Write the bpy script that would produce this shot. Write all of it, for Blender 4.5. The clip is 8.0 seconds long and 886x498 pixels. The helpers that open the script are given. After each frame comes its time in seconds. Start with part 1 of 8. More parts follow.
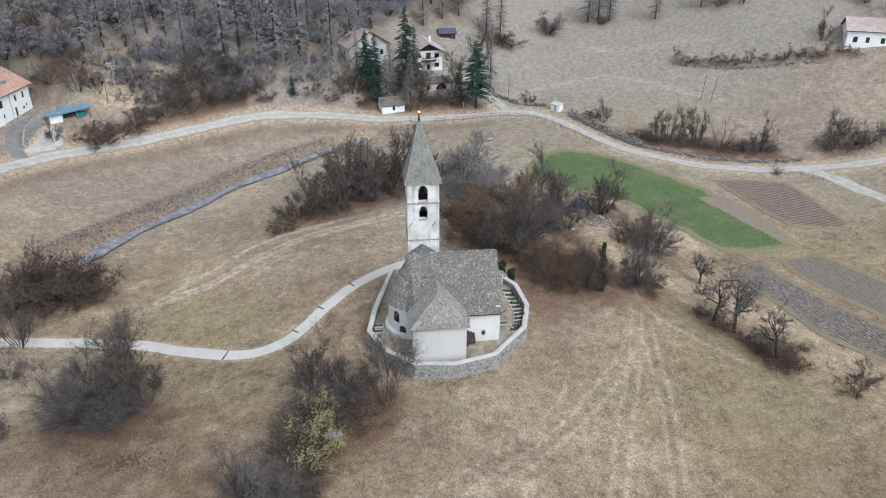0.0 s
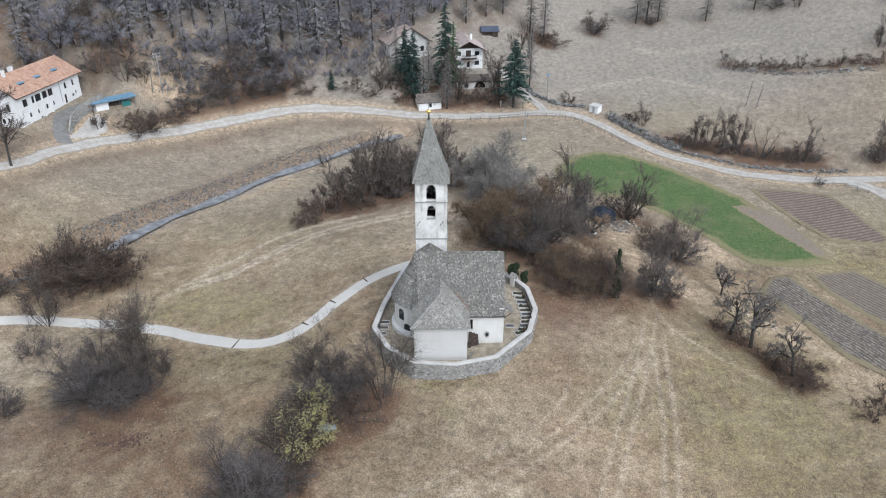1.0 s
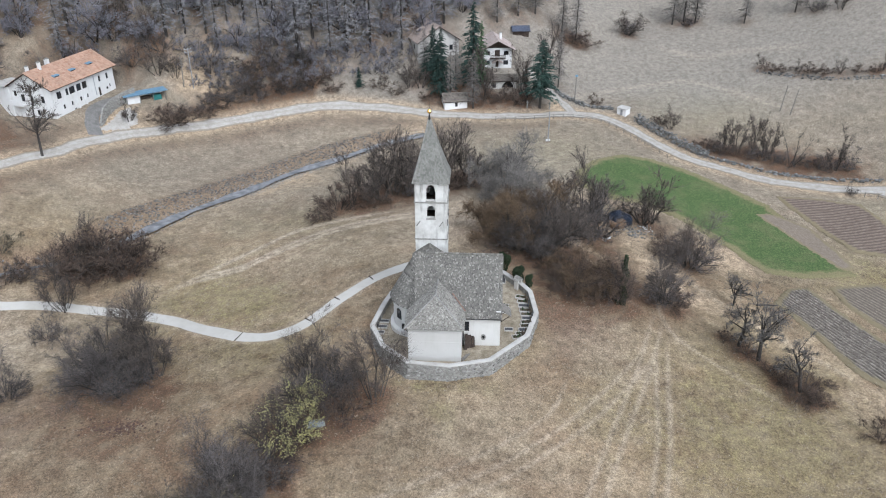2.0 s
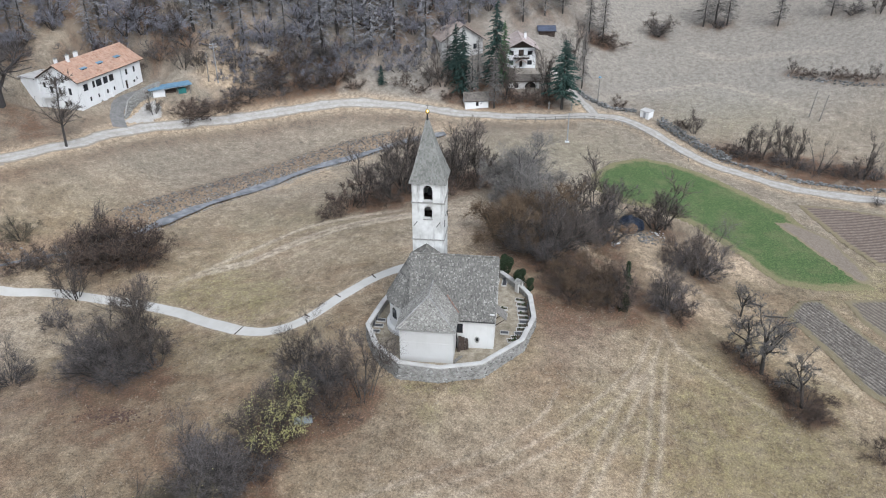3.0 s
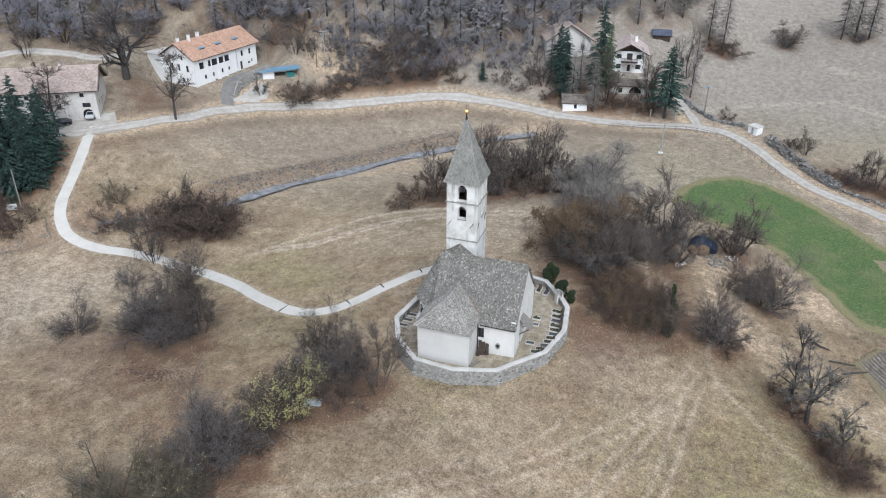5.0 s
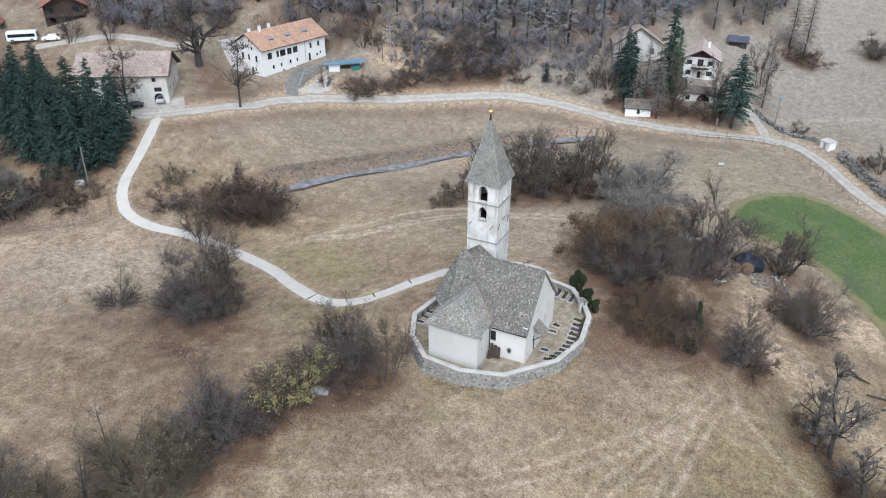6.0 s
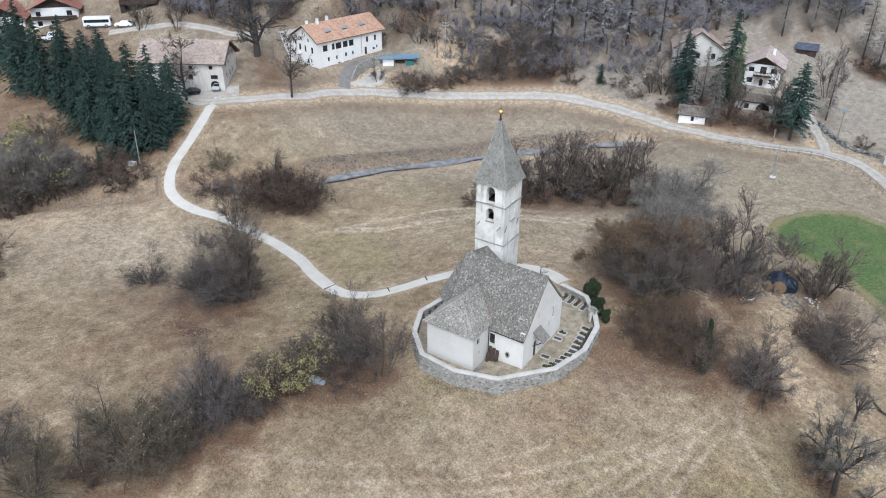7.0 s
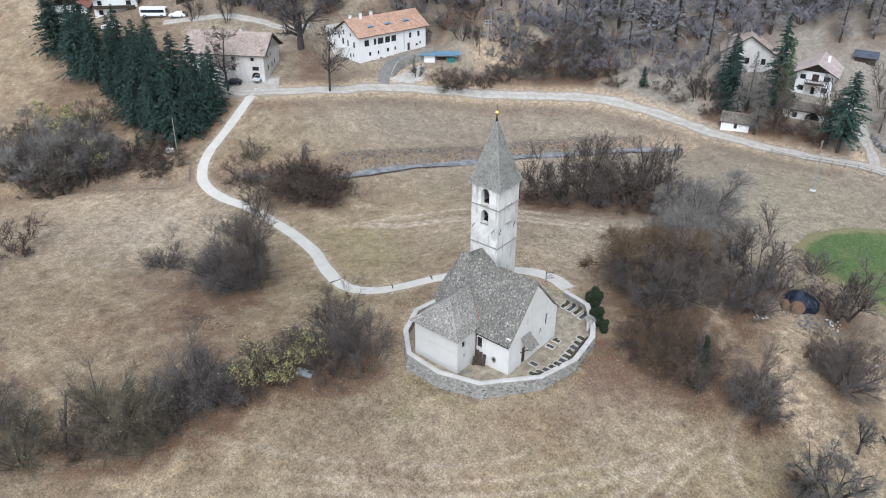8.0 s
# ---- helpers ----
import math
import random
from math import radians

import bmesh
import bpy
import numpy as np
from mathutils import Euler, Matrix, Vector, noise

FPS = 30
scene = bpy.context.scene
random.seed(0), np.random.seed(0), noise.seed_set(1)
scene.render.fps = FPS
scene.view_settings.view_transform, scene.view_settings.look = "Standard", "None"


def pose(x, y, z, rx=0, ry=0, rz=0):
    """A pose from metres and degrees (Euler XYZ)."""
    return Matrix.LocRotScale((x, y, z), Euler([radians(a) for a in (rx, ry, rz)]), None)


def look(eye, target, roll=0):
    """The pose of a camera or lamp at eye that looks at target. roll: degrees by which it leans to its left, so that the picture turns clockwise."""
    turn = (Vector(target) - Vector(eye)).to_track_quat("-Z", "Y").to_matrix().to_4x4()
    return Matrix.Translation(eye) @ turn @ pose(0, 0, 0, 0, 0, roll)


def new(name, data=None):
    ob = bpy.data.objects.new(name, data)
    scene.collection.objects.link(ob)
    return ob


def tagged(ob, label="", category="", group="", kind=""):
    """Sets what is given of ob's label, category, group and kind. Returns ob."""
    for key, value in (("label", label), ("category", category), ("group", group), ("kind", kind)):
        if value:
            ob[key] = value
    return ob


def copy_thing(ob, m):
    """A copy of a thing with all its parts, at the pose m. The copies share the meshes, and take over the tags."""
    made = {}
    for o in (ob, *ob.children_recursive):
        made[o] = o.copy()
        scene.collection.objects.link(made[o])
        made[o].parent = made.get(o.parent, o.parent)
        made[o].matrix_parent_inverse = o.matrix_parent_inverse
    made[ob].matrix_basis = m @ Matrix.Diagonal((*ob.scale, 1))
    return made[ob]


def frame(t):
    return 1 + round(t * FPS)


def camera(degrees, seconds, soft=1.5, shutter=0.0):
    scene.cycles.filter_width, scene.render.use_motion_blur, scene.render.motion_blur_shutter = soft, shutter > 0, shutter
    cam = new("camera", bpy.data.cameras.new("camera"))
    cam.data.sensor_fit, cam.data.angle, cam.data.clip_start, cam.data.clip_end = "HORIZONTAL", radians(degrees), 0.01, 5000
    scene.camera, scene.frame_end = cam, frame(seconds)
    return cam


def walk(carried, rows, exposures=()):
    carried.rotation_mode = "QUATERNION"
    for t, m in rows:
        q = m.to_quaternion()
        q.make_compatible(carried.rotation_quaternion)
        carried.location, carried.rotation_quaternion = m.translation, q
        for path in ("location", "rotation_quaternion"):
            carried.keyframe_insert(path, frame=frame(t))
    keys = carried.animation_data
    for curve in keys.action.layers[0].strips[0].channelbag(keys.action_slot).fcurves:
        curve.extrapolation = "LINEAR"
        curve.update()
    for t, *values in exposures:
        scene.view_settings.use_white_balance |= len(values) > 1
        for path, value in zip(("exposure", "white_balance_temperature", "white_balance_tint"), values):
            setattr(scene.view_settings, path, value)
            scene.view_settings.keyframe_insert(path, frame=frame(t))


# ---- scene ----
cam = camera(61.0, 8.0, 1.1)
PATH = [
    (0, (-11.13, -0.166, 59.536), (-10.954, 1.593, 58.601), -0.0),
    (0.5, (-7.644, -0.222, 59.75), (-7.547, 1.541, 58.81), 0.0),
    (1, (-4.232, -0.211, 59.897), (-4.209, 1.552, 58.953), 0.1),
    (1.5, (-0.824, 0.034, 59.928), (-0.869, 1.795, 58.982), 0.0),
    (3, (7.992, 1.559, 60.201), (7.786, 3.305, 59.247), 0.0),
    (3.5, (11.121, 2.259, 60.258), (10.849, 3.994, 59.301), -0.0),
    (4, (14.381, 3.145, 60.349), (14.024, 4.863, 59.39), -0.0),
    (4.5, (17.932, 4.259, 60.504), (17.476, 5.952, 59.54), 0.1),
    (6, (29.985, 9.492, 60.657), (29.212, 11.059, 59.683), 0.3),
    (6.5, (34.027, 11.919, 60.671), (33.161, 13.434, 59.693), 0.4),
    (7, (38.193, 14.823, 60.681), (37.239, 16.281, 59.699), 0.4),
    (7.5, (42.042, 17.941, 60.627), (41.009, 19.342, 59.643), 0.4),
    (8, (45.627, 21.592, 60.611), (44.526, 22.937, 59.621), 0.3),
]
walk(cam, [(t, look(eye, target, roll)) for t, eye, target, roll in PATH], exposures=[(0, 0.94, 5750, 9), (4.5, 0.97, 5750, 9), (8, 1.04, 5750, 9)])

# ---- light: a bright overcast day ----
world = bpy.data.worlds.new("overcast_sky")
scene.world = world
world.use_nodes = True
wn = world.node_tree.nodes
sky = wn.new("ShaderNodeTexSky")
sky.sky_type, sky.sun_disc = "NISHITA", False
sky.sun_elevation, sky.sun_rotation = radians(48), radians(160)
cloud = wn.new("ShaderNodeHueSaturation")
cloud.inputs["Saturation"].default_value = 0.2
world.node_tree.links.new(sky.outputs[0], cloud.inputs["Color"])
world.node_tree.links.new(cloud.outputs[0], wn["Background"].inputs[0])
wn["Background"].inputs[1].default_value = 0.15
sun = new("sun", bpy.data.lights.new("sun", "SUN"))
sun.data.energy, sun.data.angle, sun.data.color = 1.2, radians(25), (1.0, 0.97, 0.93)
sun.matrix_world = look((95, -30, 160), (10, 90, 0))


# ---- materials ----
class Nodes:
    """A short hand for node materials."""

    def __init__(self, name, rough=0.9, metal=0.0):
        self.m = bpy.data.materials.new(name)
        self.m.use_nodes = True
        self.t = self.m.node_tree
        self.b = self.t.nodes["Principled BSDF"]
        self.b.inputs["Roughness"].default_value = rough
        self.b.inputs["Metallic"].default_value = metal
        self.b.inputs["Specular IOR Level"].default_value = 0.3

    def add(self, kind, **values):
        n = self.t.nodes.new(kind)
        for key, v in values.items():
            if key in n.inputs:
                n.inputs[key].default_value = v
        return n

    def link(self, a, b):
        self.t.links.new(a, b)

    def pos(self):
        return self.add("ShaderNodeNewGeometry").outputs["Position"]

    def obj(self):
        return self.add("ShaderNodeTexCoord").outputs["Object"]

    def noise(self, scale, detail=4, rough=0.55, at=None, stretch=None):
        n = self.add("ShaderNodeTexNoise", Scale=scale, Detail=detail, Roughness=rough)
        v = at or self.pos()
        if stretch:
            m = self.add("ShaderNodeMapping", Scale=stretch)
            self.link(v, m.inputs["Vector"])
            v = m.outputs[0]
        self.link(v, n.inputs["Vector"])
        return n.outputs["Fac"]

    def ramp(self, fac, *stops):
        n = self.add("ShaderNodeValToRGB")
        e = n.color_ramp.elements
        while len(e) < len(stops):
            e.new(0.5)
        for el, (p, c) in zip(e, stops):
            el.position = p
            el.color = (*c, 1) if len(c) == 3 else c
        self.link(fac, n.inputs[0])
        return n.outputs[0]

    def mix(self, fac, a, b, blend="MIX"):
        n = self.add("ShaderNodeMix")
        n.data_type, n.blend_type = "RGBA", blend
        for v, i in ((fac, 0), (a, 6), (b, 7)):
            if hasattr(v, "is_linked"):
                self.link(v, n.inputs[i])
            elif i == 0:
                n.inputs[0].default_value = v
            else:
                n.inputs[i].default_value = (*v, 1)
        return n.outputs[2]

    def math(self, op, a, b=0.5, clamp=False):
        n = self.add("ShaderNodeMath")
        n.operation, n.use_clamp = op, clamp
        for v, i in ((a, 0), (b, 1)):
            if hasattr(v, "is_linked"):
                self.link(v, n.inputs[i])
            else:
                n.inputs[i].default_value = v
        return n.outputs[0]

    def bump(self, height, strength=0.5, distance=0.05):
        n = self.add("ShaderNodeBump", Strength=strength, Distance=distance)
        self.link(height, n.inputs["Height"])
        self.link(n.outputs[0], self.b.inputs["Normal"])

    def done(self, colour):
        if hasattr(colour, "is_linked"):
            self.link(colour, self.b.inputs["Base Color"])
        else:
            self.b.inputs["Base Color"].default_value = (*colour, 1)
        return self.m


G3 = lambda v: (v, v, v)


def plaster(name, base, dirt, amount=0.5, streak=0.6):
    n = Nodes(name, 0.92)
    big = n.noise(0.35, 5, 0.6)
    run = n.noise(1.6, 4, 0.6, stretch=(1, 1, 0.18))
    fine = n.noise(14, 3)
    f = n.math("MULTIPLY", n.ramp(big, (0.42, G3(0)), (0.75, G3(1))), amount)
    g = n.math("MULTIPLY", n.ramp(run, (0.52, G3(0)), (0.8, G3(1))), streak)
    c = n.mix(f, base, dirt)
    c = n.mix(g, c, tuple(v * 0.75 for v in dirt))
    c = n.mix(n.math("MULTIPLY", fine, 0.12), c, dirt)
    n.bump(fine, 0.25, 0.02)
    return n.done(c)


def speckled(name, a, b, c, scale=3.0, rough=0.9, bump=0.5, deep=0.05, metal=0.0):
    """A surface of three tones at two scales."""
    n = Nodes(name, rough, metal)
    x = n.ramp(n.noise(scale, 6, 0.65), (0.3, a), (0.5, b), (0.72, c))
    y = n.ramp(n.noise(scale * 7, 3), (0.3, G3(0.72)), (0.7, G3(1.12)))
    n.bump(n.noise(scale * 5, 4), bump, deep)
    return n.done(n.mix(1.0, x, y, "MULTIPLY"))


def per_piece(name, tones, rough=0.9, grain=9.0, bump=0.4, island=True):
    """Each piece of the mesh takes a tone of its own."""
    n = Nodes(name, rough)
    if island:
        r = n.add("ShaderNodeNewGeometry").outputs["Random Per Island"]
    else:
        r = n.add("ShaderNodeObjectInfo").outputs["Random"]
    c = n.ramp(r, *[(i / max(1, len(tones) - 1), t) for i, t in enumerate(tones)])
    f = n.noise(grain, 4, 0.6)
    big = n.noise(0.5, 4, 0.6)
    c = n.mix(1.0, c, n.ramp(f, (0.25, G3(0.7)), (0.75, G3(1.2))), "MULTIPLY")
    c = n.mix(1.0, c, n.ramp(big, (0.3, G3(0.8)), (0.7, G3(1.12))), "MULTIPLY")
    n.bump(f, bump, 0.02)
    return n.done(c)


def bark(name, a, b, scale=5.0):
    n = Nodes(name, 0.95)
    r = n.add("ShaderNodeNewGeometry").outputs["Random Per Island"]
    o = n.add("ShaderNodeObjectInfo").outputs["Random"]
    c = n.mix(r, a, b)
    c = n.mix(1.0, c, n.ramp(n.noise(scale, 3), (0.3, G3(0.7)), (0.7, G3(1.25))), "MULTIPLY")
    c = n.mix(1.0, c, n.ramp(o, (0.0, G3(0.8)), (1.0, G3(1.2))), "MULTIPLY")
    return n.done(c)


def glass(name="window_glass"):
    n = Nodes(name, 0.08)
    n.b.inputs["Specular IOR Level"].default_value = 0.6
    return n.done(n.ramp(n.noise(0.8, 2), (0.3, (0.012, 0.014, 0.017)), (0.7, (0.03, 0.033, 0.038))))


def ground_material():
    """Dry winter grass, greyed up the valley to carry haze, with the zones that the ground sheet carries: fresh green,
    leaf litter, bare earth, worn tracks.
    """
    n = Nodes("winter_grass", 0.97)
    z = n.add("ShaderNodeAttribute")
    z.attribute_name = "zones"
    s = n.add("ShaderNodeSeparateColor")
    n.link(z.outputs["Color"], s.inputs[0])
    red, green, blue, worn = s.outputs[0], s.outputs[1], s.outputs[2], z.outputs["Alpha"]
    broad = n.noise(0.035, 5, 0.6)
    mid = n.noise(0.3, 6, 0.65)
    clump = n.noise(0.9, 6, 0.7)
    fine = n.noise(3.6, 6, 0.78)
    blade = n.noise(11, 3, 0.7)
    mown = n.noise(0.8, 5, 0.65, stretch=(1.0, 0.3, 1.0))
    bare = n.noise(0.085, 6, 0.62, stretch=(1.0, 1.7, 1.0))
    c = n.ramp(mid, (0.28, (0.138, 0.099, 0.064)), (0.5, (0.228, 0.178, 0.121)), (0.72, (0.345, 0.285, 0.207)))
    c = n.mix(n.math("MULTIPLY", n.ramp(broad, (0.42, G3(0)), (0.7, G3(1))), 0.45), c, (0.215, 0.176, 0.108))
    c = n.mix(n.math("MULTIPLY", n.ramp(mown, (0.5, G3(0)), (0.75, G3(1))), 0.3), c, (0.37, 0.305, 0.225))
    c = n.mix(n.math("MULTIPLY", n.ramp(bare, (0.5, G3(0)), (0.68, G3(1))), 0.6), c, (0.185, 0.122, 0.078))
    sweep = n.noise(0.055, 5, 0.6, stretch=(0.7, 1.5, 1.0))
    c = n.mix(1.0, c, n.ramp(sweep, (0.32, G3(0.8)), (0.5, G3(1.0)), (0.68, G3(1.28))), "MULTIPLY")
    grassy = n.mix(clump, (0.14, 0.132, 0.056), (0.262, 0.234, 0.124))
    c = n.mix(n.math("MULTIPLY", red, n.ramp(clump, (0.32, G3(0.05)), (0.66, G3(0.85)))), c, grassy)
    c = n.mix(1.0, c, (1.03, 0.985, 0.915), "MULTIPLY")
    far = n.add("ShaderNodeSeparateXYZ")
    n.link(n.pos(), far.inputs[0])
    # Haze put into the grass colour: greyer and paler with distance, two steps.
    mid_haze = n.math("MULTIPLY", n.math("SUBTRACT", n.math("ADD", far.outputs[1], n.math("MULTIPLY", broad, 40)), 132.0), 0.03, True)
    c = n.mix(n.math("MULTIPLY", mid_haze, 0.5), c, n.mix(mid, (0.2, 0.176, 0.14), (0.3, 0.268, 0.22)))
    far_haze = n.math("MULTIPLY", n.math("SUBTRACT", n.math("ADD", far.outputs[1], n.math("MULTIPLY", broad, 30)), 192.0), 0.05, True)
    c = n.mix(n.math("MULTIPLY", far_haze, 0.7), c, n.mix(broad, (0.2, 0.18, 0.153), (0.272, 0.247, 0.213)))
    # Leaf litter, its dark end deepened to stand for shade under bushes.
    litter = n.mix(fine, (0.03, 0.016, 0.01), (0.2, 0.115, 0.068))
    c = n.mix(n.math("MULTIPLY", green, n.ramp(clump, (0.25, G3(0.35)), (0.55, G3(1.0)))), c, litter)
    earth = n.mix(clump, (0.25, 0.182, 0.117), (0.52, 0.4, 0.268))
    c = n.mix(n.math("MULTIPLY", blue, n.ramp(clump, (0.2, G3(0.5)), (0.5, G3(1.0)))), c, earth)
    c = n.mix(n.math("MULTIPLY", worn, n.ramp(clump, (0.25, G3(0.5)), (0.6, G3(1.0)))), c, (0.45, 0.375, 0.285))
    c = n.mix(1.0, c, n.ramp(clump, (0.28, G3(0.6)), (0.5, G3(1.0)), (0.72, G3(1.34))), "MULTIPLY")
    # Fine texture fades where the painted haze is strongest.
    calm = n.math("SUBTRACT", 1.0, n.math("MULTIPLY", far_haze, 0.65))
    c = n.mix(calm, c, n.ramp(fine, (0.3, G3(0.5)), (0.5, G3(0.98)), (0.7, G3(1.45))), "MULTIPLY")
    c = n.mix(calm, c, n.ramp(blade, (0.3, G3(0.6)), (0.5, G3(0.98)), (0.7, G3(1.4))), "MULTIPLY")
    leaf = n.noise(6.5, 2, 0.6)
    c = n.mix(n.ramp(leaf, (0.62, G3(0)), (0.7, G3(0.6))), c, (0.09, 0.052, 0.034))
    c = n.mix(n.ramp(n.noise(8, 2, 0.6), (0.63, G3(0)), (0.72, G3(0.65))), c, (0.46, 0.4, 0.31))
    n.bump(n.math("ADD", fine, n.math("MULTIPLY", blade, 0.35)), 0.8, 0.14)
    return n.done(c)


WHITE = plaster("white_limewash", (0.58, 0.565, 0.53), (0.4, 0.37, 0.32), 0.5, 0.28)
CLEAN = plaster("fresh_white_plaster", (0.49, 0.475, 0.445), (0.38, 0.36, 0.32), 0.35, 0.15)
TOWER = plaster("weathered_tower_plaster", (0.6, 0.588, 0.552), (0.22, 0.205, 0.178), 0.75, 0.95)
GREYWALL = plaster("old_grey_plaster", (0.54, 0.515, 0.475), (0.33, 0.3, 0.265), 0.7, 0.6)
HOUSE = plaster("house_whitewash", (0.68, 0.67, 0.65), (0.5, 0.475, 0.43), 0.3, 0.3)
CAP = plaster("pale_cement_cap", (0.48, 0.46, 0.425), (0.27, 0.25, 0.22), 0.75, 0.35)
SHINGLE = per_piece("grey_stone_shingle", [(0.084, 0.0781, 0.0676), (0.134, 0.125, 0.109), (0.179, 0.167, 0.146), (0.118, 0.11, 0.0957), (0.162, 0.152, 0.132), (0.202, 0.188, 0.164), (0.123, 0.114, 0.0998), (0.168, 0.156, 0.136), (0.336, 0.319, 0.281), (0.19, 0.177, 0.154), (0.14, 0.131, 0.114)], 0.8)
PALESHINGLE = per_piece("pale_sacristy_shingle", [(0.134, 0.125, 0.108), (0.202, 0.188, 0.163), (0.258, 0.241, 0.21), (0.19, 0.178, 0.155), (0.37, 0.35, 0.308), (0.224, 0.209, 0.182)], 0.82)
SPIRE = per_piece("mossy_spire_shingle", [(0.15, 0.147, 0.128), (0.19, 0.186, 0.163), (0.235, 0.228, 0.203), (0.2, 0.194, 0.17)], 0.85)
TILE = per_piece("terracotta_tile", [(0.38, 0.22, 0.145), (0.45, 0.285, 0.2), (0.5, 0.335, 0.245), (0.42, 0.255, 0.175)], 0.85)
OLDTILE = per_piece("faded_tile", [(0.3, 0.225, 0.185), (0.36, 0.285, 0.245), (0.4, 0.335, 0.29), (0.32, 0.255, 0.215)], 0.9)
MOSSTILE = per_piece("mossy_brown_tile", [(0.1, 0.085, 0.07), (0.15, 0.128, 0.108), (0.19, 0.165, 0.14), (0.12, 0.11, 0.085)], 0.9)
PINKTILE = per_piece("pale_pink_tile", [(0.4, 0.32, 0.285), (0.47, 0.395, 0.36), (0.38, 0.31, 0.275)], 0.9)
REDTILE = per_piece("red_brown_tile", [(0.28, 0.12, 0.09), (0.34, 0.16, 0.12), (0.24, 0.1, 0.08)], 0.85)
BANKSTONE = per_piece("grey_bank_stone", [(0.06, 0.055, 0.048), (0.12, 0.112, 0.1), (0.19, 0.178, 0.16), (0.09, 0.08, 0.07), (0.28, 0.265, 0.245)], 0.95)
BLUEGREY = per_piece("blue_grey_sheet", [(0.07, 0.08, 0.11), (0.095, 0.105, 0.14)], 0.6)
STONE = per_piece("rubble_stone", [(0.09, 0.087, 0.08), (0.15, 0.146, 0.138), (0.22, 0.215, 0.203), (0.13, 0.126, 0.118), (0.32, 0.312, 0.295)], 0.92)
PALESTONE = per_piece("pale_wall_stone", [(0.2, 0.19, 0.17), (0.3, 0.285, 0.26), (0.38, 0.365, 0.335), (0.25, 0.24, 0.22)], 0.92)
WALLSTONE = per_piece("lime_washed_rubble", [(0.1, 0.094, 0.083), (0.2, 0.19, 0.17), (0.3, 0.288, 0.262), (0.17, 0.16, 0.142), (0.36, 0.347, 0.318), (0.24, 0.228, 0.205)], 0.93)
MORTAR = speckled("lime_mortar", (0.14, 0.132, 0.116), (0.25, 0.238, 0.213), (0.36, 0.344, 0.312), 2.5)


def gravel():
    """Pale gravel with two wheel tracks and grass creeping in between and from the edges."""
    n = Nodes("pale_gravel", 0.93)
    z = n.add("ShaderNodeAttribute")
    z.attribute_name = "across"
    side = n.math("ABSOLUTE", z.outputs["Fac"])
    c = n.ramp(n.noise(0.8, 6, 0.65), (0.3, (0.3, 0.272, 0.235)), (0.5, (0.38, 0.352, 0.312)), (0.72, (0.45, 0.424, 0.385)))
    edge = n.ramp(n.math("ADD", side, n.math("MULTIPLY", n.noise(0.9, 5, 0.7), 0.5)), (0.3, G3(0.25)), (0.5, G3(0.0)), (0.98, G3(0.0)), (1.3, G3(0.75)))
    c = n.mix(edge, c, (0.24, 0.195, 0.14))
    c = n.mix(1.0, c, n.ramp(n.noise(5, 4), (0.3, G3(0.8)), (0.7, G3(1.1))), "MULTIPLY")
    n.bump(n.noise(4, 4), 0.5, 0.05)
    return n.done(c)


GRAVEL = gravel()
CONCRETE = plaster("pale_concrete", (0.5, 0.474, 0.428), (0.37, 0.34, 0.288), 0.6, 0.15)
YARD = speckled("trodden_yard_earth", (0.17, 0.14, 0.095), (0.28, 0.235, 0.17), (0.4, 0.35, 0.27), 0.9)
WOOD = speckled("grey_weathered_wood", (0.11, 0.1, 0.09), (0.19, 0.175, 0.155), (0.26, 0.24, 0.215), 3)
DARKWOOD = speckled("dark_brown_wood", (0.025, 0.018, 0.014), (0.05, 0.036, 0.028), (0.085, 0.062, 0.048), 2.5)
DARK = speckled("interior_shade", (0.012, 0.011, 0.01), (0.02, 0.018, 0.016), (0.03, 0.027, 0.024), 2)
IRON = speckled("dark_iron", (0.02, 0.02, 0.02), (0.035, 0.034, 0.033), (0.06, 0.055, 0.05), 6, 0.6, 0.2, 0.01, 0.6)
GOLD = Nodes("gilded_copper", 0.25, 1.0).done((0.9, 0.6, 0.18))
STEEL = speckled("galvanised_steel", (0.3, 0.31, 0.32), (0.4, 0.41, 0.42), (0.5, 0.5, 0.51), 3, 0.5, 0.1, 0.01, 0.7)
BLUEMETAL = speckled("blue_grey_sheet_metal", (0.1, 0.19, 0.27), (0.14, 0.245, 0.33), (0.2, 0.3, 0.38), 1.2, 0.5, 0.1, 0.01)
GLASS = glass()
GRANITE = speckled("dark_granite", (0.03, 0.03, 0.032), (0.055, 0.055, 0.058), (0.09, 0.09, 0.09), 8, 0.35, 0.1, 0.01)
EARTHBED = speckled("grave_soil", (0.05, 0.04, 0.03), (0.09, 0.07, 0.05), (0.13, 0.11, 0.07), 5)
MARBLE = speckled("pale_marble", (0.5, 0.49, 0.47), (0.62, 0.61, 0.59), (0.72, 0.71, 0.69), 4, 0.5, 0.1, 0.01)
TARP = Nodes("dark_blue_tarpaulin", 0.28)
TARP.bump(TARP.noise(1.3, 3, 0.6), 1.0, 0.6)
TARP = TARP.done((0.014, 0.02, 0.034))
CARDARK = Nodes("dark_car_paint", 0.25).done((0.015, 0.017, 0.022))
CARPALE = Nodes("silver_car_paint", 0.3).done((0.45, 0.46, 0.47))
CARWHITE = Nodes("white_car_paint", 0.3).done((0.7, 0.71, 0.72))
RUBBER = Nodes("black_rubber", 0.85).done((0.02, 0.02, 0.02))
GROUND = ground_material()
TWIG = bark("grey_brown_twigs", (0.028, 0.022, 0.019), (0.165, 0.136, 0.113))
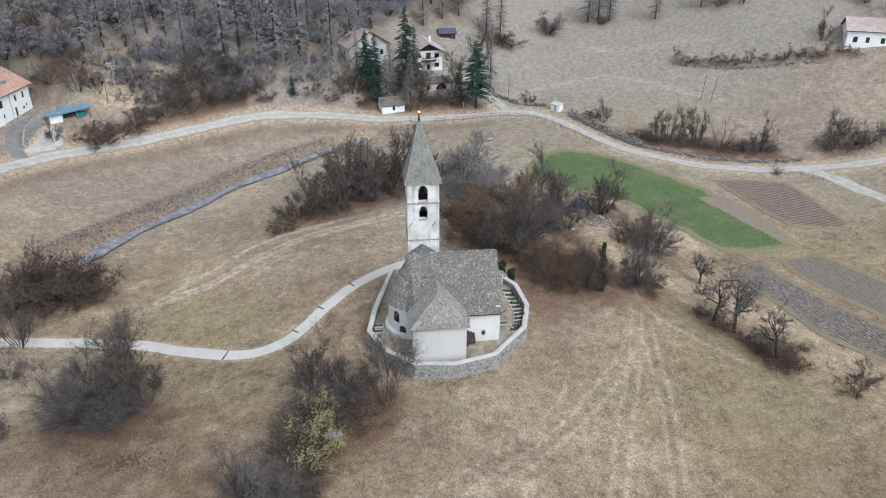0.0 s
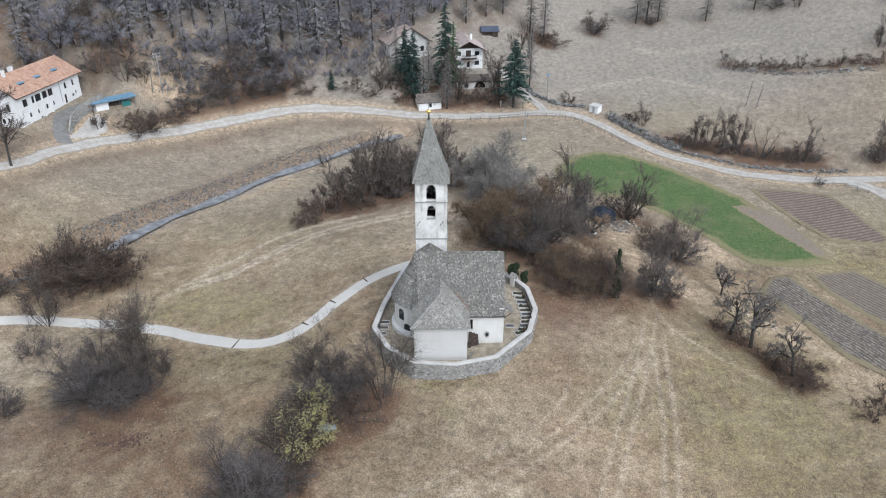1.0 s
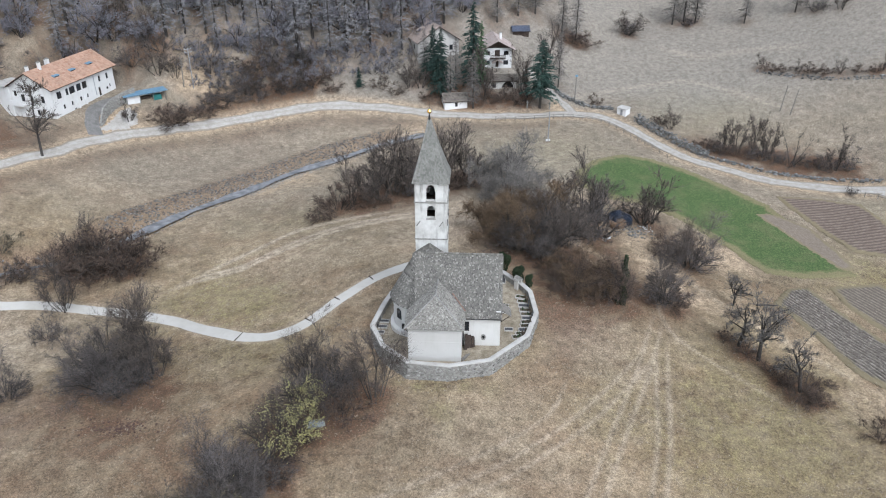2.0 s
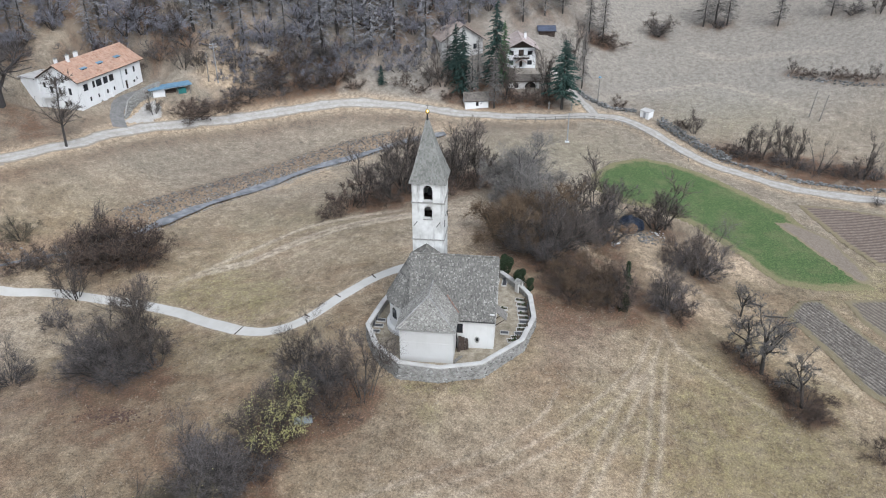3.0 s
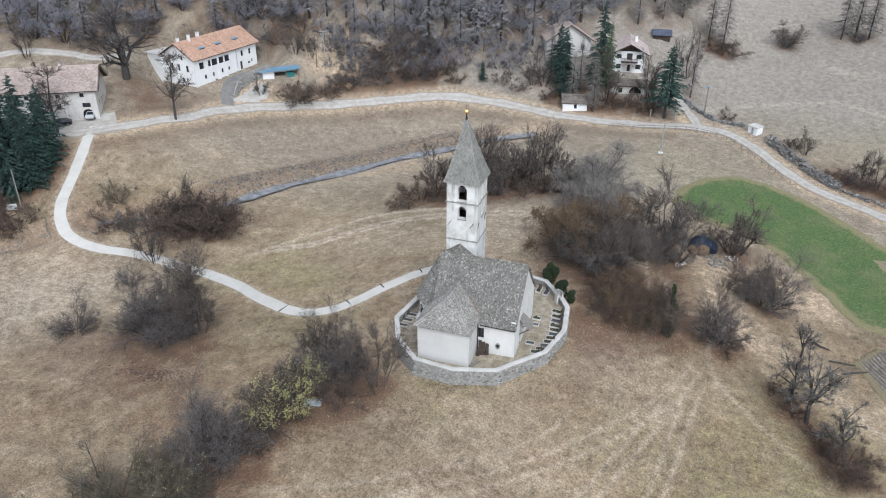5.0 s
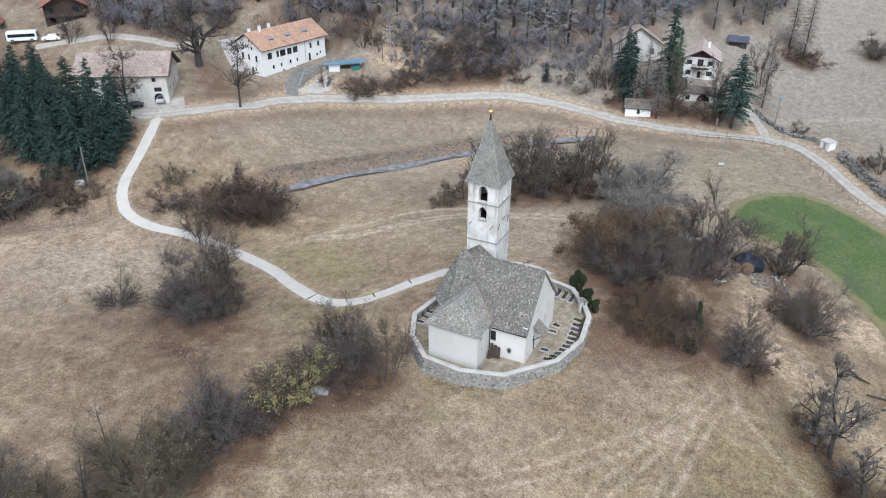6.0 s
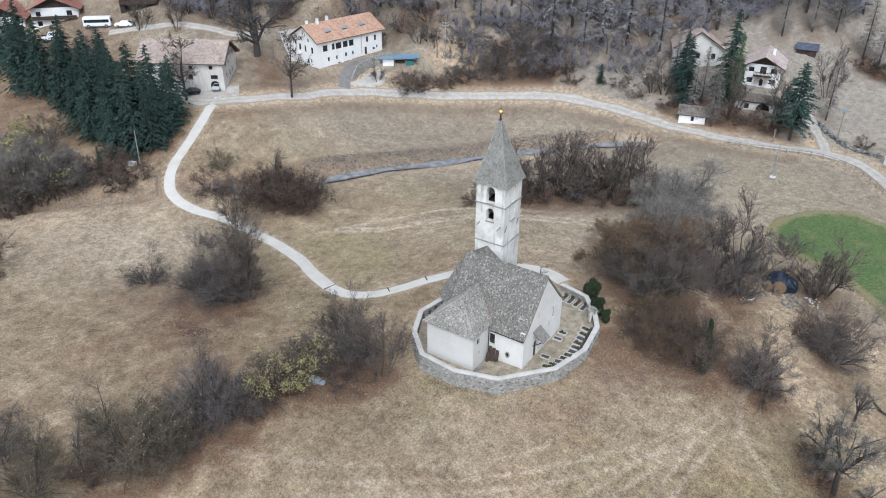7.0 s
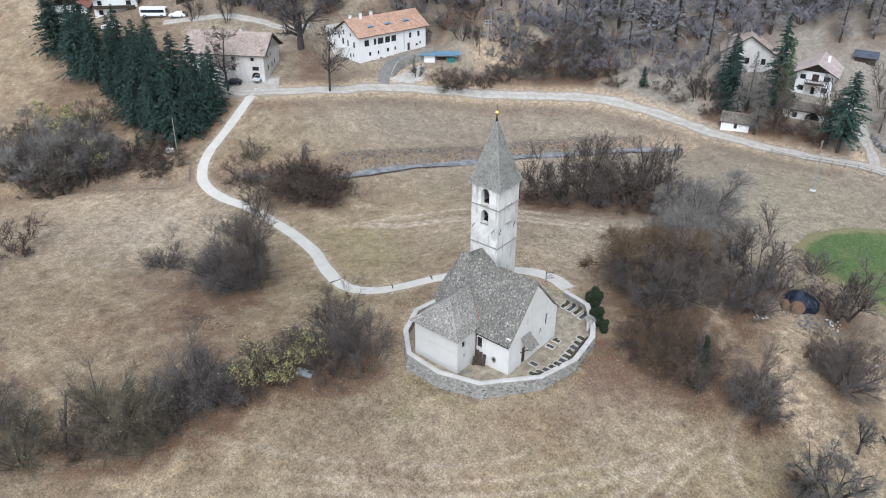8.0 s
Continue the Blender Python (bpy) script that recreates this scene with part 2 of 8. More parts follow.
TWIGDARK = bark("dark_violet_twigs", (0.02, 0.017, 0.015), (0.18, 0.157, 0.145))
TWIGOLIVE = bark("olive_grey_twigs", (0.036, 0.03, 0.02), (0.16, 0.136, 0.094))
TWIGRED = bark("red_brown_twigs", (0.024, 0.018, 0.014), (0.16, 0.115, 0.088))
# Far-wood twigs, lightened towards grey-violet so the colour carries distance haze.
TWIGFAR = bark("hazed_violet_far_twigs", (0.12, 0.115, 0.128), (0.28, 0.266, 0.284))
LARCHFAR = bark("hazed_larch_twigs", (0.15, 0.144, 0.144), (0.3, 0.288, 0.286))
TWIGBROWN = bark("orange_brown_twigs", (0.036, 0.024, 0.015), (0.19, 0.132, 0.08))
TWIGPALE = bark("pale_larch_twigs", (0.1, 0.09, 0.08), (0.25, 0.228, 0.205))
TWIGOLD = bark("lichen_grey_twigs", (0.06, 0.055, 0.05), (0.2, 0.185, 0.168))
BUDS = bark("yellow_green_buds", (0.4, 0.37, 0.12), (0.62, 0.57, 0.26))
DARKBARK = bark("dark_oak_bark", (0.035, 0.031, 0.03), (0.075, 0.066, 0.06))
BARK = bark("grey_bark", (0.026, 0.022, 0.019), (0.075, 0.066, 0.057))
# Needle green, lifted towards blue to hold some distance haze.
NEEDLE = bark("spruce_needles", (0.018, 0.038, 0.03), (0.05, 0.082, 0.066), 2.0)
NEEDLEPALE = bark("young_spruce_needles", (0.05, 0.09, 0.045), (0.09, 0.14, 0.07), 2.0)
IVY = bark("ivy_leaves", (0.016, 0.026, 0.011), (0.036, 0.052, 0.024), 3.0)


# ---- the lie of the land: heights on a wide grid, smoothly joined ----
X0, DX, Y0, DY = -200.0, 34.0, 14.0, 29.0
HEIGHTS = np.array([
    [-35.4, -24.7, -14.6, -6.5, -2.5, -4.1, -8.2, -10, -9.4, -8.9, -9],
    [-24, -18.1, -12.3, -6.8, -2.3, -3, -6.7, -10, -6.2, -6.9, -8.4],
    [-12, -10.6, -9.2, -7.8, -6.6, -3.5, -0.2, -7.4, -4.8, -6.3, -7.1],
    [1.3, -1.6, -3.9, -5.5, -10.9, -4.8, 3.3, -3.9, -6.8, -5.1, -3.7],
    [16.5, 10, 5, 6.6, -5.3, -3.7, 1, -4.4, -6.6, -2.6, 2.6],
    [33.8, 25.5, 17, 8.2, -10.2, -5.6, -0.4, -1.8, -6.2, 1.9, 12.5],
    [51.9, 43.2, 33.7, 21.9, 2.2, -1.7, -3.1, 0.8, 1.9, 13.7, 25.8],
    [69.9, 61.9, 53.7, 44.5, 32.8, 23.8, 16.3, 5, 8.8, 26, 39.5],
    [87.7, 81.1, 74.7, 68.3, 60.8, 49.5, 34.7, 18.4, 18.1, 33.3, 51.1],
])
CREEK = [(-12, 176), (-22, 171.3), (-31.7, 164.5), (-41, 158.5), (-48.4, 149.7), (-56.8, 137.5), (-62.8, 126.5), (-68.2, 118), (-79.6, 110.6), (-84, 107.5), (-89, 101), (-103.3, 87.3), (-117, 73), (-150, 50)]
FOOTPATH = [(-102.6, 130.5), (-100.2, 126), (-96.2, 117), (-93.2, 109.5), (-89.4, 104.4), (-84.7, 101.4), (-78, 100.5), (-70, 101.6), (-59.6, 101), (-47, 97.6), (-40, 94), (-33.4, 90.9), (-28, 90.2), (-23.7, 92.6), (-19.6, 98.6), (-15.5, 103.2), (-11.9, 105.7), (-8.2, 107.7), (-3.7, 108), (0.2, 106.6)]
ROAD = [(-125, 117), (-112, 124), (-103, 128), (-96.7, 134), (-89.7, 143.3), (-83.5, 155.3), (-75, 164.8), (-63, 174), (-49, 181.2), (-36, 185), (-20, 185.2), (-8, 183.6), (4, 183.2), (16, 183.6), (25, 184.4), (32, 181.9), (38.5, 174.6), (44, 166.3), (50, 161), (57, 157.4), (65, 153.6), (75, 150.6), (85, 147.8), (94, 146.2), (104, 145), (125, 143)]
SIDE_ROAD = [(84, 148.5), (88.5, 142), (93, 132.2), (99, 118)]
LANE = [(24.5, 184.6), (22, 190), (18.5, 196), (15.5, 200), (13, 203.5)]
DRIVE = [(-84.6, 156.2), (-87.0, 160), (-88.2, 166), (-86.3, 171), (-84.2, 173.5)]
YARD_EDGE = [(-8.8, 105.2), (-12.0, 93), (-12.95, 87), (-10.8, 82.2), (-7.0, 78.65), (-1.5, 78.15), (3.9, 79.7), (9.1, 85.6), (10.65, 91.3), (10.0, 97.0), (8.6, 99.6), (5.4, 103.6), (0.9, 104.7)]


def basis(u):
    i = np.floor(u).astype(int)
    f = u - i
    return i, ((1 - f) ** 3 / 6, (3 * f**3 - 6 * f**2 + 4) / 6, (-3 * f**3 + 3 * f**2 + 3 * f + 1) / 6, f**3 / 6)


def spline(x, y):
    (ix, bx), (iy, by) = basis((x - X0) / DX), basis((y - Y0) / DY)
    return sum(bx[a] * by[b] * HEIGHTS[iy - 1 + b, ix - 1 + a] for a in range(4) for b in range(4))


def smooth_line(points, step=1.0):
    p = np.array(points, float)
    p = np.vstack([2 * p[0] - p[1], p, 2 * p[-1] - p[-2]])
    out = []
    for i in range(1, len(p) - 2):
        n = max(2, int(np.linalg.norm(p[i + 1] - p[i]) / step))
        for u in np.linspace(0, 1, n, endpoint=False):
            a, b, c, d = p[i - 1], p[i], p[i + 1], p[i + 2]
            out.append(0.5 * (2 * b + (c - a) * u + (2 * a - 5 * b + 4 * c - d) * u * u + (3 * b - a - 3 * c + d) * u**3))
    return np.array(out + [p[-2]])


def away(x, y, line):
    """The distance of places from a line, and how far along it they lie (0 to 1)."""
    best, along = np.full(np.shape(x), 1e9), np.zeros(np.shape(x))
    n = len(line) - 1
    for i in range(n):
        a, d = line[i], line[i + 1] - line[i]
        u = np.clip(((x - a[0]) * d[0] + (y - a[1]) * d[1]) / (d @ d), 0, 1)
        r = np.hypot(x - a[0] - u * d[0], y - a[1] - u * d[1])
        along = np.where(r < best, (i + u) / n, along)
        best = np.minimum(best, r)
    return best, along


def inside(x, y, poly):
    hit = np.zeros(np.shape(x), bool)
    for (ax, ay), (bx, by) in zip(poly, poly[1:] + poly[:1]):
        cross = ((ay > y) != (by > y)) & (x < (bx - ax) * (y - ay) / (by - ay + 1e-12) + ax)
        hit ^= cross
    return hit


CREEK_LINE, ROAD_LINE, PATH_LINE = smooth_line(CREEK, 3), smooth_line(ROAD, 3), smooth_line(FOOTPATH, 2)


def land(x, y, channel=True):
    """The height of the ground."""
    x, y = np.asarray(x, float), np.asarray(y, float)
    xl, xh, yl, yh = X0 + DX, X0 + 9 * DX - 0.01, Y0 + DY, Y0 + 7 * DY - 0.01
    cx, cy = np.clip(x, xl, xh), np.clip(y, yl, yh)
    z = spline(cx, cy)
    sx, sy = np.sign(x - cx), np.sign(y - cy)
    flat = lambda d: 240 * (1 - np.exp(-d / 240))
    z = z + (z - spline(cx - sx * 4, cy)) / 4 * flat(np.abs(x - cx)) + (spline(cx, cy) - spline(cx, cy - sy * 4)) / 4 * flat(np.abs(y - cy))
    bed, _ = away(x, y, CREEK_LINE)
    cross, _ = away(x, y, PATH_LINE)
    if channel:
        z = z - 1.3 * np.exp(-((bed / 2.9) ** 4)) * np.clip((cross - 1.6) / 2.5, 0, 1)
    along, out = (x + 93) * 0.194 + (y - 156.8) * 0.981, (x + 93) * 0.981 - (y - 156.8) * 0.194
    level = np.clip((9.5 - out) / 5, 0, 1) * np.clip((30 - along) / 6, 0, 1) * np.clip((out + 16) / 4, 0, 1) * np.clip((along + 8) / 5, 0, 1)
    z = z - level * np.maximum(0, z - 6.0 - 0.05 * along + 0.12 * np.clip(out, 0, 8))
    z = z + 0.12 * np.sin(x * 0.31 + 1.3 * np.sin(y * 0.17)) * np.sin(y * 0.27 + np.sin(x * 0.13)) * np.clip(bed / 10, 0, 1)
    return z


def height(x, y):
    return float(land(np.array([x]), np.array([y]))[0])


# ---- building blocks ----
def solid(name, verts, faces, material, parent=None, label="", smooth=False):
    me = bpy.data.meshes.new(name)
    me.from_pydata([tuple(v) for v in verts], [], faces)
    me.materials.append(material)
    if smooth:
        me.shade_smooth()
    ob = new(name, me)
    if parent:
        ob.parent = parent
    if label:
        ob["label"] = label
    return ob


def part(name, shape, material, parent, label="", smooth=False):
    """A gathered shape as one mesh under a thing or a part."""
    if "wall" in name:
        seen, verts, swap = {}, [], []
        for p in shape.v:
            key = tuple(round(q, 3) for q in p)
            if key not in seen:
                seen[key] = len(verts)
                verts.append(p)
            swap.append(seen[key])
        shape.v, shape.f = verts, [f for f in (tuple(dict.fromkeys(swap[i] for i in f)) for f in shape.f) if len(f) > 2]
    return solid(name, shape.v, shape.f, material, parent, label, smooth)


def thing(name, m, label, category, group="", kind=""):
    ob = new(name)
    ob.empty_display_size = 0.5
    ob.matrix_world = m
    return tagged(ob, label, category, group, kind)


def lump():
    bm = bmesh.new()
    bmesh.ops.create_icosphere(bm, subdivisions=1, radius=0.5)
    bm.verts.index_update()
    out = [p.co.copy() for p in bm.verts], [tuple(q.index for q in f.verts) for f in bm.faces]
    bm.free()
    return out


LUMP = lump()


class Shape:
    """Gathers verts and faces of one part."""

    def __init__(self):
        self.v, self.f = [], []

    def add(self, verts, faces, m=None):
        k = len(self.v)
        self.v += [tuple(m @ Vector(p)) for p in verts] if m else [tuple(p) for p in verts]
        self.f += [tuple(i + k for i in f) for f in faces]
        return self

    def box(self, x0, y0, z0, x1, y1, z1, m=None, chamfer=0.0):
        if chamfer:
            bm = bmesh.new()
            bmesh.ops.create_cube(bm, size=1.0)
            for p in bm.verts:
                p.co = Vector(((x0 + x1) / 2 + p.co.x * (x1 - x0), (y0 + y1) / 2 + p.co.y * (y1 - y0), (z0 + z1) / 2 + p.co.z * (z1 - z0)))
            bmesh.ops.bevel(bm, geom=list(bm.edges), offset=chamfer, segments=1, affect="EDGES")
            bm.verts.index_update()
            self.add([p.co[:] for p in bm.verts], [[q.index for q in f.verts] for f in bm.faces], m)
            bm.free()
            return self
        v = [(x0, y0, z0), (x1, y0, z0), (x1, y1, z0), (x0, y1, z0), (x0, y0, z1), (x1, y0, z1), (x1, y1, z1), (x0, y1, z1)]
        return self.add(v, [(0, 3, 2, 1), (4, 5, 6, 7), (0, 1, 5, 4), (1, 2, 6, 5), (2, 3, 7, 6), (3, 0, 4, 7)], m)

    def prism(self, outline, z0, z1, m=None):
        n = len(outline)
        v = [(x, y, z0) for x, y in outline] + [(x, y, z1) for x, y in outline]
        f = [tuple(range(n - 1, -1, -1)), tuple(range(n, 2 * n))] + [(i, (i + 1) % n, n + (i + 1) % n, n + i) for i in range(n)]
        return self.add(v, f, m)

    def tube(self, points, radii, sides=6, m=None):
        v, f = [], []
        for i, p in enumerate(points):
            p = Vector(p)
            d = (Vector(points[min(i + 1, len(points) - 1)]) - Vector(points[max(i - 1, 0)])).normalized()
            a = d.orthogonal().normalized()
            b = d.cross(a)
            for s in range(sides):
                w = 2 * math.pi * s / sides
                v.append(p + (a * math.cos(w) + b * math.sin(w)) * radii[i])
        for i in range(len(points) - 1):
            for s in range(sides):
                q = (s + 1) % sides
                f.append((i * sides + s, i * sides + q, (i + 1) * sides + q, (i + 1) * sides + s))
        f.append(tuple(range(sides - 1, -1, -1)))
        f.append(tuple(range((len(points) - 1) * sides, len(points) * sides)))
        return self.add(v, f, m)

    def slab(self, corners, thick, m=None):
        """A flat polygon with thickness below it."""
        p = [Vector(c) for c in corners]
        nrm = sum(((p[i] - p[0]).cross(p[(i + 1) % len(p)] - p[0]) for i in range(1, len(p))), Vector()).normalized()
        k = len(p)
        v = p + [q - nrm * thick for q in p]
        f = [tuple(range(k)), tuple(range(2 * k - 1, k - 1, -1))] + [(i, k + i, k + (i + 1) % k, (i + 1) % k) for i in range(k)]
        return self.add(v, f, m)

    def stone(self, at, size, rng, m=None):
        """A rough lump of eight worn corners."""
        turn = Euler((rng.uniform(0, 6), rng.uniform(0, 6), rng.uniform(0, 6))).to_matrix()
        v = []
        for p in LUMP[0]:
            q = turn @ (p * rng.uniform(0.8, 1.15))
            v.append((q.x * size[0] + at[0], q.y * size[1] + at[1], q.z * size[2] + at[2]))
        return self.add(v, LUMP[1], m)


def wall_panel(shape, width, top, thick, holes, m):
    """A wall from x 0 to width, outer face on y 0, up to top, with holes (x0, z0, x1, z1) right through it."""
    xs = sorted({0, width, *[h[0] for h in holes], *[h[2] for h in holes]})
    zs = sorted({-2.5, top, *[h[1] for h in holes], *[h[3] for h in holes]})
    for a, b in zip(xs, xs[1:]):
        for c, d in zip(zs, zs[1:]):
            mx, mz = (a + b) / 2, (c + d) / 2
            if any(h[0] < mx < h[2] and h[1] < mz < h[3] for h in holes):
                continue
            v = [(a, 0, c), (b, 0, c), (b, 0, d), (a, 0, d), (a, thick, c), (b, thick, c), (b, thick, d), (a, thick, d)]
            shape.add(v, [(0, 1, 2, 3), (5, 4, 7, 6)], m)
    for a, c, b, d in holes:
        v = [(a, 0, c), (b, 0, c), (b, 0, d), (a, 0, d), (a, thick, c), (b, thick, c), (b, thick, d), (a, thick, d)]
        shape.add(v, [(0, 4, 5, 1), (1, 5, 6, 2), (2, 6, 7, 3), (3, 7, 4, 0)], m)
    v = [(0, 0, -2.5), (width, 0, -2.5), (width, 0, top), (0, 0, top), (0, thick, -2.5), (width, thick, -2.5), (width, thick, top), (0, thick, top)]
    shape.add(v, [(3, 2, 6, 7)], m)


def arch_fill(shape, x0, x1, z_top, thick, m, pointed=0.0):
    """Fills the corners above a round or pointed arch inside a square-headed hole."""
    r, c, n = (x1 - x0) / 2, (x0 + x1) / 2, 6
    rise = r * (1 + pointed)
    spring = z_top - rise
    for side in (-1, 1):
        pts = [(c + side * r * math.cos(a), spring + rise * math.sin(a)) for a in np.linspace(0, math.pi / 2, n)]
        for (ax, az), (bx, bz) in zip(pts, pts[1:]):
            v = [(ax, 0, az), (bx, 0, bz), (bx, 0, z_top + 0.01), (ax, 0, z_top + 0.01)]
            v += [(x, thick, z) for x, _, z in v]
            shape.add(v, [(0, 1, 2, 3), (7, 6, 5, 4), (0, 4, 5, 1)], m)


def window_unit(parent, m, x0, z0, x1, z1, deep=0.16, bars=(1, 1), wood=None, shutters=None, name="window", pane=None):
    """A window set into a hole: its timber, and the panes behind."""
    wood, s, t = wood or DARKWOOD, Shape(), 0.06
    s.box(x0, deep, z0, x0 + t, deep + 0.07, z1, m).box(x1 - t, deep, z0, x1, deep + 0.07, z1, m)
    s.box(x0 + t, deep, z0, x1 - t, deep + 0.07, z0 + t, m).box(x0 + t, deep, z1 - t, x1 - t, deep + 0.07, z1, m)
    for i in range(1, bars[0] + 1):
        c = x0 + (x1 - x0) * i / (bars[0] + 1)
        s.box(c - 0.02, deep + 0.01, z0 + t, c + 0.02, deep + 0.06, z1 - t, m)
    w = part(name, s, wood, parent)
    part("pane", Shape().box(x0 + t, deep + 0.03, z0 + t, x1 - t, deep + 0.045, z1 - t, m), pane or GLASS, w)
    if shutters:
        for a, b in ((x0 - (x1 - x0) * 0.5, x0 - 0.02), (x1 + 0.02, x1 + (x1 - x0) * 0.5)):
            part("shutter", Shape().box(a, -0.05, z0, b, -0.005, z1, m), shutters, w)
    return w


def shingled(parent, corners, material, wide=0.19, tall=0.2, thick=0.025, seed=1, name="shingles", lift=0.02, holes=None):
    """Courses of overlapping shingles over a roof plane: corners are eave left, eave right, top right, top left. One joined part."""
    rng = random.Random(seed)
    a, b, c, d = [Vector(p) for p in corners]
    nrm = (b - a).cross(d - a).normalized()
    rise = max((d - a).length, (c - b).length)
    rows = int(rise / tall)
    v, f = [], []
    for i in range(rows):
        u0, u1 = i / rows, min(1.0, (i + 1.35) / rows)
        left0, right0, left1, right1 = a.lerp(d, u0), b.lerp(c, u0), a.lerp(d, u1), b.lerp(c, u1)
        span = (right0 - left0).length
        n = max(1, int(span / wide))
        cuts = sorted([0.0, 1.0] + [min(1, max(0, (k + rng.uniform(-0.28, 0.28)) / n)) for k in range(1, n)])
        for s0, s1 in zip(cuts, cuts[1:]):
            if s1 - s0 < 0.02 / max(span, 0.1):
                continue
            g = 0.008 / max(span, 0.1)
            h = lift + rng.uniform(0.0, 0.03)
            drop = nrm * 0.0 - (d - a).normalized() * rng.uniform(-0.03, 0.04)
            p0, p1 = left0.lerp(right0, s0 + g) + drop, left0.lerp(right0, s1 - g) + drop
            q0, q1 = left1.lerp(right1, s0 + g), left1.lerp(right1, s1 - g)
            if holes and holes((p0 + p1 + q0 + q1) / 4):
                continue
            k = len(v)
            v += [p0 + nrm * (h + thick), p1 + nrm * (h + thick), q1 + nrm * lift * 0.4, q0 + nrm * lift * 0.4, p0 + nrm * (h - 0.01), p1 + nrm * (h - 0.01)]
            f += [(k, k + 1, k + 2, k + 3), (k + 4, k + 5, k + 1, k), (k + 4, k, k + 3), (k + 1, k + 5, k + 2)]
    ob = solid(name, v, f, material, parent)
    ob["kind"] = "stuff"
    return ob


# ---- the ground ----
BANK = [(-70, 122), (-66.5, 128.5), (-60, 139), (-52.5, 150), (-42, 161), (-31.5, 168), (-21, 173)]  # the stony far bank of the creek
LITTER_SHADE = [(13.5, 84, 3.5, 0.5), (15, 91, 4.5, 0.6), (15, 97, 5, 0.7), (8, 77, 3, 0.4), (-12, 76, 3, 0.5), (22, 104, 6, 0.7), (27, 113, 5, 0.3), (17, 95, 4, 0.7), (13, 95, 3.5, 0.6), (18, 104, 4, 0.8), (-24, 47, 3, 0.8), (-25, 43, 3, 0.8), (-22.5, 52, 3, 0.9), (-21.5, 57, 3, 0.9), (-19.5, 62, 3, 0.9), (-15, 69, 3.5, 0.9), (30, 64, 13, 0.16), (44, 62, 12, 0.18), (20, 58, 10, 0.12), (-140, 126, 12, 0.5), (-158, 132, 14, 0.5), (-128, 122, 8, 0.5), (-148, 108, 12, 0.5), (-135, 98, 10, 0.5), (-45, 75, 5, 0.42), (-40, 71, 6, 0.35), (-47, 69, 6, 0.45), (-36, 67, 6, 0.4), (-55, 74, 6, 0.45), (-30, 65, 5, 0.4), (-62, 74, 6, 0.4), (-41, 78, 3, 0.7), (-52, 78.5, 3, 0.7), (-12.5, 73.5, 3, 0.9), (-17, 75, 3.5, 0.9), (-94, 143, 5, 0.5), (-98, 146, 6, 0.5), (-103, 148, 6, 0.5), (-68, 180, 6, 0.4), (-60, 180, 7, 0.7), (-50, 185, 7, 0.7), (-78, 160, 4, 0.5), (-86, 148, 3, 0.3), (60, 164, 6, 0.8), (70, 160, 6, 0.8), (52, 168, 5, 0.8), (80, 156, 5, 0.7), (0, 188, 6, 0.6), (8, 188, 6, 0.6), (-8, 189, 5, 0.6)]  # (x, y, radius, strength): fallen leaves and earth under trees, toned darker for shade at the bush feet; filled where trees are planted
GREENS = [(51.4, 188.2, 11, 0.5), (63.8, 185.1, 10, 0.4), 
    (-35, 100, 7, 0.9), (-44, 104, 8, 0.7), (-22, 87, 7, 0.3), (-38, 86, 6, 0.2), (8, 160, 15, 0.8), (22, 158, 13, 0.6), (-2, 73, 2.2, 1.0), (46, 86, 6, 0.6), (44, 97, 5, 0.6), (35, 78, 12, 0.4),
    (44, 70, 13, 0.6), (33, 66, 10, 0.5), (-30, 87, 6, 0.4), (-33, 102, 3, 0.9), (0.5, 77.2, 1.3, 1), (-2.8, 77, 1.4, 1), (-5.6, 77.2, 1.2, 1), (-8, 78.4, 1.0, 0.8), (20, 76, 8, 0.35), (36, 88, 6, 0.35), (-48, 96, 8, 0.2), (-14, 118, 10, 0.2), (-28, 132, 12, 0.3), (-40, 126, 12, 0.35), (60, 190, 16, 0.5), (50, 200, 14, 0.4), (75, 112, 10, 0.7), (66, 117, 8, 0.7), (87, 133, 14, 0.8), (24, 132, 5, 0.7), (-75, 120, 14, 0.3), (-62, 90, 10, 0.1), (4, 77, 1.5, 0.7),
]
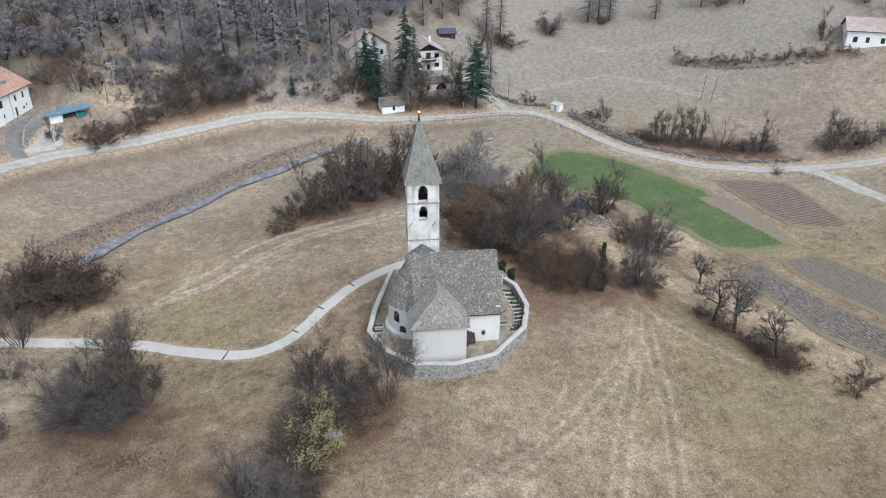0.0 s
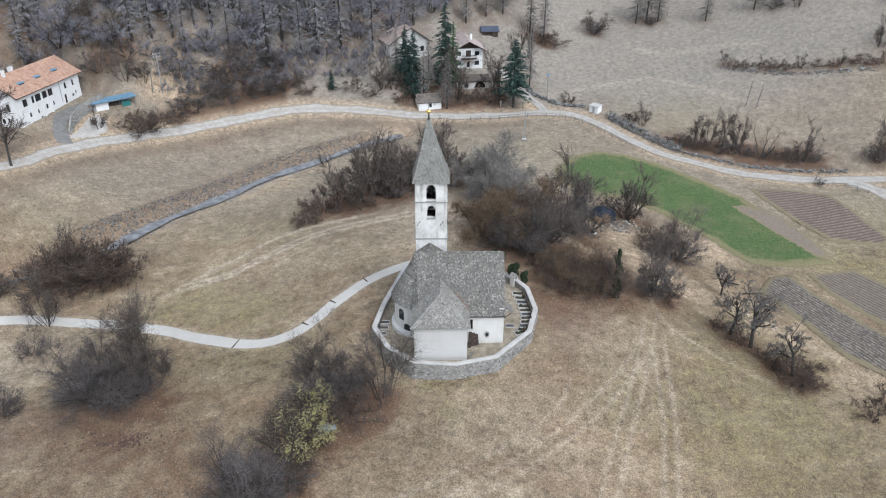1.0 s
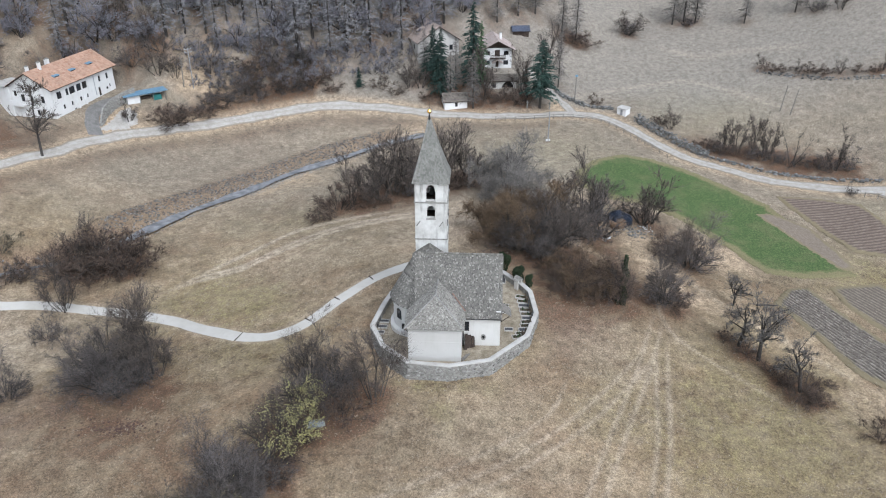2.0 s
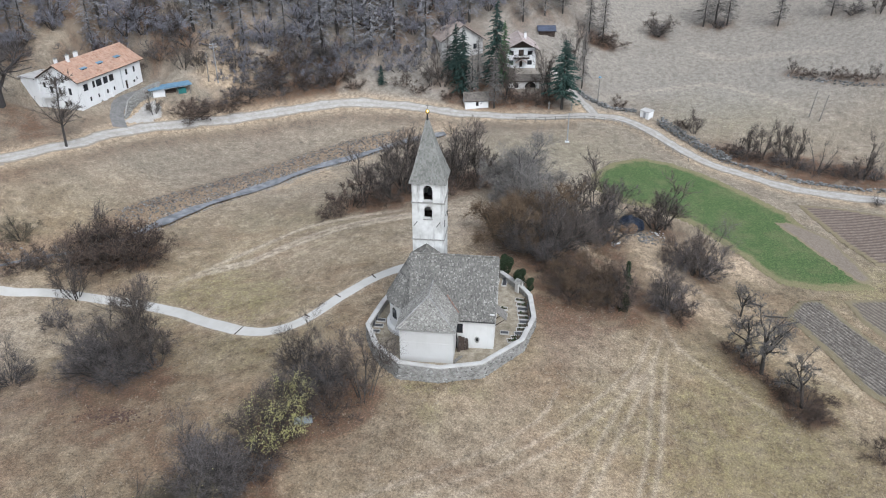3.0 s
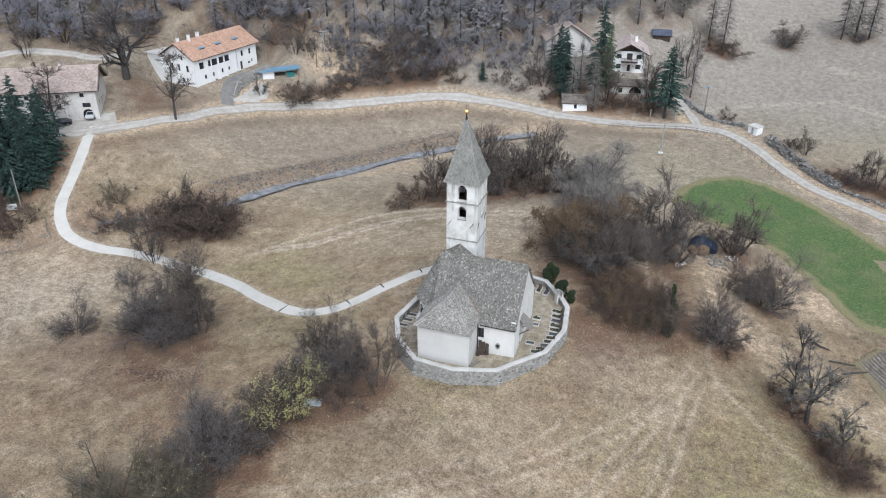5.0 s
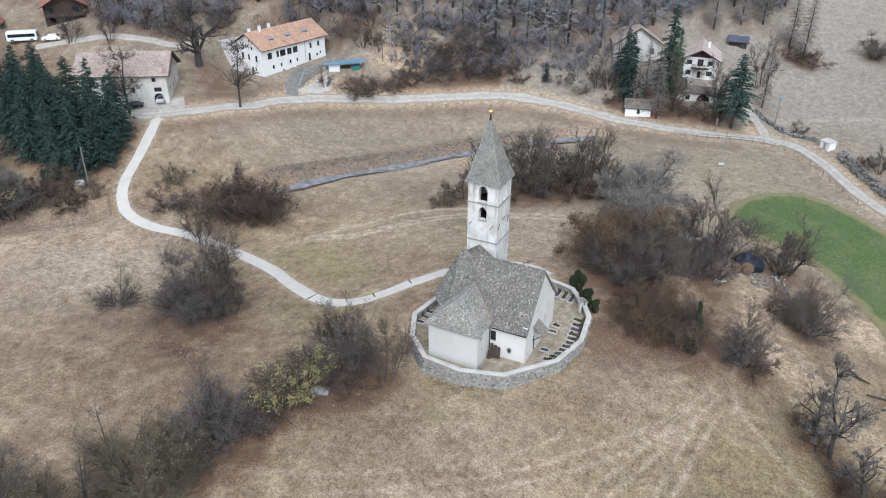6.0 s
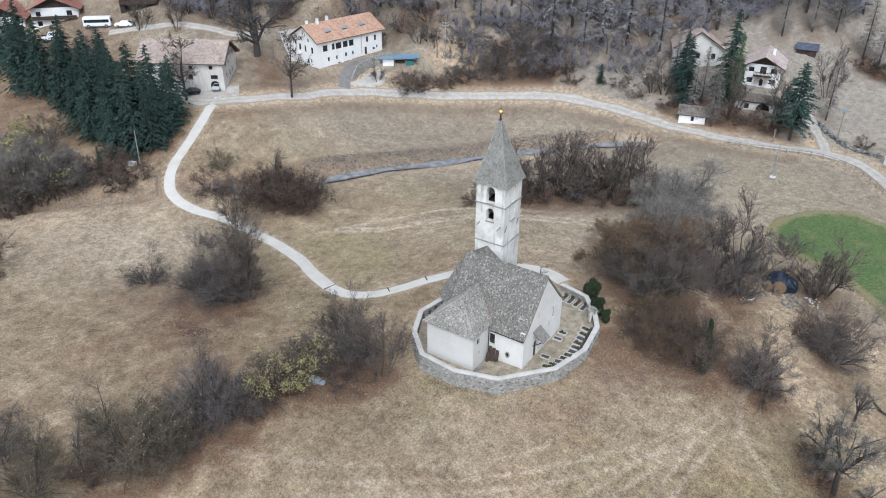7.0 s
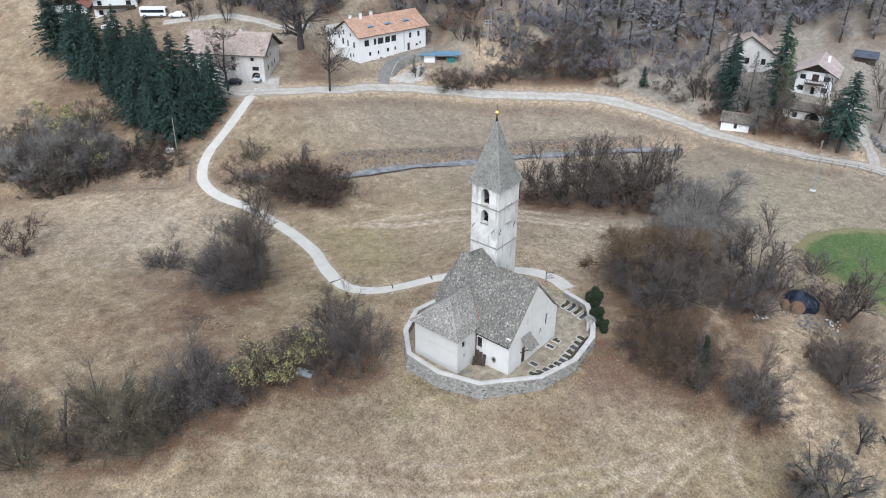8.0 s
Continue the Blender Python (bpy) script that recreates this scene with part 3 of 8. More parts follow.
EARTH = [(42, 117.5, 2.6, 0.9), (45, 119.5, 2.6, 0.9), (33.5, 112.5, 2.4, 0.8), (31, 110.2, 2.2, 0.7), (-45, 146.6, 2.6, 0.9), (-41.5, 151.5, 2, 0.7), (-38.5, 155.2, 2.2, 0.8), (-31, 160.6, 2.6, 0.8), (30, 117.5, 3, 0.7), (32.5, 118.5, 3, 0.8), (31.5, 113, 2.6, 0.7), (43.3, 119.5, 3.2, 1.0), (46.5, 117, 3, 1.0), (39.6, 119, 3, 0.9), (29.7, 120.2, 3, 0.9), (33, 118.2, 3, 0.9), (32, 109, 1.8, 0.7), (34, 106.5, 1.8, 0.7), (36, 104.2, 1.8, 0.7), (38, 102.4, 1.8, 0.7), (39.6, 100.7, 1.8, 0.6), (-82.5, 164, 2.6, 0.95), (-81.5, 167.5, 2.2, 0.9), (-72, 184.5, 5, 0.8), (15.6, 118.9, 1.1, 0.8), (17, 118, 1.1, 0.8), (18.4, 116.8, 1.1, 0.8), (20.4, 114.8, 1.1, 0.8), (20, 188, 2.5, 0.9), (23, 187, 2.5, 0.9), (38, 123.5, 3, 0.5), (33.5, 119, 3.8, 0.8), (33, 105, 4, 0.6), (45.5, 96, 3.2, 0.55), (43, 102, 3, 0.4), (-38, 152, 5, 0.5), (-85, 158, 2.2, 0.9), (-82, 161, 3, 0.9), (50, 92, 3, 0.5), (56, 80, 4, 0.5), (-66, 188, 9, 0.4), (26.5, 124, 3.5, 0.5)]
GREEN_FIELD = [(21, 144), (21.5, 151), (26, 158), (33, 162), (40, 161), (46, 157.5), (54, 150.5), (60.5, 143.5), (63.5, 133), (67.5, 116), (57.5, 114), (51, 114.8), (46.6, 123), (40, 132.5), (33, 137.6), (27, 138.4)]
BLEACHED = [(-6, 116, 12, 0.3), (-30, 113, 10, 0.22), (3, 129, 11, 0.3), (-70, 88, 15, 0.3), (-86, 80, 20, 0.3), (14, 150, 14, 0.2), (5, 70, 12, 0.14), (18, 88, 7, 0.2)]
STUBBLE = [(55.6, 138.6), (59.6, 140), (66, 133.6), (68.4, 119.6), (66.5, 117.3), (64.2, 118), (60, 128.3)]
WORN = [
    [(-53, 105.2), (-46.9, 108.7), (-39.5, 111.8), (-33.1, 117.5), (-26, 122.7), (-15.7, 125.4), (-4.5, 128.2), (3, 127)],
    [(-51, 106.8), (-46, 110.4), (-39, 113.4), (-33.1, 119.3), (-26, 124.3), (-15.7, 127), (-4.5, 129.8), (3, 128.6)],
    [(-47.4, 110), (-38.5, 118.5), (-32, 125), (-21, 128.8), (-14, 129.5)],
    [(28.7, 98), (23.9, 84.2), (19.3, 73.2), (14, 60.3), (10, 50)], [(30.2, 97.5), (25.6, 84), (21, 73), (16, 60.2), (12, 50)],
    [(27.8, 92), (26.1, 82.1), (24.4, 71.5), (21.5, 60.4), (19, 50)], [(29.4, 92), (27.7, 82), (26, 71.5), (23.2, 60.2), (21, 50)],
    [(26.5, 91), (24.3, 86.7), (16.3, 76), (7.7, 67.5), (-2.1, 60.6), (-12, 55)], [(27, 89), (25.6, 85.4), (17.5, 74.6), (8.9, 66.2), (-1, 59.2), (-11, 53.6)],
    [(14.5, 82), (11, 73.5), (2, 66), (-8, 60), (-20, 55)], [(30, 104), (29.5, 98), (31, 92), (37, 86), (44, 80)],
    [(34, 112.5), (38.5, 106), (43, 100), (49, 93), (55, 86)], [(22, 126), (19, 119), (20, 111), (22, 104), (27, 98)],
    [(23.6, 193.3), (38.7, 197.7), (55.7, 200.9), (69.6, 189.2), (81.4, 177.4)], [(49.3, 221.1), (61.5, 212.9), (73.6, 211.6), (87.5, 205.3)],
]


def spaced(spans):
    out = []
    for a, b, n in spans:
        out += list(np.linspace(a, b, n, endpoint=False))
    return np.array(out + [spans[-1][1]])


def ground_sheet():
    xs = spaced([(-2600, -900, 5), (-900, -300, 9), (-300, -180, 20), (-180, -75, 85), (-75, -8, 92), (-8, 36, 108), (36, 75, 54), (75, 135, 50), (135, 300, 26), (300, 900, 9), (900, 2600, 5)])
    ys = spaced([(-1500, -300, 5), (-300, 0, 14), (0, 36, 24), (36, 102, 120), (102, 165, 80), (165, 262, 85), (262, 400, 24), (400, 1000, 10), (1000, 3200, 6)])
    X, Y = np.meshgrid(xs, ys)
    Z = land(X, Y)
    yard = inside(X, Y, YARD_EDGE)
    Z = np.where(yard, np.minimum(Z, -0.15), Z)
    n, m = len(xs), len(ys)
    idx = np.arange(n * m).reshape(m, n)
    faces = np.stack([idx[:-1, :-1], idx[:-1, 1:], idx[1:, 1:], idx[1:, :-1]], -1).reshape(-1, 4)
    me = bpy.data.meshes.new("ground")
    me.vertices.add(n * m)
    me.vertices.foreach_set("co", np.stack([X, Y, Z], -1).ravel())
    me.loops.add(faces.size)
    me.loops.foreach_set("vertex_index", faces.ravel())
    me.polygons.add(len(faces))
    me.polygons.foreach_set("loop_start", np.arange(len(faces)) * 4)
    me.update(calc_edges=True)
    me.shade_smooth()
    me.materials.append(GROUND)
    wob = 1 + 0.35 * np.sin(X * 0.9 + 2 * np.sin(Y * 0.5)) * np.sin(Y * 0.8 + 2 * np.sin(X * 0.37))
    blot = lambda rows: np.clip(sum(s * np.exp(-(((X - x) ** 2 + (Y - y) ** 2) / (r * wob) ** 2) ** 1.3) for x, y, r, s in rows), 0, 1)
    green, leaves, earth = blot(GREENS), blot(LITTER_SHADE), blot(EARTH)
    worn = blot(BLEACHED)
    for k, line in enumerate(WORN):
        d, u = away(X, Y, smooth_line(line, 3))
        worn = np.maximum(worn, (0.85 if k < 3 else 0.3 if k > 12 else 0.42) * np.exp(-((d / (0.5 if k < 3 else 1.0 if k > 12 else 0.36)) ** 2)) * np.clip(8 * u * (1 - u), 0, 1))
    d, _ = away(X, Y, PATH_LINE)
    worn = np.maximum(worn, 0.5 * np.exp(-((d / 1.7) ** 4)))
    d, _ = away(X, Y, ROAD_LINE)
    earth = np.maximum(earth, 0.8 * np.exp(-((d / 3.2) ** 4)))
    leaves = np.maximum(leaves, 0.45 * np.exp(-(((d - 5) / 2.5) ** 2)) * (Y < 184) * (X < 20))
    d, _ = away(X, Y, CREEK_LINE)
    earth = np.maximum(earth, 0.5 * np.exp(-((d / (4.2 * wob)) ** 4)))
    leaves = np.maximum(leaves, 0.4 * np.exp(-((d / (5 * wob)) ** 4)) * (X < -58))
    leaves = np.maximum(leaves, 0.9 * np.exp(-((d / (4.6 * wob)) ** 4)) * (X < -72))
    earth = np.where((X < -72) & (d < 5), np.minimum(earth, 0.3), earth)
    d, _ = away(X, Y, smooth_line(BANK, 3))
    leaves = np.maximum(leaves, 0.62 * np.exp(-((d / (3.6 + 1.2 * (wob - 1))) ** 6)))
    earth = np.where(d < 4, np.minimum(earth, 0.2), earth)
    zones = me.color_attributes.new("zones", "FLOAT_COLOR", "POINT")
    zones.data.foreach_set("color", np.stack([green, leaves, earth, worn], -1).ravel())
    return tagged(new("ground", me), "dry winter meadow with worn tracks and leaf litter", "ground", kind="structure")


def ribbon(name, points, width, material, label, category, lift=0.07, step=0.8, wobble=0.12, across=6, seed=3):
    """A road or path laid over the ground, with slightly uneven edges and a turned-down skirt."""
    line = smooth_line(points, step)
    rng = random.Random(seed)
    ph = [rng.uniform(0, 6.28) for _ in range(4)]
    tang = np.gradient(line, axis=0)
    tang /= np.linalg.norm(tang, axis=1)[:, None]
    side = np.stack([-tang[:, 1], tang[:, 0]], -1)
    v, f = [], []
    off = np.concatenate([[-1.0], np.linspace(-1, 1, across), [1.0]])
    for i, p in enumerate(line):
        w0 = width / 2 + wobble * (math.sin(i * step * 0.55 + ph[0]) + 0.6 * math.sin(i * step * 1.3 + ph[1]) + rng.uniform(-0.3, 0.3))
        w1 = width / 2 + wobble * (math.sin(i * step * 0.6 + ph[2]) + 0.6 * math.sin(i * step * 1.2 + ph[3]) + rng.uniform(-0.3, 0.3))
        for k, o in enumerate(off):
            q = p + side[i] * o * (w0 if o < 0 else w1)
            edge = k in (0, len(off) - 1)
            v.append((q[0], q[1], height(*q) + (-0.25 if edge else lift - 0.03 * o * o)))
    n = len(off)
    for i in range(len(line) - 1):
        for k in range(n - 1):
            f.append((i * n + k + 1, i * n + k, (i + 1) * n + k, (i + 1) * n + k + 1))
    ob = solid(name, v, f, material)
    ob.data.attributes.new("across", "FLOAT", "POINT").data.foreach_set("value", np.tile(off, len(line)))
    return tagged(ob, label, category, kind="structure")


ribbon("road", ROAD, 3.1, GRAVEL, "narrow pale grey valley road with gravelly edges", "road", 0.1, 1.2, 0.16, 11)
ribbon("side_road", SIDE_ROAD, 3.6, GRAVEL, "pale gravel side road", "road", 0.09, 1.2, 0.3)
ribbon("lane", LANE, 2.6, GRAVEL, "gravel lane climbing between stone wall and spruce", "lane", 0.09, 1.2, 0.25)
ribbon("driveway", DRIVE, 3.0, speckled("grey_tarmac", (0.14, 0.132, 0.122), (0.185, 0.175, 0.162), (0.23, 0.218, 0.203), 0.9), "grey tarmac drive beside the farmhouse", "driveway", 0.12, 1.0, 0.1)
ribbon("forecourt", [(-117, 121.5), (-110, 126), (-103, 131), (-99, 134.5)], 8.5, GRAVEL, "pale gravel forecourt before the barn", "forecourt", 0.08, 1.0, 0.2)
ribbon("village_lane", [(-150, 137), (-136, 147), (-126.5, 150.5), (-118, 152.5), (-112, 157)], 2.3, GRAVEL, "pale lane climbing behind the village", "lane", 0.1, 1.2, 0.15)
footpath = ribbon("footpath", FOOTPATH, 2.2, CONCRETE, "pale concrete footpath winding up to the chapel", "footpath", 0.08, 0.6, 0.04)
line = smooth_line(FOOTPATH, 0.5)
for q in ((-33.5, 91.0), (-22.8, 92.8), (-19.6, 98.8), (-15.2, 103.9)):
    i = int(np.argmin(np.hypot(line[:, 0] - q[0], line[:, 1] - q[1])))
    p, d = line[i], line[i + 1] - line[i]
    m = pose(p[0], p[1], height(*p) + 0.07, 0, 0, math.degrees(math.atan2(d[1], d[0])))
    part("drain_channel", Shape().box(-0.09, -1.12, -0.05, 0.09, 1.12, 0.035, m), DARKWOOD, footpath, "dark timber drain across the path")


def water():
    v, f, line = [], [], smooth_line(CREEK[:-4], 1.2)
    tang = np.gradient(line, axis=0)
    tang /= np.linalg.norm(tang, axis=1)[:, None]
    for i, p in enumerate(line):
        s = np.array([-tang[i, 1], tang[i, 0]])
        w = 0.5 if p[0] < -72 else 1.15 + 0.35 * math.sin(i * 0.37) + 0.15 * math.sin(i * 1.13)
        for o in (-1, 0, 1):
            q = p + s * o * w
            v.append((q[0], q[1], float(land(np.array([p[0]]), np.array([p[1]]), False)[0]) - 0.9 - 0.25 * (p[0] < -72)))
    for i in range(len(line) - 1):
        for k in range(2):
            f.append((i * 3 + k + 1, i * 3 + k, i * 3 + k + 3, i * 3 + k + 4))
    n = Nodes("creek_water_sky_tint", 0.12)
    n.b.inputs["IOR"].default_value = 1.33
    n.b.inputs["Specular IOR Level"].default_value = 0.7
    n.bump(n.noise(2.5, 4, 0.6), 0.12, 0.04)
    # Pale grey of the reflected sky is put into the water's base colour.
    tagged(solid("creek", v, f, n.done(n.ramp(n.noise(0.6, 3), (0.35, (0.15, 0.152, 0.155)), (0.7, (0.3, 0.303, 0.306)))), smooth=True), "shallow grey creek between stony banks", "creek", kind="structure")


water()


# ---- fields ----
def draped(name, outline, rows, heading, material, label, category, cell=0.7, ridge=0.0, pitch=0.8, lift=0.09):
    """A plot of land laid over the ground, with ridges along its heading where it is tilled."""
    a = radians(heading)
    ca, sa = math.cos(a), math.sin(a)
    us, ws = [x * ca + y * sa for x, y in outline], [y * ca - x * sa for x, y in outline]
    fine = pitch / 6 if ridge > 0.03 else cell
    U, W = np.meshgrid(np.arange(min(us), max(us) + cell, cell), np.arange(min(ws), max(ws) + fine, fine))
    rng = np.random.default_rng(4)
    sway = 0.25 * np.sin(U * 0.21) + 0.12 * np.sin(U * 0.55 + 1)
    X, Y = U * ca - (W + sway) * sa, U * sa + (W + sway) * ca
    keep = inside(X, Y, outline)
    phase = np.sin(W * 2 * math.pi / pitch) * (ridge > 0.03)
    rim, _ = away(X, Y, np.array(outline + outline[:1], float))
    lump = 0.6 * np.sin(U * 1.7 + np.sin(W * 3)) + rng.uniform(-1, 1, U.shape)
    Z = land(X, Y) + (lift + ridge + 0.12) * np.clip((rim + rng.uniform(-0.3, 0.3, U.shape)) / 0.7, 0, 1) - 0.06 + ridge * phase * np.clip(rim / 1.2, 0, 1) + 0.3 * lump * ridge
    m, n = X.shape
    idx = np.arange(m * n).reshape(m, n)
    full = keep[:-1, :-1] & keep[:-1, 1:] & keep[1:, 1:] & keep[1:, :-1]
    faces = np.stack([idx[:-1, :-1], idx[:-1, 1:], idx[1:, 1:], idx[1:, :-1]], -1)[full]
    used, inv = np.unique(faces, return_inverse=True)
    v = np.stack([X, Y, Z], -1).reshape(-1, 3)[used]
    ob = solid(name, v.tolist(), [tuple(q) for q in inv.reshape(-1, 4).tolist()], material, smooth=True)
    ob.data.attributes.new("rim", "FLOAT", "POINT").data.foreach_set("value", rim.ravel()[used])
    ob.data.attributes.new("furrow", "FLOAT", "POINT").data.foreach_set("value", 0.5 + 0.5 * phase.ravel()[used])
    return tagged(ob, label, category, kind="structure")


def tilled(name, a, b, c, heading, pitch):
    n = Nodes(name, 0.97)
    m = n.add("ShaderNodeMapping", Rotation=(0, 0, -radians(heading)))
    n.link(n.pos(), m.inputs["Vector"])
    col = n.ramp(n.noise(2.2, 6, 0.8, at=m.outputs[0], stretch=(0.7, 1.3, 1)), (0.3, a), (0.5, b), (0.7, c))
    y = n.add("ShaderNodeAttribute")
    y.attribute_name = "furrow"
    # Darker towards the furrow bottoms where the plot is ridged.
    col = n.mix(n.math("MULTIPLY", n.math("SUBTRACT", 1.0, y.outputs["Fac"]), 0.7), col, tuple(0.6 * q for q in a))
    z = n.add("ShaderNodeAttribute")
    z.attribute_name = "rim"
    rim = n.math("SUBTRACT", z.outputs["Fac"], n.math("MULTIPLY", n.noise(0.7, 5, 0.7), 1.8))
    col = n.mix(n.ramp(rim, (0.0, G3(0.9)), (0.6, G3(0.0))), col, (0.205, 0.168, 0.1))
    clod = n.noise(5, 3, 0.8)
    col = n.mix(n.ramp(clod, (0.62, G3(0)), (0.72, G3(0.6))), col, tuple(min(0.5, 1.35 * q) for q in c))
    n.bump(n.noise(4, 5), 0.8, 0.08)
    return n.done(col)


def crop_green():
    n = Nodes("young_winter_crop", 0.95)
    f = n.noise(2.5, 6, 0.7)
    c = n.ramp(f, (0.28, (0.038, 0.062, 0.02)), (0.5, (0.068, 0.108, 0.034)), (0.75, (0.125, 0.155, 0.062)))
    c = n.mix(n.math("MULTIPLY", n.ramp(n.noise(0.2, 5, 0.65), (0.45, G3(0)), (0.72, G3(1))), 0.5), c, (0.17, 0.155, 0.08))
    z = n.add("ShaderNodeAttribute")
    z.attribute_name = "rim"
    rim = n.math("SUBTRACT", z.outputs["Fac"], n.math("MULTIPLY", n.noise(0.45, 6, 0.7), 3.4))
    c = n.mix(n.ramp(rim, (0.0, G3(0.85)), (0.9, G3(0.0))), c, (0.2, 0.17, 0.09))
    c = n.mix(n.ramp(n.noise(1.4, 6, 0.8), (0.58, G3(0)), (0.72, G3(0.7))), c, (0.2, 0.21, 0.1))
    c = n.mix(1.0, c, n.ramp(n.noise(5, 4, 0.7), (0.3, G3(0.6)), (0.7, G3(1.35))), "MULTIPLY")
    n.bump(f, 0.8, 0.08)
    return n.done(c)


fan = draped("gravel_fan", [(-86, 156.6), (-80, 161.6), (-78.6, 165), (-79.6, 168.4), (-82.4, 169.6), (-83.9, 166.5), (-84.4, 161)], 0, 60, GRAVEL, "pale gravel turning place below the stone wall", "forecourt", 0.5, 0.01, 1.0, 0.06)
fan.data.attributes.new("across", "FLOAT", "POINT").data.foreach_set("value", np.full(len(fan.data.vertices), 0.5))
draped("green_field", GREEN_FIELD, 0, 115, crop_green(), "strip of fresh green winter crop", "field", 0.45, 0.02, 1.0, 0.08)
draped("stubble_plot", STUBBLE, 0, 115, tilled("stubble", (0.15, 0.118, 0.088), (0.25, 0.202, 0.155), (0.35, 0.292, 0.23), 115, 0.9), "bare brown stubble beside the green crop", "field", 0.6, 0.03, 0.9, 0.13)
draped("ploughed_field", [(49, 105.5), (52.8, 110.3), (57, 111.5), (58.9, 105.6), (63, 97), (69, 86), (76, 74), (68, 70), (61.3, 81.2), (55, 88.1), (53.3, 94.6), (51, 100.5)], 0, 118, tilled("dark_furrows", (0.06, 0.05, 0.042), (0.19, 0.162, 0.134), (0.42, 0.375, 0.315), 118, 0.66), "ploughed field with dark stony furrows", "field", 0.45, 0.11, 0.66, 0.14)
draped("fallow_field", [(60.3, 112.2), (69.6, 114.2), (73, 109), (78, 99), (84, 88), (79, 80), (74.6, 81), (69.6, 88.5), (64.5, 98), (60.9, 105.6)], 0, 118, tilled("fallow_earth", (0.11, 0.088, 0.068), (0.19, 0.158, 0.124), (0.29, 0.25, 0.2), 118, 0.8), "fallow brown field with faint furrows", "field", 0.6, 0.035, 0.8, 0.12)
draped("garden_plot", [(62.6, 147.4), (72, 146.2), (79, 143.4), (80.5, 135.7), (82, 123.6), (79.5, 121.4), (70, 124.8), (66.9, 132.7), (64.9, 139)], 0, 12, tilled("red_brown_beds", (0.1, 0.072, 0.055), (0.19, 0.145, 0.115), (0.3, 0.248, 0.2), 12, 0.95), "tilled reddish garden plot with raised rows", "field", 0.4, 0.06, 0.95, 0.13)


# ---- the chapel ----
RIDGE, EAVE = 11.26, 4.8
NX0, NX1, NY0, NY1 = -6.3, 5.05, 84.1, 95.0
church = thing("chapel", pose(0, 88, 0.2), "white limewashed chapel with grey shingled roofs and tall bell tower", "church")
UP = pose(0, -88, -0.2)


def at(m):
    return UP @ m


def nave():
    s = Shape()
    wall_panel(s, NX1 - NX0, EAVE + 0.1, 0.6, [(6.35, 2.35, 7.2, 4.0)], at(pose(NX0, NY0, 0)))
    part("nave_wall", s, WHITE, church)
    window_unit(church, at(pose(NX0, NY0, 0)), 6.35, 2.35, 7.2, 4.0, 0.25, (1, 1))
    # the oval niche in the front wall
    ring = [(2.83 + 0.19 * math.cos(a), 1.6 + 0.28 * math.sin(a)) for a in np.linspace(0, 2 * math.pi, 17)[:-1]]
    o = Shape()
    for k in range(16):
        (ax, az), (bx, bz) = ring[k], ring[(k + 1) % 16]
        cx, cz = 2.83, 1.6
        out = lambda x, z, q: (cx + (x - cx) * q, cz + (z - cz) * q)
        (px, pz), (qx, qz) = out(ax, az, 1.8), out(bx, bz, 1.8)
        o.add([(ax, NY0 - 0.05, az), (bx, NY0 - 0.05, bz), (qx, NY0 - 0.05, qz), (px, NY0 - 0.05, pz), (px, NY0 + 0.02, pz), (qx, NY0 + 0.02, qz), (ax, NY0 + 0.0, az), (bx, NY0 + 0.0, bz)], [(3, 2, 1, 0), (4, 5, 2, 3), (0, 1, 7, 6)], at(pose(0, 0, 0)))
    niche = part("oval_window", o, MORTAR, church, "small oval window with stone surround")
    part("pane", Shape().add([(x, NY0 - 0.012, z) for x, z in ring], [tuple(range(15, -1, -1))], at(pose(0, 0, 0))), GLASS, niche)
    # gable wall towards the graves, with its windows and door
    g = Shape()
    mg = at(pose(NX1, NY0, 0, 0, 0, 90))
    w = NY1 - NY0
    holes = [(2.9, 0.2, 3.9, 2.75), (6.9, 2.6, 7.5, 3.7), (8.1, 3.4, 8.8, 5.25)]
    wall_panel(g, w, 5.6, 0.6, holes, mg)
    half, top = w / 2, RIDGE - 0.15
    hz = lambda y: 4.75 + (top - 4.75) * (1 - abs(y - half) / half)
    for a, b in ((0.75, half), (half, w - 0.75)):
        ya, yb = a, b
        v = [(ya, 0, 5.6), (yb, 0, 5.6), (yb, 0, max(5.6, hz(yb))), (ya, 0, max(5.6, hz(ya)))]
        v += [(x, 0.6, z) for x, _, z in v]
        g.add(v, [(0, 1, 2, 3), (7, 6, 5, 4), (3, 2, 6, 7), (0, 3, 7, 4), (1, 5, 6, 2)], mg)
    part("gable_wall", g, WHITE, church)
    ov = [(3.75 + 0.36 * math.cos(a), 6.45 + 0.5 * math.sin(a)) for a in np.linspace(0, 2 * math.pi, 17)[:-1]]
    part("oval_recess", Shape().add([(x, -0.01, z) for x, z in ov] + [(3.75 + (x - 3.75) * 1.15, 0.02, 6.45 + (z - 6.45) * 1.15) for x, z in ov], [tuple(range(16))] + [(k, 16 + k, 16 + (k + 1) % 16, (k + 1) % 16) for k in range(16)], mg), GREYWALL, church, "shallow oval recess high in the gable")
    window_unit(church, mg, *holes[1], 0.25, (1, 1))
    window_unit(church, mg, *holes[2], 0.25, (1, 1))
    d = part("door", Shape().box(2.9, 0.2, 0.2, 3.9, 0.28, 2.75, mg), DARKWOOD, church, "dark wooden side door")
    part("door_handle", Shape().box(3.7, 0.14, 1.2, 3.76, 0.2, 1.36, mg), IRON, d)
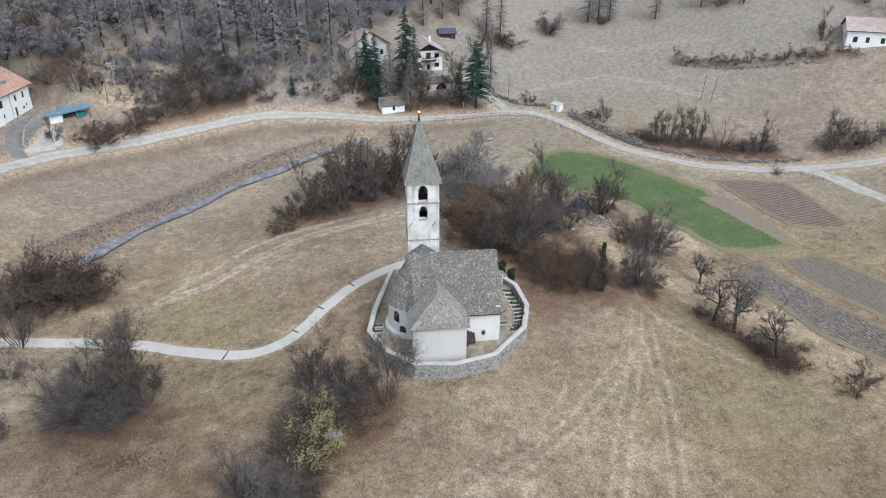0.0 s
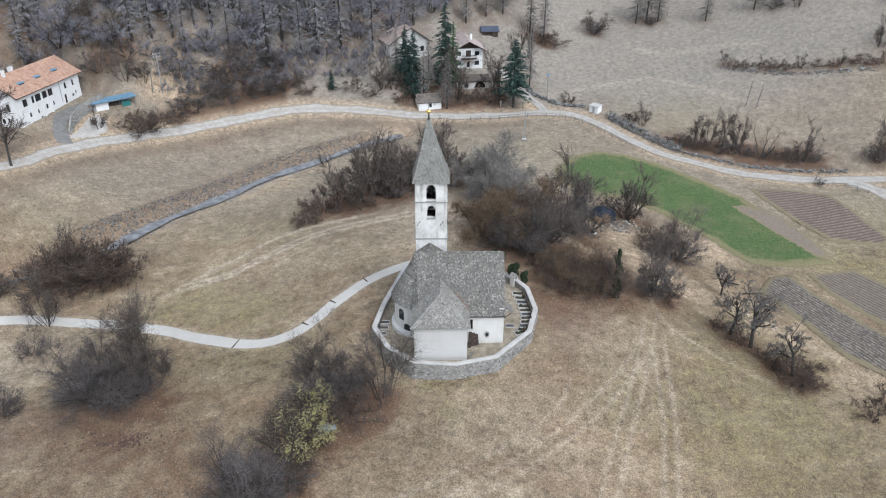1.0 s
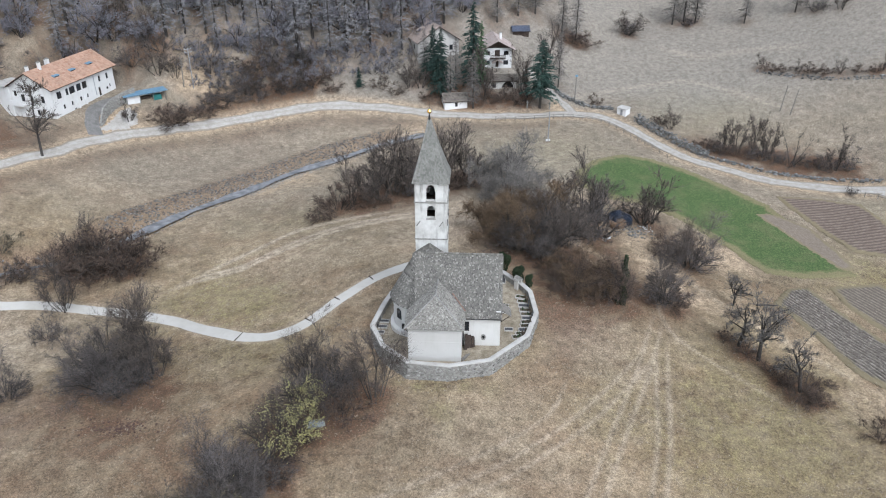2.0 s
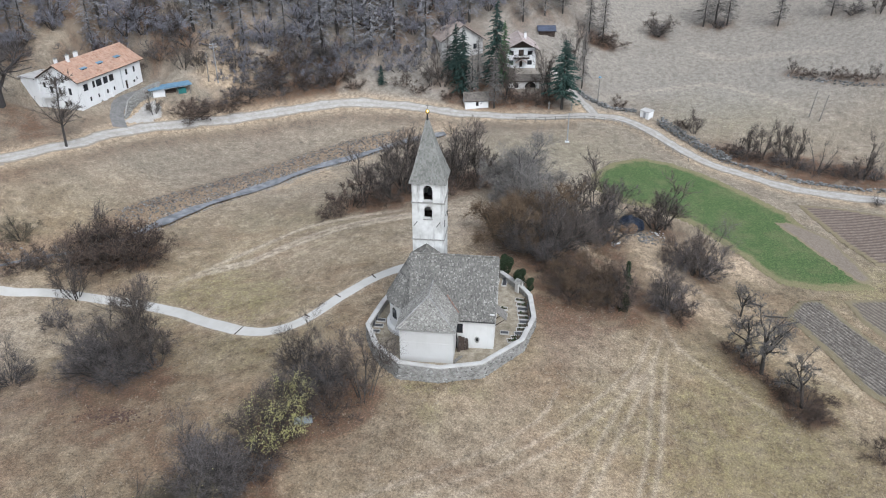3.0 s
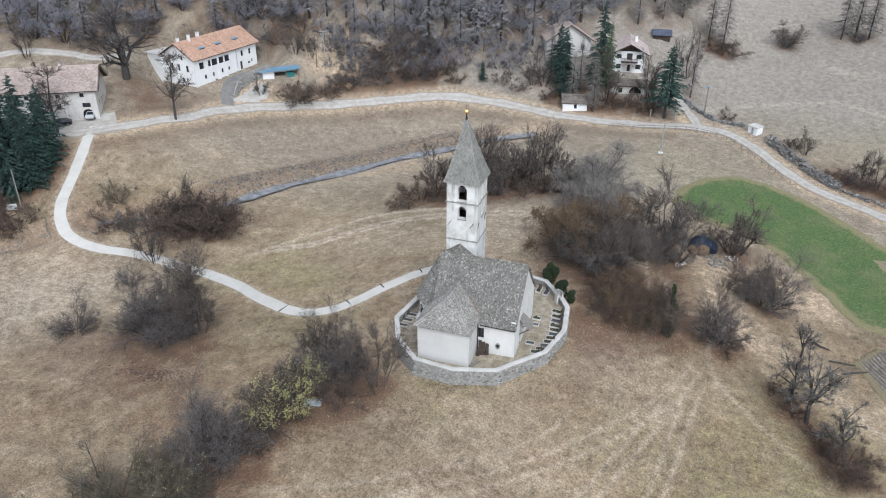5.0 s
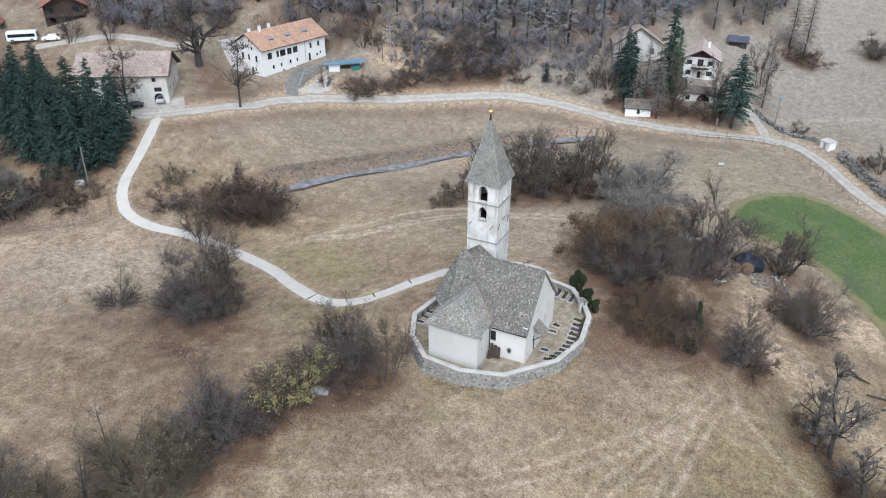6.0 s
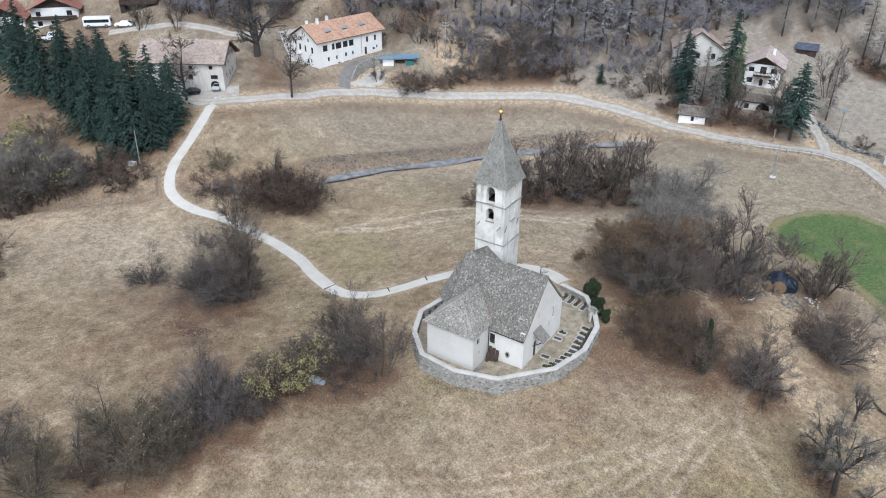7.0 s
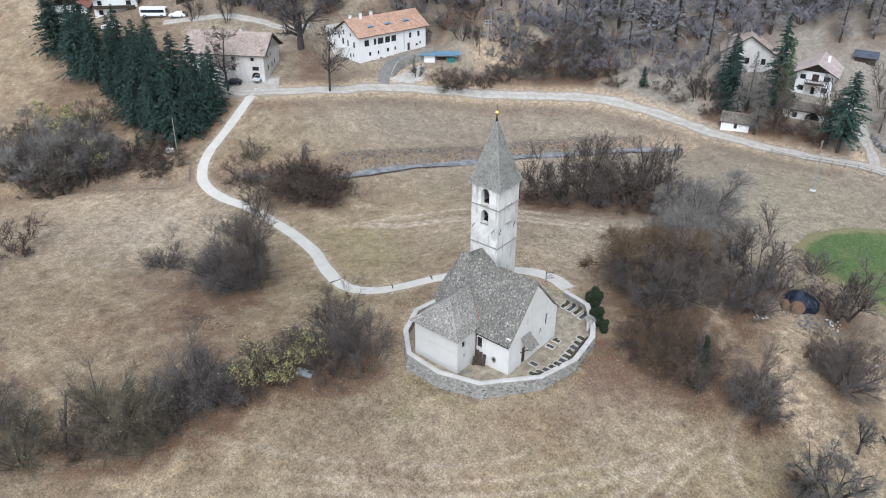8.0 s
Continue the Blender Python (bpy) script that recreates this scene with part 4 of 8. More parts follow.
    # its little shingled canopy on struts
    c = Shape().slab([(4.4, -1.45, 3.25), (2.5, -1.45, 3.25), (2.5, 0.02, 4.55), (4.4, 0.02, 4.55)], 0.12, mg)
    canopy = part("porch_roof", c, WOOD, church, "small shingled canopy over the side door")
    shingled(canopy, [mg @ Vector(p) for p in ((2.45, -1.5, 3.22), (4.45, -1.5, 3.22), (4.45, 0, 4.57), (2.45, 0, 4.57))], SHINGLE, 0.25, 0.24, seed=8)
    for x in (2.6, 4.3):
        part("strut", Shape().tube([(x, -0.02, 2.3), (x, -1.25, 3.3)], [0.06, 0.06], 6, mg), DARKWOOD, canopy)
    # back wall
    b = Shape()
    wall_panel(b, NX1 - NX0, EAVE + 0.1, 0.6, [], at(pose(NX1, NY1, 0, 0, 0, 180)))
    part("back_wall", b, WHITE, church)
    # rounded choir end
    cx, cy, r = -5.9, 89.6, 3.95
    arc = [(cx + r * math.cos(a), cy + r * math.sin(a)) for a in np.linspace(radians(95), radians(265), 19)]
    ring = Shape()
    for (ax, ay), (bx, by) in zip(arc, arc[1:]):
        ln = math.hypot(bx - ax, by - ay)
        wall_panel(ring, ln, EAVE + 0.1, 0.5, [], at(pose(ax, ay, 0, 0, 0, math.degrees(math.atan2(by - ay, bx - ax)))))
    part("choir_wall", ring, WHITE, church)
    foot = Shape()
    for (ax, ay), (bx, by) in zip(arc, arc[1:]):
        q = lambda x, y, k: (cx + (x - cx) * k, cy + (y - cy) * k)
        (px, py), (sx, sy) = q(ax, ay, 1.13), q(bx, by, 1.13)
        (ux, uy), (vx, vy) = q(ax, ay, 1.01), q(bx, by, 1.01)
        foot.add([(px, py, -0.8), (sx, sy, -0.8), (sx, sy, 0.55), (px, py, 0.55), (ux, uy, 0.8), (vx, vy, 0.8)], [(0, 1, 2, 3), (3, 2, 5, 4)], at(pose(0, 0, 0)))
    part("plinth", foot, WHITE, church, "rounded plinth of the choir end")
    for a, z0, z1 in ((222, 2.3, 3.9), (237, 0.9, 1.9)):
        p = (cx + (r + 0.02) * math.cos(radians(a)), cy + (r + 0.02) * math.sin(radians(a)))
        m = at(pose(p[0], p[1], 0, 0, 0, a + 90))
        s = Shape()
        pts = [(-0.42, z0), (0.42, z0)] + [(0.42 * math.cos(t), z1 - 0.42 + 0.42 * math.sin(t)) for t in np.linspace(0, math.pi, 9)]
        s.add([(x, -0.02, z) for x, z in pts] + [(x * 1.25, 0.06, z0 + (z - z0) * 1.08 - 0.08) for x, z in pts], [tuple(range(11))] + [(k, 11 + k, 11 + (k + 1) % 11, (k + 1) % 11) for k in range(11)], m)
        part("choir_window", s, GLASS, church, "small round-headed choir window")


def nave_roof():
    y0, y1, x1 = NY0 - 0.38, NY1 + 0.45, NX1 + 0.12
    mid = (NY0 + NY1) / 2
    top = [(-6.68, mid - 0.05, RIDGE), (x1, mid + 0.05, RIDGE)]
    zf = EAVE - 0.05
    front = [(-6.3, y0, zf), (x1, y0, zf), (x1, mid, RIDGE), (-6.68, mid, RIDGE)]
    back = [(x1, y1, zf), (-6.3, y1, zf), (-6.68, mid, RIDGE), (x1, mid, RIDGE)]
    cx, cy, r = -5.9, 89.6, 4.35
    arc = [(-6.3, y1, zf)] + [(cx + r * math.cos(a), cy + r * math.sin(a), zf) for a in np.linspace(radians(112), radians(248), 12)] + [(-6.3, y0, zf)]
    s = Shape()
    m = at(pose(0, 0, 0))
    s.slab(front, 0.16, m).slab(back, 0.16, m)
    for a, b in zip(arc, arc[1:]):
        s.slab([a, b, top[0]], 0.16, m)
    roof = part("nave_roof", s, WOOD, church, "steep grey shingled nave roof with rounded choir end")
    L = lambda pts: [m @ Vector(p) for p in pts]
    shingled(roof, L(front), SHINGLE, 0.15, 0.18, seed=2)
    shingled(roof, L(back), SHINGLE, seed=3)
    for k, (a, b) in enumerate(zip(arc, arc[1:])):
        shingled(roof, L([a, b, (-6.67, mid, RIDGE), (-6.69, mid, RIDGE)]), SHINGLE, seed=10 + k)
    rg = Shape()
    n = 30
    for i in range(n):
        x = -6.7 + (x1 + 6.7) * i / n
        rg.tube([(x, mid, RIDGE + 0.07), (x + (x1 + 6.7) / n - 0.015, mid, RIDGE + 0.075)], [0.13, 0.14], 6, m)
    part("ridge_cap", rg, SHINGLE, roof)
    part("verge_board", Shape().slab([(x1 + 0.03, y0, zf), (x1 + 0.03, mid, RIDGE), (x1 + 0.03, mid, RIDGE - 0.1), (x1 + 0.03, y0, zf - 0.1)], 0.06, m).slab([(x1 + 0.03, mid, RIDGE), (x1 + 0.03, y1, zf), (x1 + 0.03, y1, zf - 0.1), (x1 + 0.03, mid, RIDGE - 0.1)], 0.06, m), WOOD, roof)
    part("gutter", Shape().tube([(0.45, y0 - 0.08, zf - 0.05), (x1, y0 - 0.08, zf - 0.05)], [0.07, 0.07], 6, m), IRON, roof)
    # the saddle roof that ties the ridge to the tower
    sd = Shape()
    n = 8
    arc2 = [(-4.85 + 2.35 * math.cos(a), 10.15 + 1.75 * (1 - abs(math.cos(a))) ** 0.9) for a in np.linspace(0, math.pi, n + 1)]
    for (ax, az), (bx, bz) in zip(arc2, arc2[1:]):
        sd.slab([(bx, 89.0, bz - 0.9), (ax, 89.0, az - 0.9), (ax, 91.45, az), (bx, 91.45, bz)], 0.1, m)
    saddle = part("saddle_roof", sd, WOOD, church, "small gabled saddle roof against the tower")
    for k, ((ax, az), (bx, bz)) in enumerate(zip(arc2, arc2[1:])):
        shingled(saddle, L([(bx, 89.0, bz - 0.9), (ax, 89.0, az - 0.9), (ax, 91.45, az), (bx, 91.45, bz)]), SHINGLE, 0.3, 0.28, seed=40 + k)


def sacristy():
    x0, x1, y0, y1, ez = -6.95, 0.0, 80.25, 84.1, 5.45
    s = Shape()
    wall_panel(s, x1 - x0, ez, 0.5, [], at(pose(x0, y0, 0)))
    wall_panel(s, y1 - y0, ez, 0.5, [(0.9, 3.6, 1.6, 4.6), (1.25, 2.0, 1.65, 2.6)], at(pose(x1, y0, 0, 0, 0, 90)))
    wall_panel(s, y1 - y0, ez, 0.5, [], at(pose(x0, y1, 0, 0, 0, -90)))
    part("sacristy_wall", s, CLEAN, church, "bright plain plastered sacristy wall")
    part("string_line", Shape().box(x0 - 0.03, y0 - 0.03, 3.15, x1 + 0.03, y0 + 0.05, 3.27, at(pose(0, 0, 0))), CLEAN, church)
    for h in ((0.9, 3.6, 1.6, 4.6), (1.25, 2.0, 1.65, 2.6)):
        window_unit(church, at(pose(x1, y0, 0, 0, 0, 90)), *h, 0.2, (1, 1))
    a, b, c, d = (x0 - 0.4, y0 - 0.5, ez), (x1 + 0.36, y0 - 0.5, ez), (x1 + 0.36, 84.3, ez), (x0 - 0.4, 84.3, ez)
    ap, bk = (-3.48, 82.95, 8.69), (-3.4, 86.9, 8.69)
    cb, db = (x1 + 0.36, 86.9, ez + 0.0), (x0 - 0.4, 86.9, ez)
    m = at(pose(0, 0, 0))
    r = Shape().slab([a, b, ap], 0.14, m).slab([b, c, bk, ap], 0.14, m).slab([d, a, ap, bk], 0.14, m)
    roof = part("sacristy_roof", r, WOOD, church, "hipped shingle roof of the sacristy")
    L = lambda pts: [m @ Vector(p) for p in pts]
    shingled(roof, L([a, b, (ap[0] + 0.02, *ap[1:]), (ap[0] - 0.02, *ap[1:])]), PALESHINGLE, 0.17, 0.19, seed=21)
    shingled(roof, L([b, c, bk, ap]), PALESHINGLE, 0.17, 0.19, seed=22)
    shingled(roof, L([d, a, ap, bk]), PALESHINGLE, 0.17, 0.19, seed=23)
    hips = Shape()
    for p, q in ((a, ap), (b, ap), (ap, bk)):
        p, q = Vector(p), Vector(q)
        n = max(3, int((q - p).length / 0.4))
        for i in range(n):
            u, w = p.lerp(q, i / n), p.lerp(q, (i + 0.97) / n)
            hips.tube([u + Vector((0, 0, 0.06)), w + Vector((0, 0, 0.07))], [0.08, 0.09], 6, m)
    part("hip_cap", hips, per_piece("pale_hip_shingle", [(0.2, 0.19, 0.175), (0.32, 0.308, 0.287), (0.26, 0.248, 0.23)], 0.85), roof)
    part("valley_flashing", Shape().tube([(x1 + 0.36, 84.3, ez + 0.1), (-1.4, 85.8, 7.3)], [0.05, 0.05], 5, m), speckled("rusty_sheet", (0.2, 0.09, 0.06), (0.28, 0.14, 0.1), (0.33, 0.2, 0.15), 4), roof)
    part("downpipe", Shape().tube([(0.12, 83.9, 5.3), (0.12, 83.9, 0.2)], [0.06, 0.06], 6, m), IRON, church)


def tower():
    x0, x1, y0, y1, top = -6.78, -2.48, 91.37, 95.75, 20.8
    w, dp = x1 - x0, y1 - y0
    blind = Shape()
    low, high = (1.6, 15.6, 2.72, 17.45), (1.52, 18.15, 2.78, 20.45)
    s = Shape()
    sides = ((pose(x0, y0, 0), w), (pose(x1, y0, 0, 0, 0, 90), dp), (pose(x1, y1, 0, 0, 0, 180), w), (pose(x0, y1, 0, 0, 0, -90), dp))
    for k, (m, ln) in enumerate(sides):
        off = (ln - w) / 2
        holes = [(a + off, b, c + off, d) for a, b, c, d in ((low, high) if k == 0 else (high, low))]
        wall_panel(s, ln, top, 0.7, holes, at(m))
        for h in holes:
            arch_fill(s, h[0], h[2], h[3], 0.7, at(m), 0.25)
        # Right side is walled up; left and rear fills added to darken the belfry.
        if k:
            for h in holes:
                blind.box(h[0] - 0.1, 0.16, h[1] - 0.1, h[2] + 0.1, 0.4, h[3] + 0.1, at(m))
    body = part("tower_wall", s, TOWER, church, "weathered stained plaster tower shaft")
    part("blind_arch", blind, WHITE, body, "walled-up right-hand openings of the belfry, with left and rear fills added to keep it dark")["kind"] = "stuff"
    for z in (14.9, 17.55):
        part("bell_floor", Shape().box(x0 + 0.7, y0 + 0.7, z, x1 - 0.7, y1 - 0.7, z + 0.2, at(pose(0, 0, 0))), DARKWOOD, body)
    part("bell_beam", Shape().box(x0 + 0.7, 93.4, 19.3, x1 - 0.7, 93.7, 19.55, at(pose(0, 0, 0))), DARKWOOD, body)
    bell = [(0.08, 0.95), (0.22, 0.9), (0.3, 0.6), (0.36, 0.25), (0.5, 0.0)]
    part("bell", Shape().tube([(-4.6, 93.55, 18.35 + z) for _, z in reversed(bell)], [q for q, _ in reversed(bell)], 14, at(pose(0, 0, 0))), IRON, body)
    for z, o in ((17.98, 0.14), (12.5, 0.12)):
        c = Shape()
        c.box(x0 - o, y0 - o, z - 0.1, x1 + o, y0 + 0.02, z + 0.06, at(pose(0, 0, 0)), 0.03).box(x1 - 0.02, y0 + 0.02, z - 0.1, x1 + o, y1 + o, z + 0.06, at(pose(0, 0, 0)), 0.03)
        c.box(x0 - o, y0 + 0.02, z - 0.1, x0 + 0.02, y1 + o, z + 0.06, at(pose(0, 0, 0)), 0.03)
        part("string_course", c, MORTAR, body, "dark stone string course")
    for m, ln in sides[:2]:
        mm = at(m)
        for x, sl in ((0.45, -1), (ln - 0.75, 1)):
            part("wall_anchor", Shape().tube([(x - 0.25 * sl * -1, -0.05, 15.2 if sl > 0 else 14.45), (x + 0.25 * sl * -1, -0.05, 14.45 if sl > 0 else 15.2)][::-1], [0.045, 0.045], 5, mm @ pose(0, 0, 0)), IRON, body, "slanting iron tie bar")
        part("sill", Shape().box(high[0] - 0.08, -0.12, high[1] - 0.14, high[2] + 0.08, 0.1, high[1] - 0.01, mm, 0.02), MORTAR, body)
        part("sill", Shape().box(low[0] - 0.08, -0.12, low[1] - 0.14, low[2] + 0.08, 0.1, low[1] - 0.01, mm, 0.02), MORTAR, body)
    # spire with a slight flare at the foot
    cx, cy = (x0 + x1) / 2 - 0.25, (y0 + y1) / 2 - 0.05
    rings = [(2.45, 2.5, 20.75), (1.95, 2.0, 22.2), (1.05, 1.07, 25.2), (0.14, 0.14, 28.75)]
    sp, m = Shape(), at(pose(0, 0, 0))
    quad = lambda hx, hy, z, bx, by: [(bx - hx, by - hy, z), (bx + hx, by - hy, z), (bx + hx, by + hy, z), (bx - hx, by + hy, z)]
    ctr = lambda z: (-4.63 + (cx + 4.63) * (z - 20.75) / 8, 93.55)
    loops = [quad(hx, hy, z, *ctr(z)) for hx, hy, z in rings]
    for lo, hi in zip(loops, loops[1:]):
        for k in range(4):
            sp.slab([lo[k], lo[(k + 1) % 4], hi[(k + 1) % 4], hi[k]], 0.08, m)
    sp.slab(loops[0][::-1], 0.05, m)
    spire = part("spire_roof", sp, WOOD, church, "tall four-sided spire of mossy grey shingles")
    for i, (lo, hi) in enumerate(zip(loops, loops[1:])):
        for k in range(4):
            shingled(spire, [m @ Vector(p) for p in (lo[k], lo[(k + 1) % 4], hi[(k + 1) % 4], hi[k])], SPIRE, 0.22, 0.24, 0.025, seed=60 + 4 * i + k)
    arris = Shape()
    for lo, hi in zip(loops, loops[1:]):
        for k in range(4):
            arris.tube([Vector(lo[k]) + Vector((0, 0, 0.03)), Vector(hi[k]) + Vector((0, 0, 0.03))], [0.07, 0.06], 5, m)
    part("arris_cap", arris, MORTAR, spire)
    tx, ty = ctr(28.75)
    part("spire_cap", Shape().tube([(tx, ty, 28.3), (tx, ty, 28.8), (tx, ty, 29.5)], [0.25, 0.17, 0.06], 10, m), IRON, spire, "dark metal cap of the spire")
    ball = [(0.05, -0.3), (0.2, -0.22), (0.29, -0.05), (0.3, 0.05), (0.2, 0.22), (0.05, 0.3)]
    part("gold_ball", Shape().tube([(tx, ty, 29.8 + z) for _, z in ball], [q for q, _ in ball], 14, m), GOLD, spire, "shining gilded ball")
    part("cross", Shape().tube([(tx, ty, 30.1), (tx, ty, 30.9)], [0.025, 0.02], 5, m).tube([(tx - 0.22, ty, 30.6), (tx + 0.22, ty, 30.6)], [0.02, 0.02], 5, m), IRON, spire)


nave()
nave_roof()
sacristy()
tower()
lean = thing("leaning_boards", pose(0.75, 83.3, 0.25), "old grey boards and slabs leaning in the chapel corner", "boards")
for k, (x, y, r) in enumerate(((0.0, 0.0, 12), (0.35, 0.1, 16), (0.8, 0.25, 20), (-0.25, -0.35, 8))):
    part("board", Shape().box(-0.22, -0.03, 0, 0.22, 0.03, 2.1 - 0.25 * k, pose(x, y, 0, -r, 5 * k - 6, 12 * k), 0.01), DARKWOOD, lean)
log = thing("pale_plank", pose(0.6, 81.2, 0.25, 0, 0, 60), "grey planks lying beside the sacristy wall", "planks")
part("plank", Shape().box(-0.9, -0.12, 0, 0.9, 0.12, 0.14, None, 0.02), WOOD, log)
part("plank", Shape().box(-0.6, 0.15, 0, 0.7, 0.35, 0.1, None, 0.02), WOOD, log)


# ---- churchyard wall, yard and graves ----
def churchyard():
    pts = [Vector((x, y, 0)) for x, y in YARD_EDGE]
    n = len(pts)
    cen = Vector((-1, 91, 0))
    wall = thing("churchyard_wall", pose(0, 78, 0), "low curved rubble wall with a pale cement cap", "wall", kind="structure")
    back = pose(0, -78, 0)
    rng = random.Random(12)
    inner = []
    for i in range(n):
        a, b, c = pts[i - 1], pts[i], pts[(i + 1) % n]
        d = ((b - a).normalized() + (c - b).normalized()).normalized()
        s = Vector((-d.y, d.x, 0))
        if s.dot(cen - b) < 0:
            s = -s
        inner.append(b + s * 0.62)
    top = [1.0, 0.95, 1.0, 1.0, 1.0, 0.98, 1.0, 1.05, 1.1, 1.25, 1.2, 1.15, 1.1]
    core, stones = Shape(), Shape()
    cap_tops = []
    for i in range(n - 1):
        a, b, p, q = pts[i], pts[i + 1], inner[i], inner[i + 1]
        za, zb = top[i] - 0.14, top[i + 1] - 0.14
        v = [(a.x, a.y, -4), (b.x, b.y, -4), (b.x, b.y, zb), (a.x, a.y, za), (p.x, p.y, -4), (q.x, q.y, -4), (q.x, q.y, zb), (p.x, p.y, za)]
        core.add(v, [(0, 1, 2, 3), (5, 4, 7, 6), (3, 2, 6, 7), (0, 3, 7, 4), (1, 5, 6, 2)], back)
        # rubble on the outer face
        ln, d = (b - a).length, (b - a).normalized()
        o = -(inner[i] - a).normalized()
        k = int(ln * 15)
        for _ in range(k):
            u = rng.uniform(0.02, 0.98)
            g = a.lerp(b, u)
            zg = height(g.x + o.x, g.y + o.y)
            z = rng.uniform(min(zg, 0.3) - 0.1, (za + zb) / 2 - 0.1)
            m = Matrix.LocRotScale((g.x + o.x * 0.03, g.y + o.y * 0.03, z), Euler((0, 0, math.atan2(d.y, d.x))), None)
            stones.stone((0, 0, 0), (rng.uniform(0.25, 0.6), 0.22, rng.uniform(0.14, 0.3)), rng, back @ m)
        # cement cap in separate cast lengths
        cuts = max(1, round(ln / 2.4))
        for c in range(cuts):
            u0, u1 = c / cuts, (c + 1) / cuts
            e = 0.012 / ln
            corners = []
            for u in (u0 + (e if c else 0), u1 - (e if c < cuts - 1 else 0)):
                for w, over in ((a.lerp(b, u), -0.04), (p.lerp(q, u), 0.04)):
                    s = (p.lerp(q, u) - a.lerp(b, u)).normalized()
                    corners.append(w + s * over + Vector((0, 0, za + (zb - za) * u)))
            v = [corners[0], corners[2], corners[3], corners[1]]
            hi = [c2 + Vector((0, 0, 0.14)) for c2 in v]
            mid = [(hi[0] + hi[3]) / 2 + Vector((0, 0, 0.05)), (hi[1] + hi[2]) / 2 + Vector((0, 0, 0.05))]
            allv = v + hi + mid
            s = Shape().add(allv, [(0, 1, 5, 4), (2, 3, 7, 6), (3, 0, 4, 8, 7), (1, 2, 6, 9, 5), (4, 5, 9, 8), (8, 9, 6, 7), (3, 2, 1, 0)], back)
            part("cap_slab", s, CAP, wall)
    part("wall_core", core, MORTAR, wall)
    st = part("rubble_face", stones, WALLSTONE, wall)
    st["kind"] = "stuff"
    # the trodden yard inside
    yard = [p.lerp(q, 0.5) for p, q in zip(pts, inner)]
    bm = bmesh.new()
    f = bm.faces.new([bm.verts.new((p.x, p.y, 0.22)) for p in yard])
    bmesh.ops.triangulate(bm, faces=[f])
    bmesh.ops.subdivide_edges(bm, edges=list(bm.edges), cuts=7, use_grid_fill=True)
    for p in bm.verts:
        p.co.z += 0.06 * noise.noise(p.co * 0.6) + 0.04 * noise.noise(p.co * 1.7) - (0.35 * min(1, max(0, (-8 - p.co.x) / 2)))
    me = bpy.data.meshes.new("yard")
    bm.to_mesh(me)
    bm.free()
    me.shade_smooth()
    me.materials.append(YARD)
    tagged(new("yard", me), "trodden bare yard between chapel and wall", "yard", kind="structure")


churchyard()


def grave(x, y, turn, size, stone, head, label, z=0.24):
    g = thing("grave", pose(x, y, z, 0, 0, turn), label, "grave", "graves in the churchyard")
    w, ln = size
    k = Shape()
    t = 0.09
    k.box(-w / 2, 0, -0.1, -w / 2 + t, ln, 0.18, None, 0.015).box(w / 2 - t, 0, -0.1, w / 2, ln, 0.18, None, 0.015)
    k.box(-w / 2 + t, 0, -0.1, w / 2 - t, t, 0.18, None, 0.015).box(-w / 2 + t, ln - t, -0.1, w / 2 - t, ln, 0.18, None, 0.015)
    part("kerb", k, CAP, g, "pale stone kerb")
    part("bed", Shape().box(-w / 2 + t, t, -0.1, w / 2 - t, ln - t, 0.12), stone, g)
    if stone is EARTHBED:
        tuft, lumps = Shape(), random.Random(round(x * 31 + y * 17))
        for _ in range(5):
            r = lumps.uniform(0.16, 0.34)
            tuft.stone((lumps.uniform(-w * 0.28, w * 0.28), lumps.uniform(0.25, ln - 0.3), 0.12 + r * 0.3), (r, r, r * 1.1), lumps)
        part("planting", tuft, IVY, g, "low evergreen grave planting")["kind"] = "stuff"
    if head:
        part("headstone", Shape().box(-w * 0.36, ln - 0.1, 0, w * 0.36, ln + 0.08, head, None, 0.04), stone, g, "dark upright headstone")
    return g


for k, (x, y, stone, head) in enumerate((
    (7.55, 96.8, EARTHBED, 0.5), (7.75, 95.5, EARTHBED, 0.75), (7.9, 94.3, GRANITE, 0.8), (8.0, 93.1, EARTHBED, 0.7), (8.15, 92.0, EARTHBED, 0.85), (8.25, 90.9, GRANITE, 0.7), (8.1, 89.9, EARTHBED, 0.6), (7.95, 88.9, EARTHBED, 0.8), (7.7, 87.9, GRANITE, 0.6), (7.3, 86.9, EARTHBED, 0.5), (6.8, 86.1, EARTHBED, 0.6),
)):
    grave(x, y, -90 + (k - 4) * 2.5, (0.92, 1.5), stone, head + 0.2, "kerbed grave with a low dark headstone by the wall")
for x, y, stone in ((2.3, 101.2, EARTHBED), (3.4, 101.1, GRANITE), (4.5, 100.9, EARTHBED), (5.7, 100.5, GRANITE)):
    grave(x, y, -4, (0.8, 1.6), stone, 0.6, "kerbed grave against the rear churchyard wall")
for x, y, stone in ((5.75, 88.0, GRANITE), (5.35, 92.5, GRANITE), (5.3, 94.1, EARTHBED)):
    grave(x, y, -90, (0.8, 1.25), stone, 0, "flat kerbed grave slab beside the chapel wall")
for x, y in ((-10.9, 86.8), (-10.7, 88.2), (-10.6, 89.6)):
    grave(x, y, 90, (0.8, 1.3), GRANITE, 0.7, "small grave with dark headstone in the chapel's shaded corner", -0.1)
# Small roofed pillar, added to stand in for the pale end of the wall.
shrine = thing("wayside_shrine", pose(8.0, 99.3, 0.2, 0, 0, 40), "little grey-white roofed pillar standing in for the wall end in the churchyard corner", "shrine")
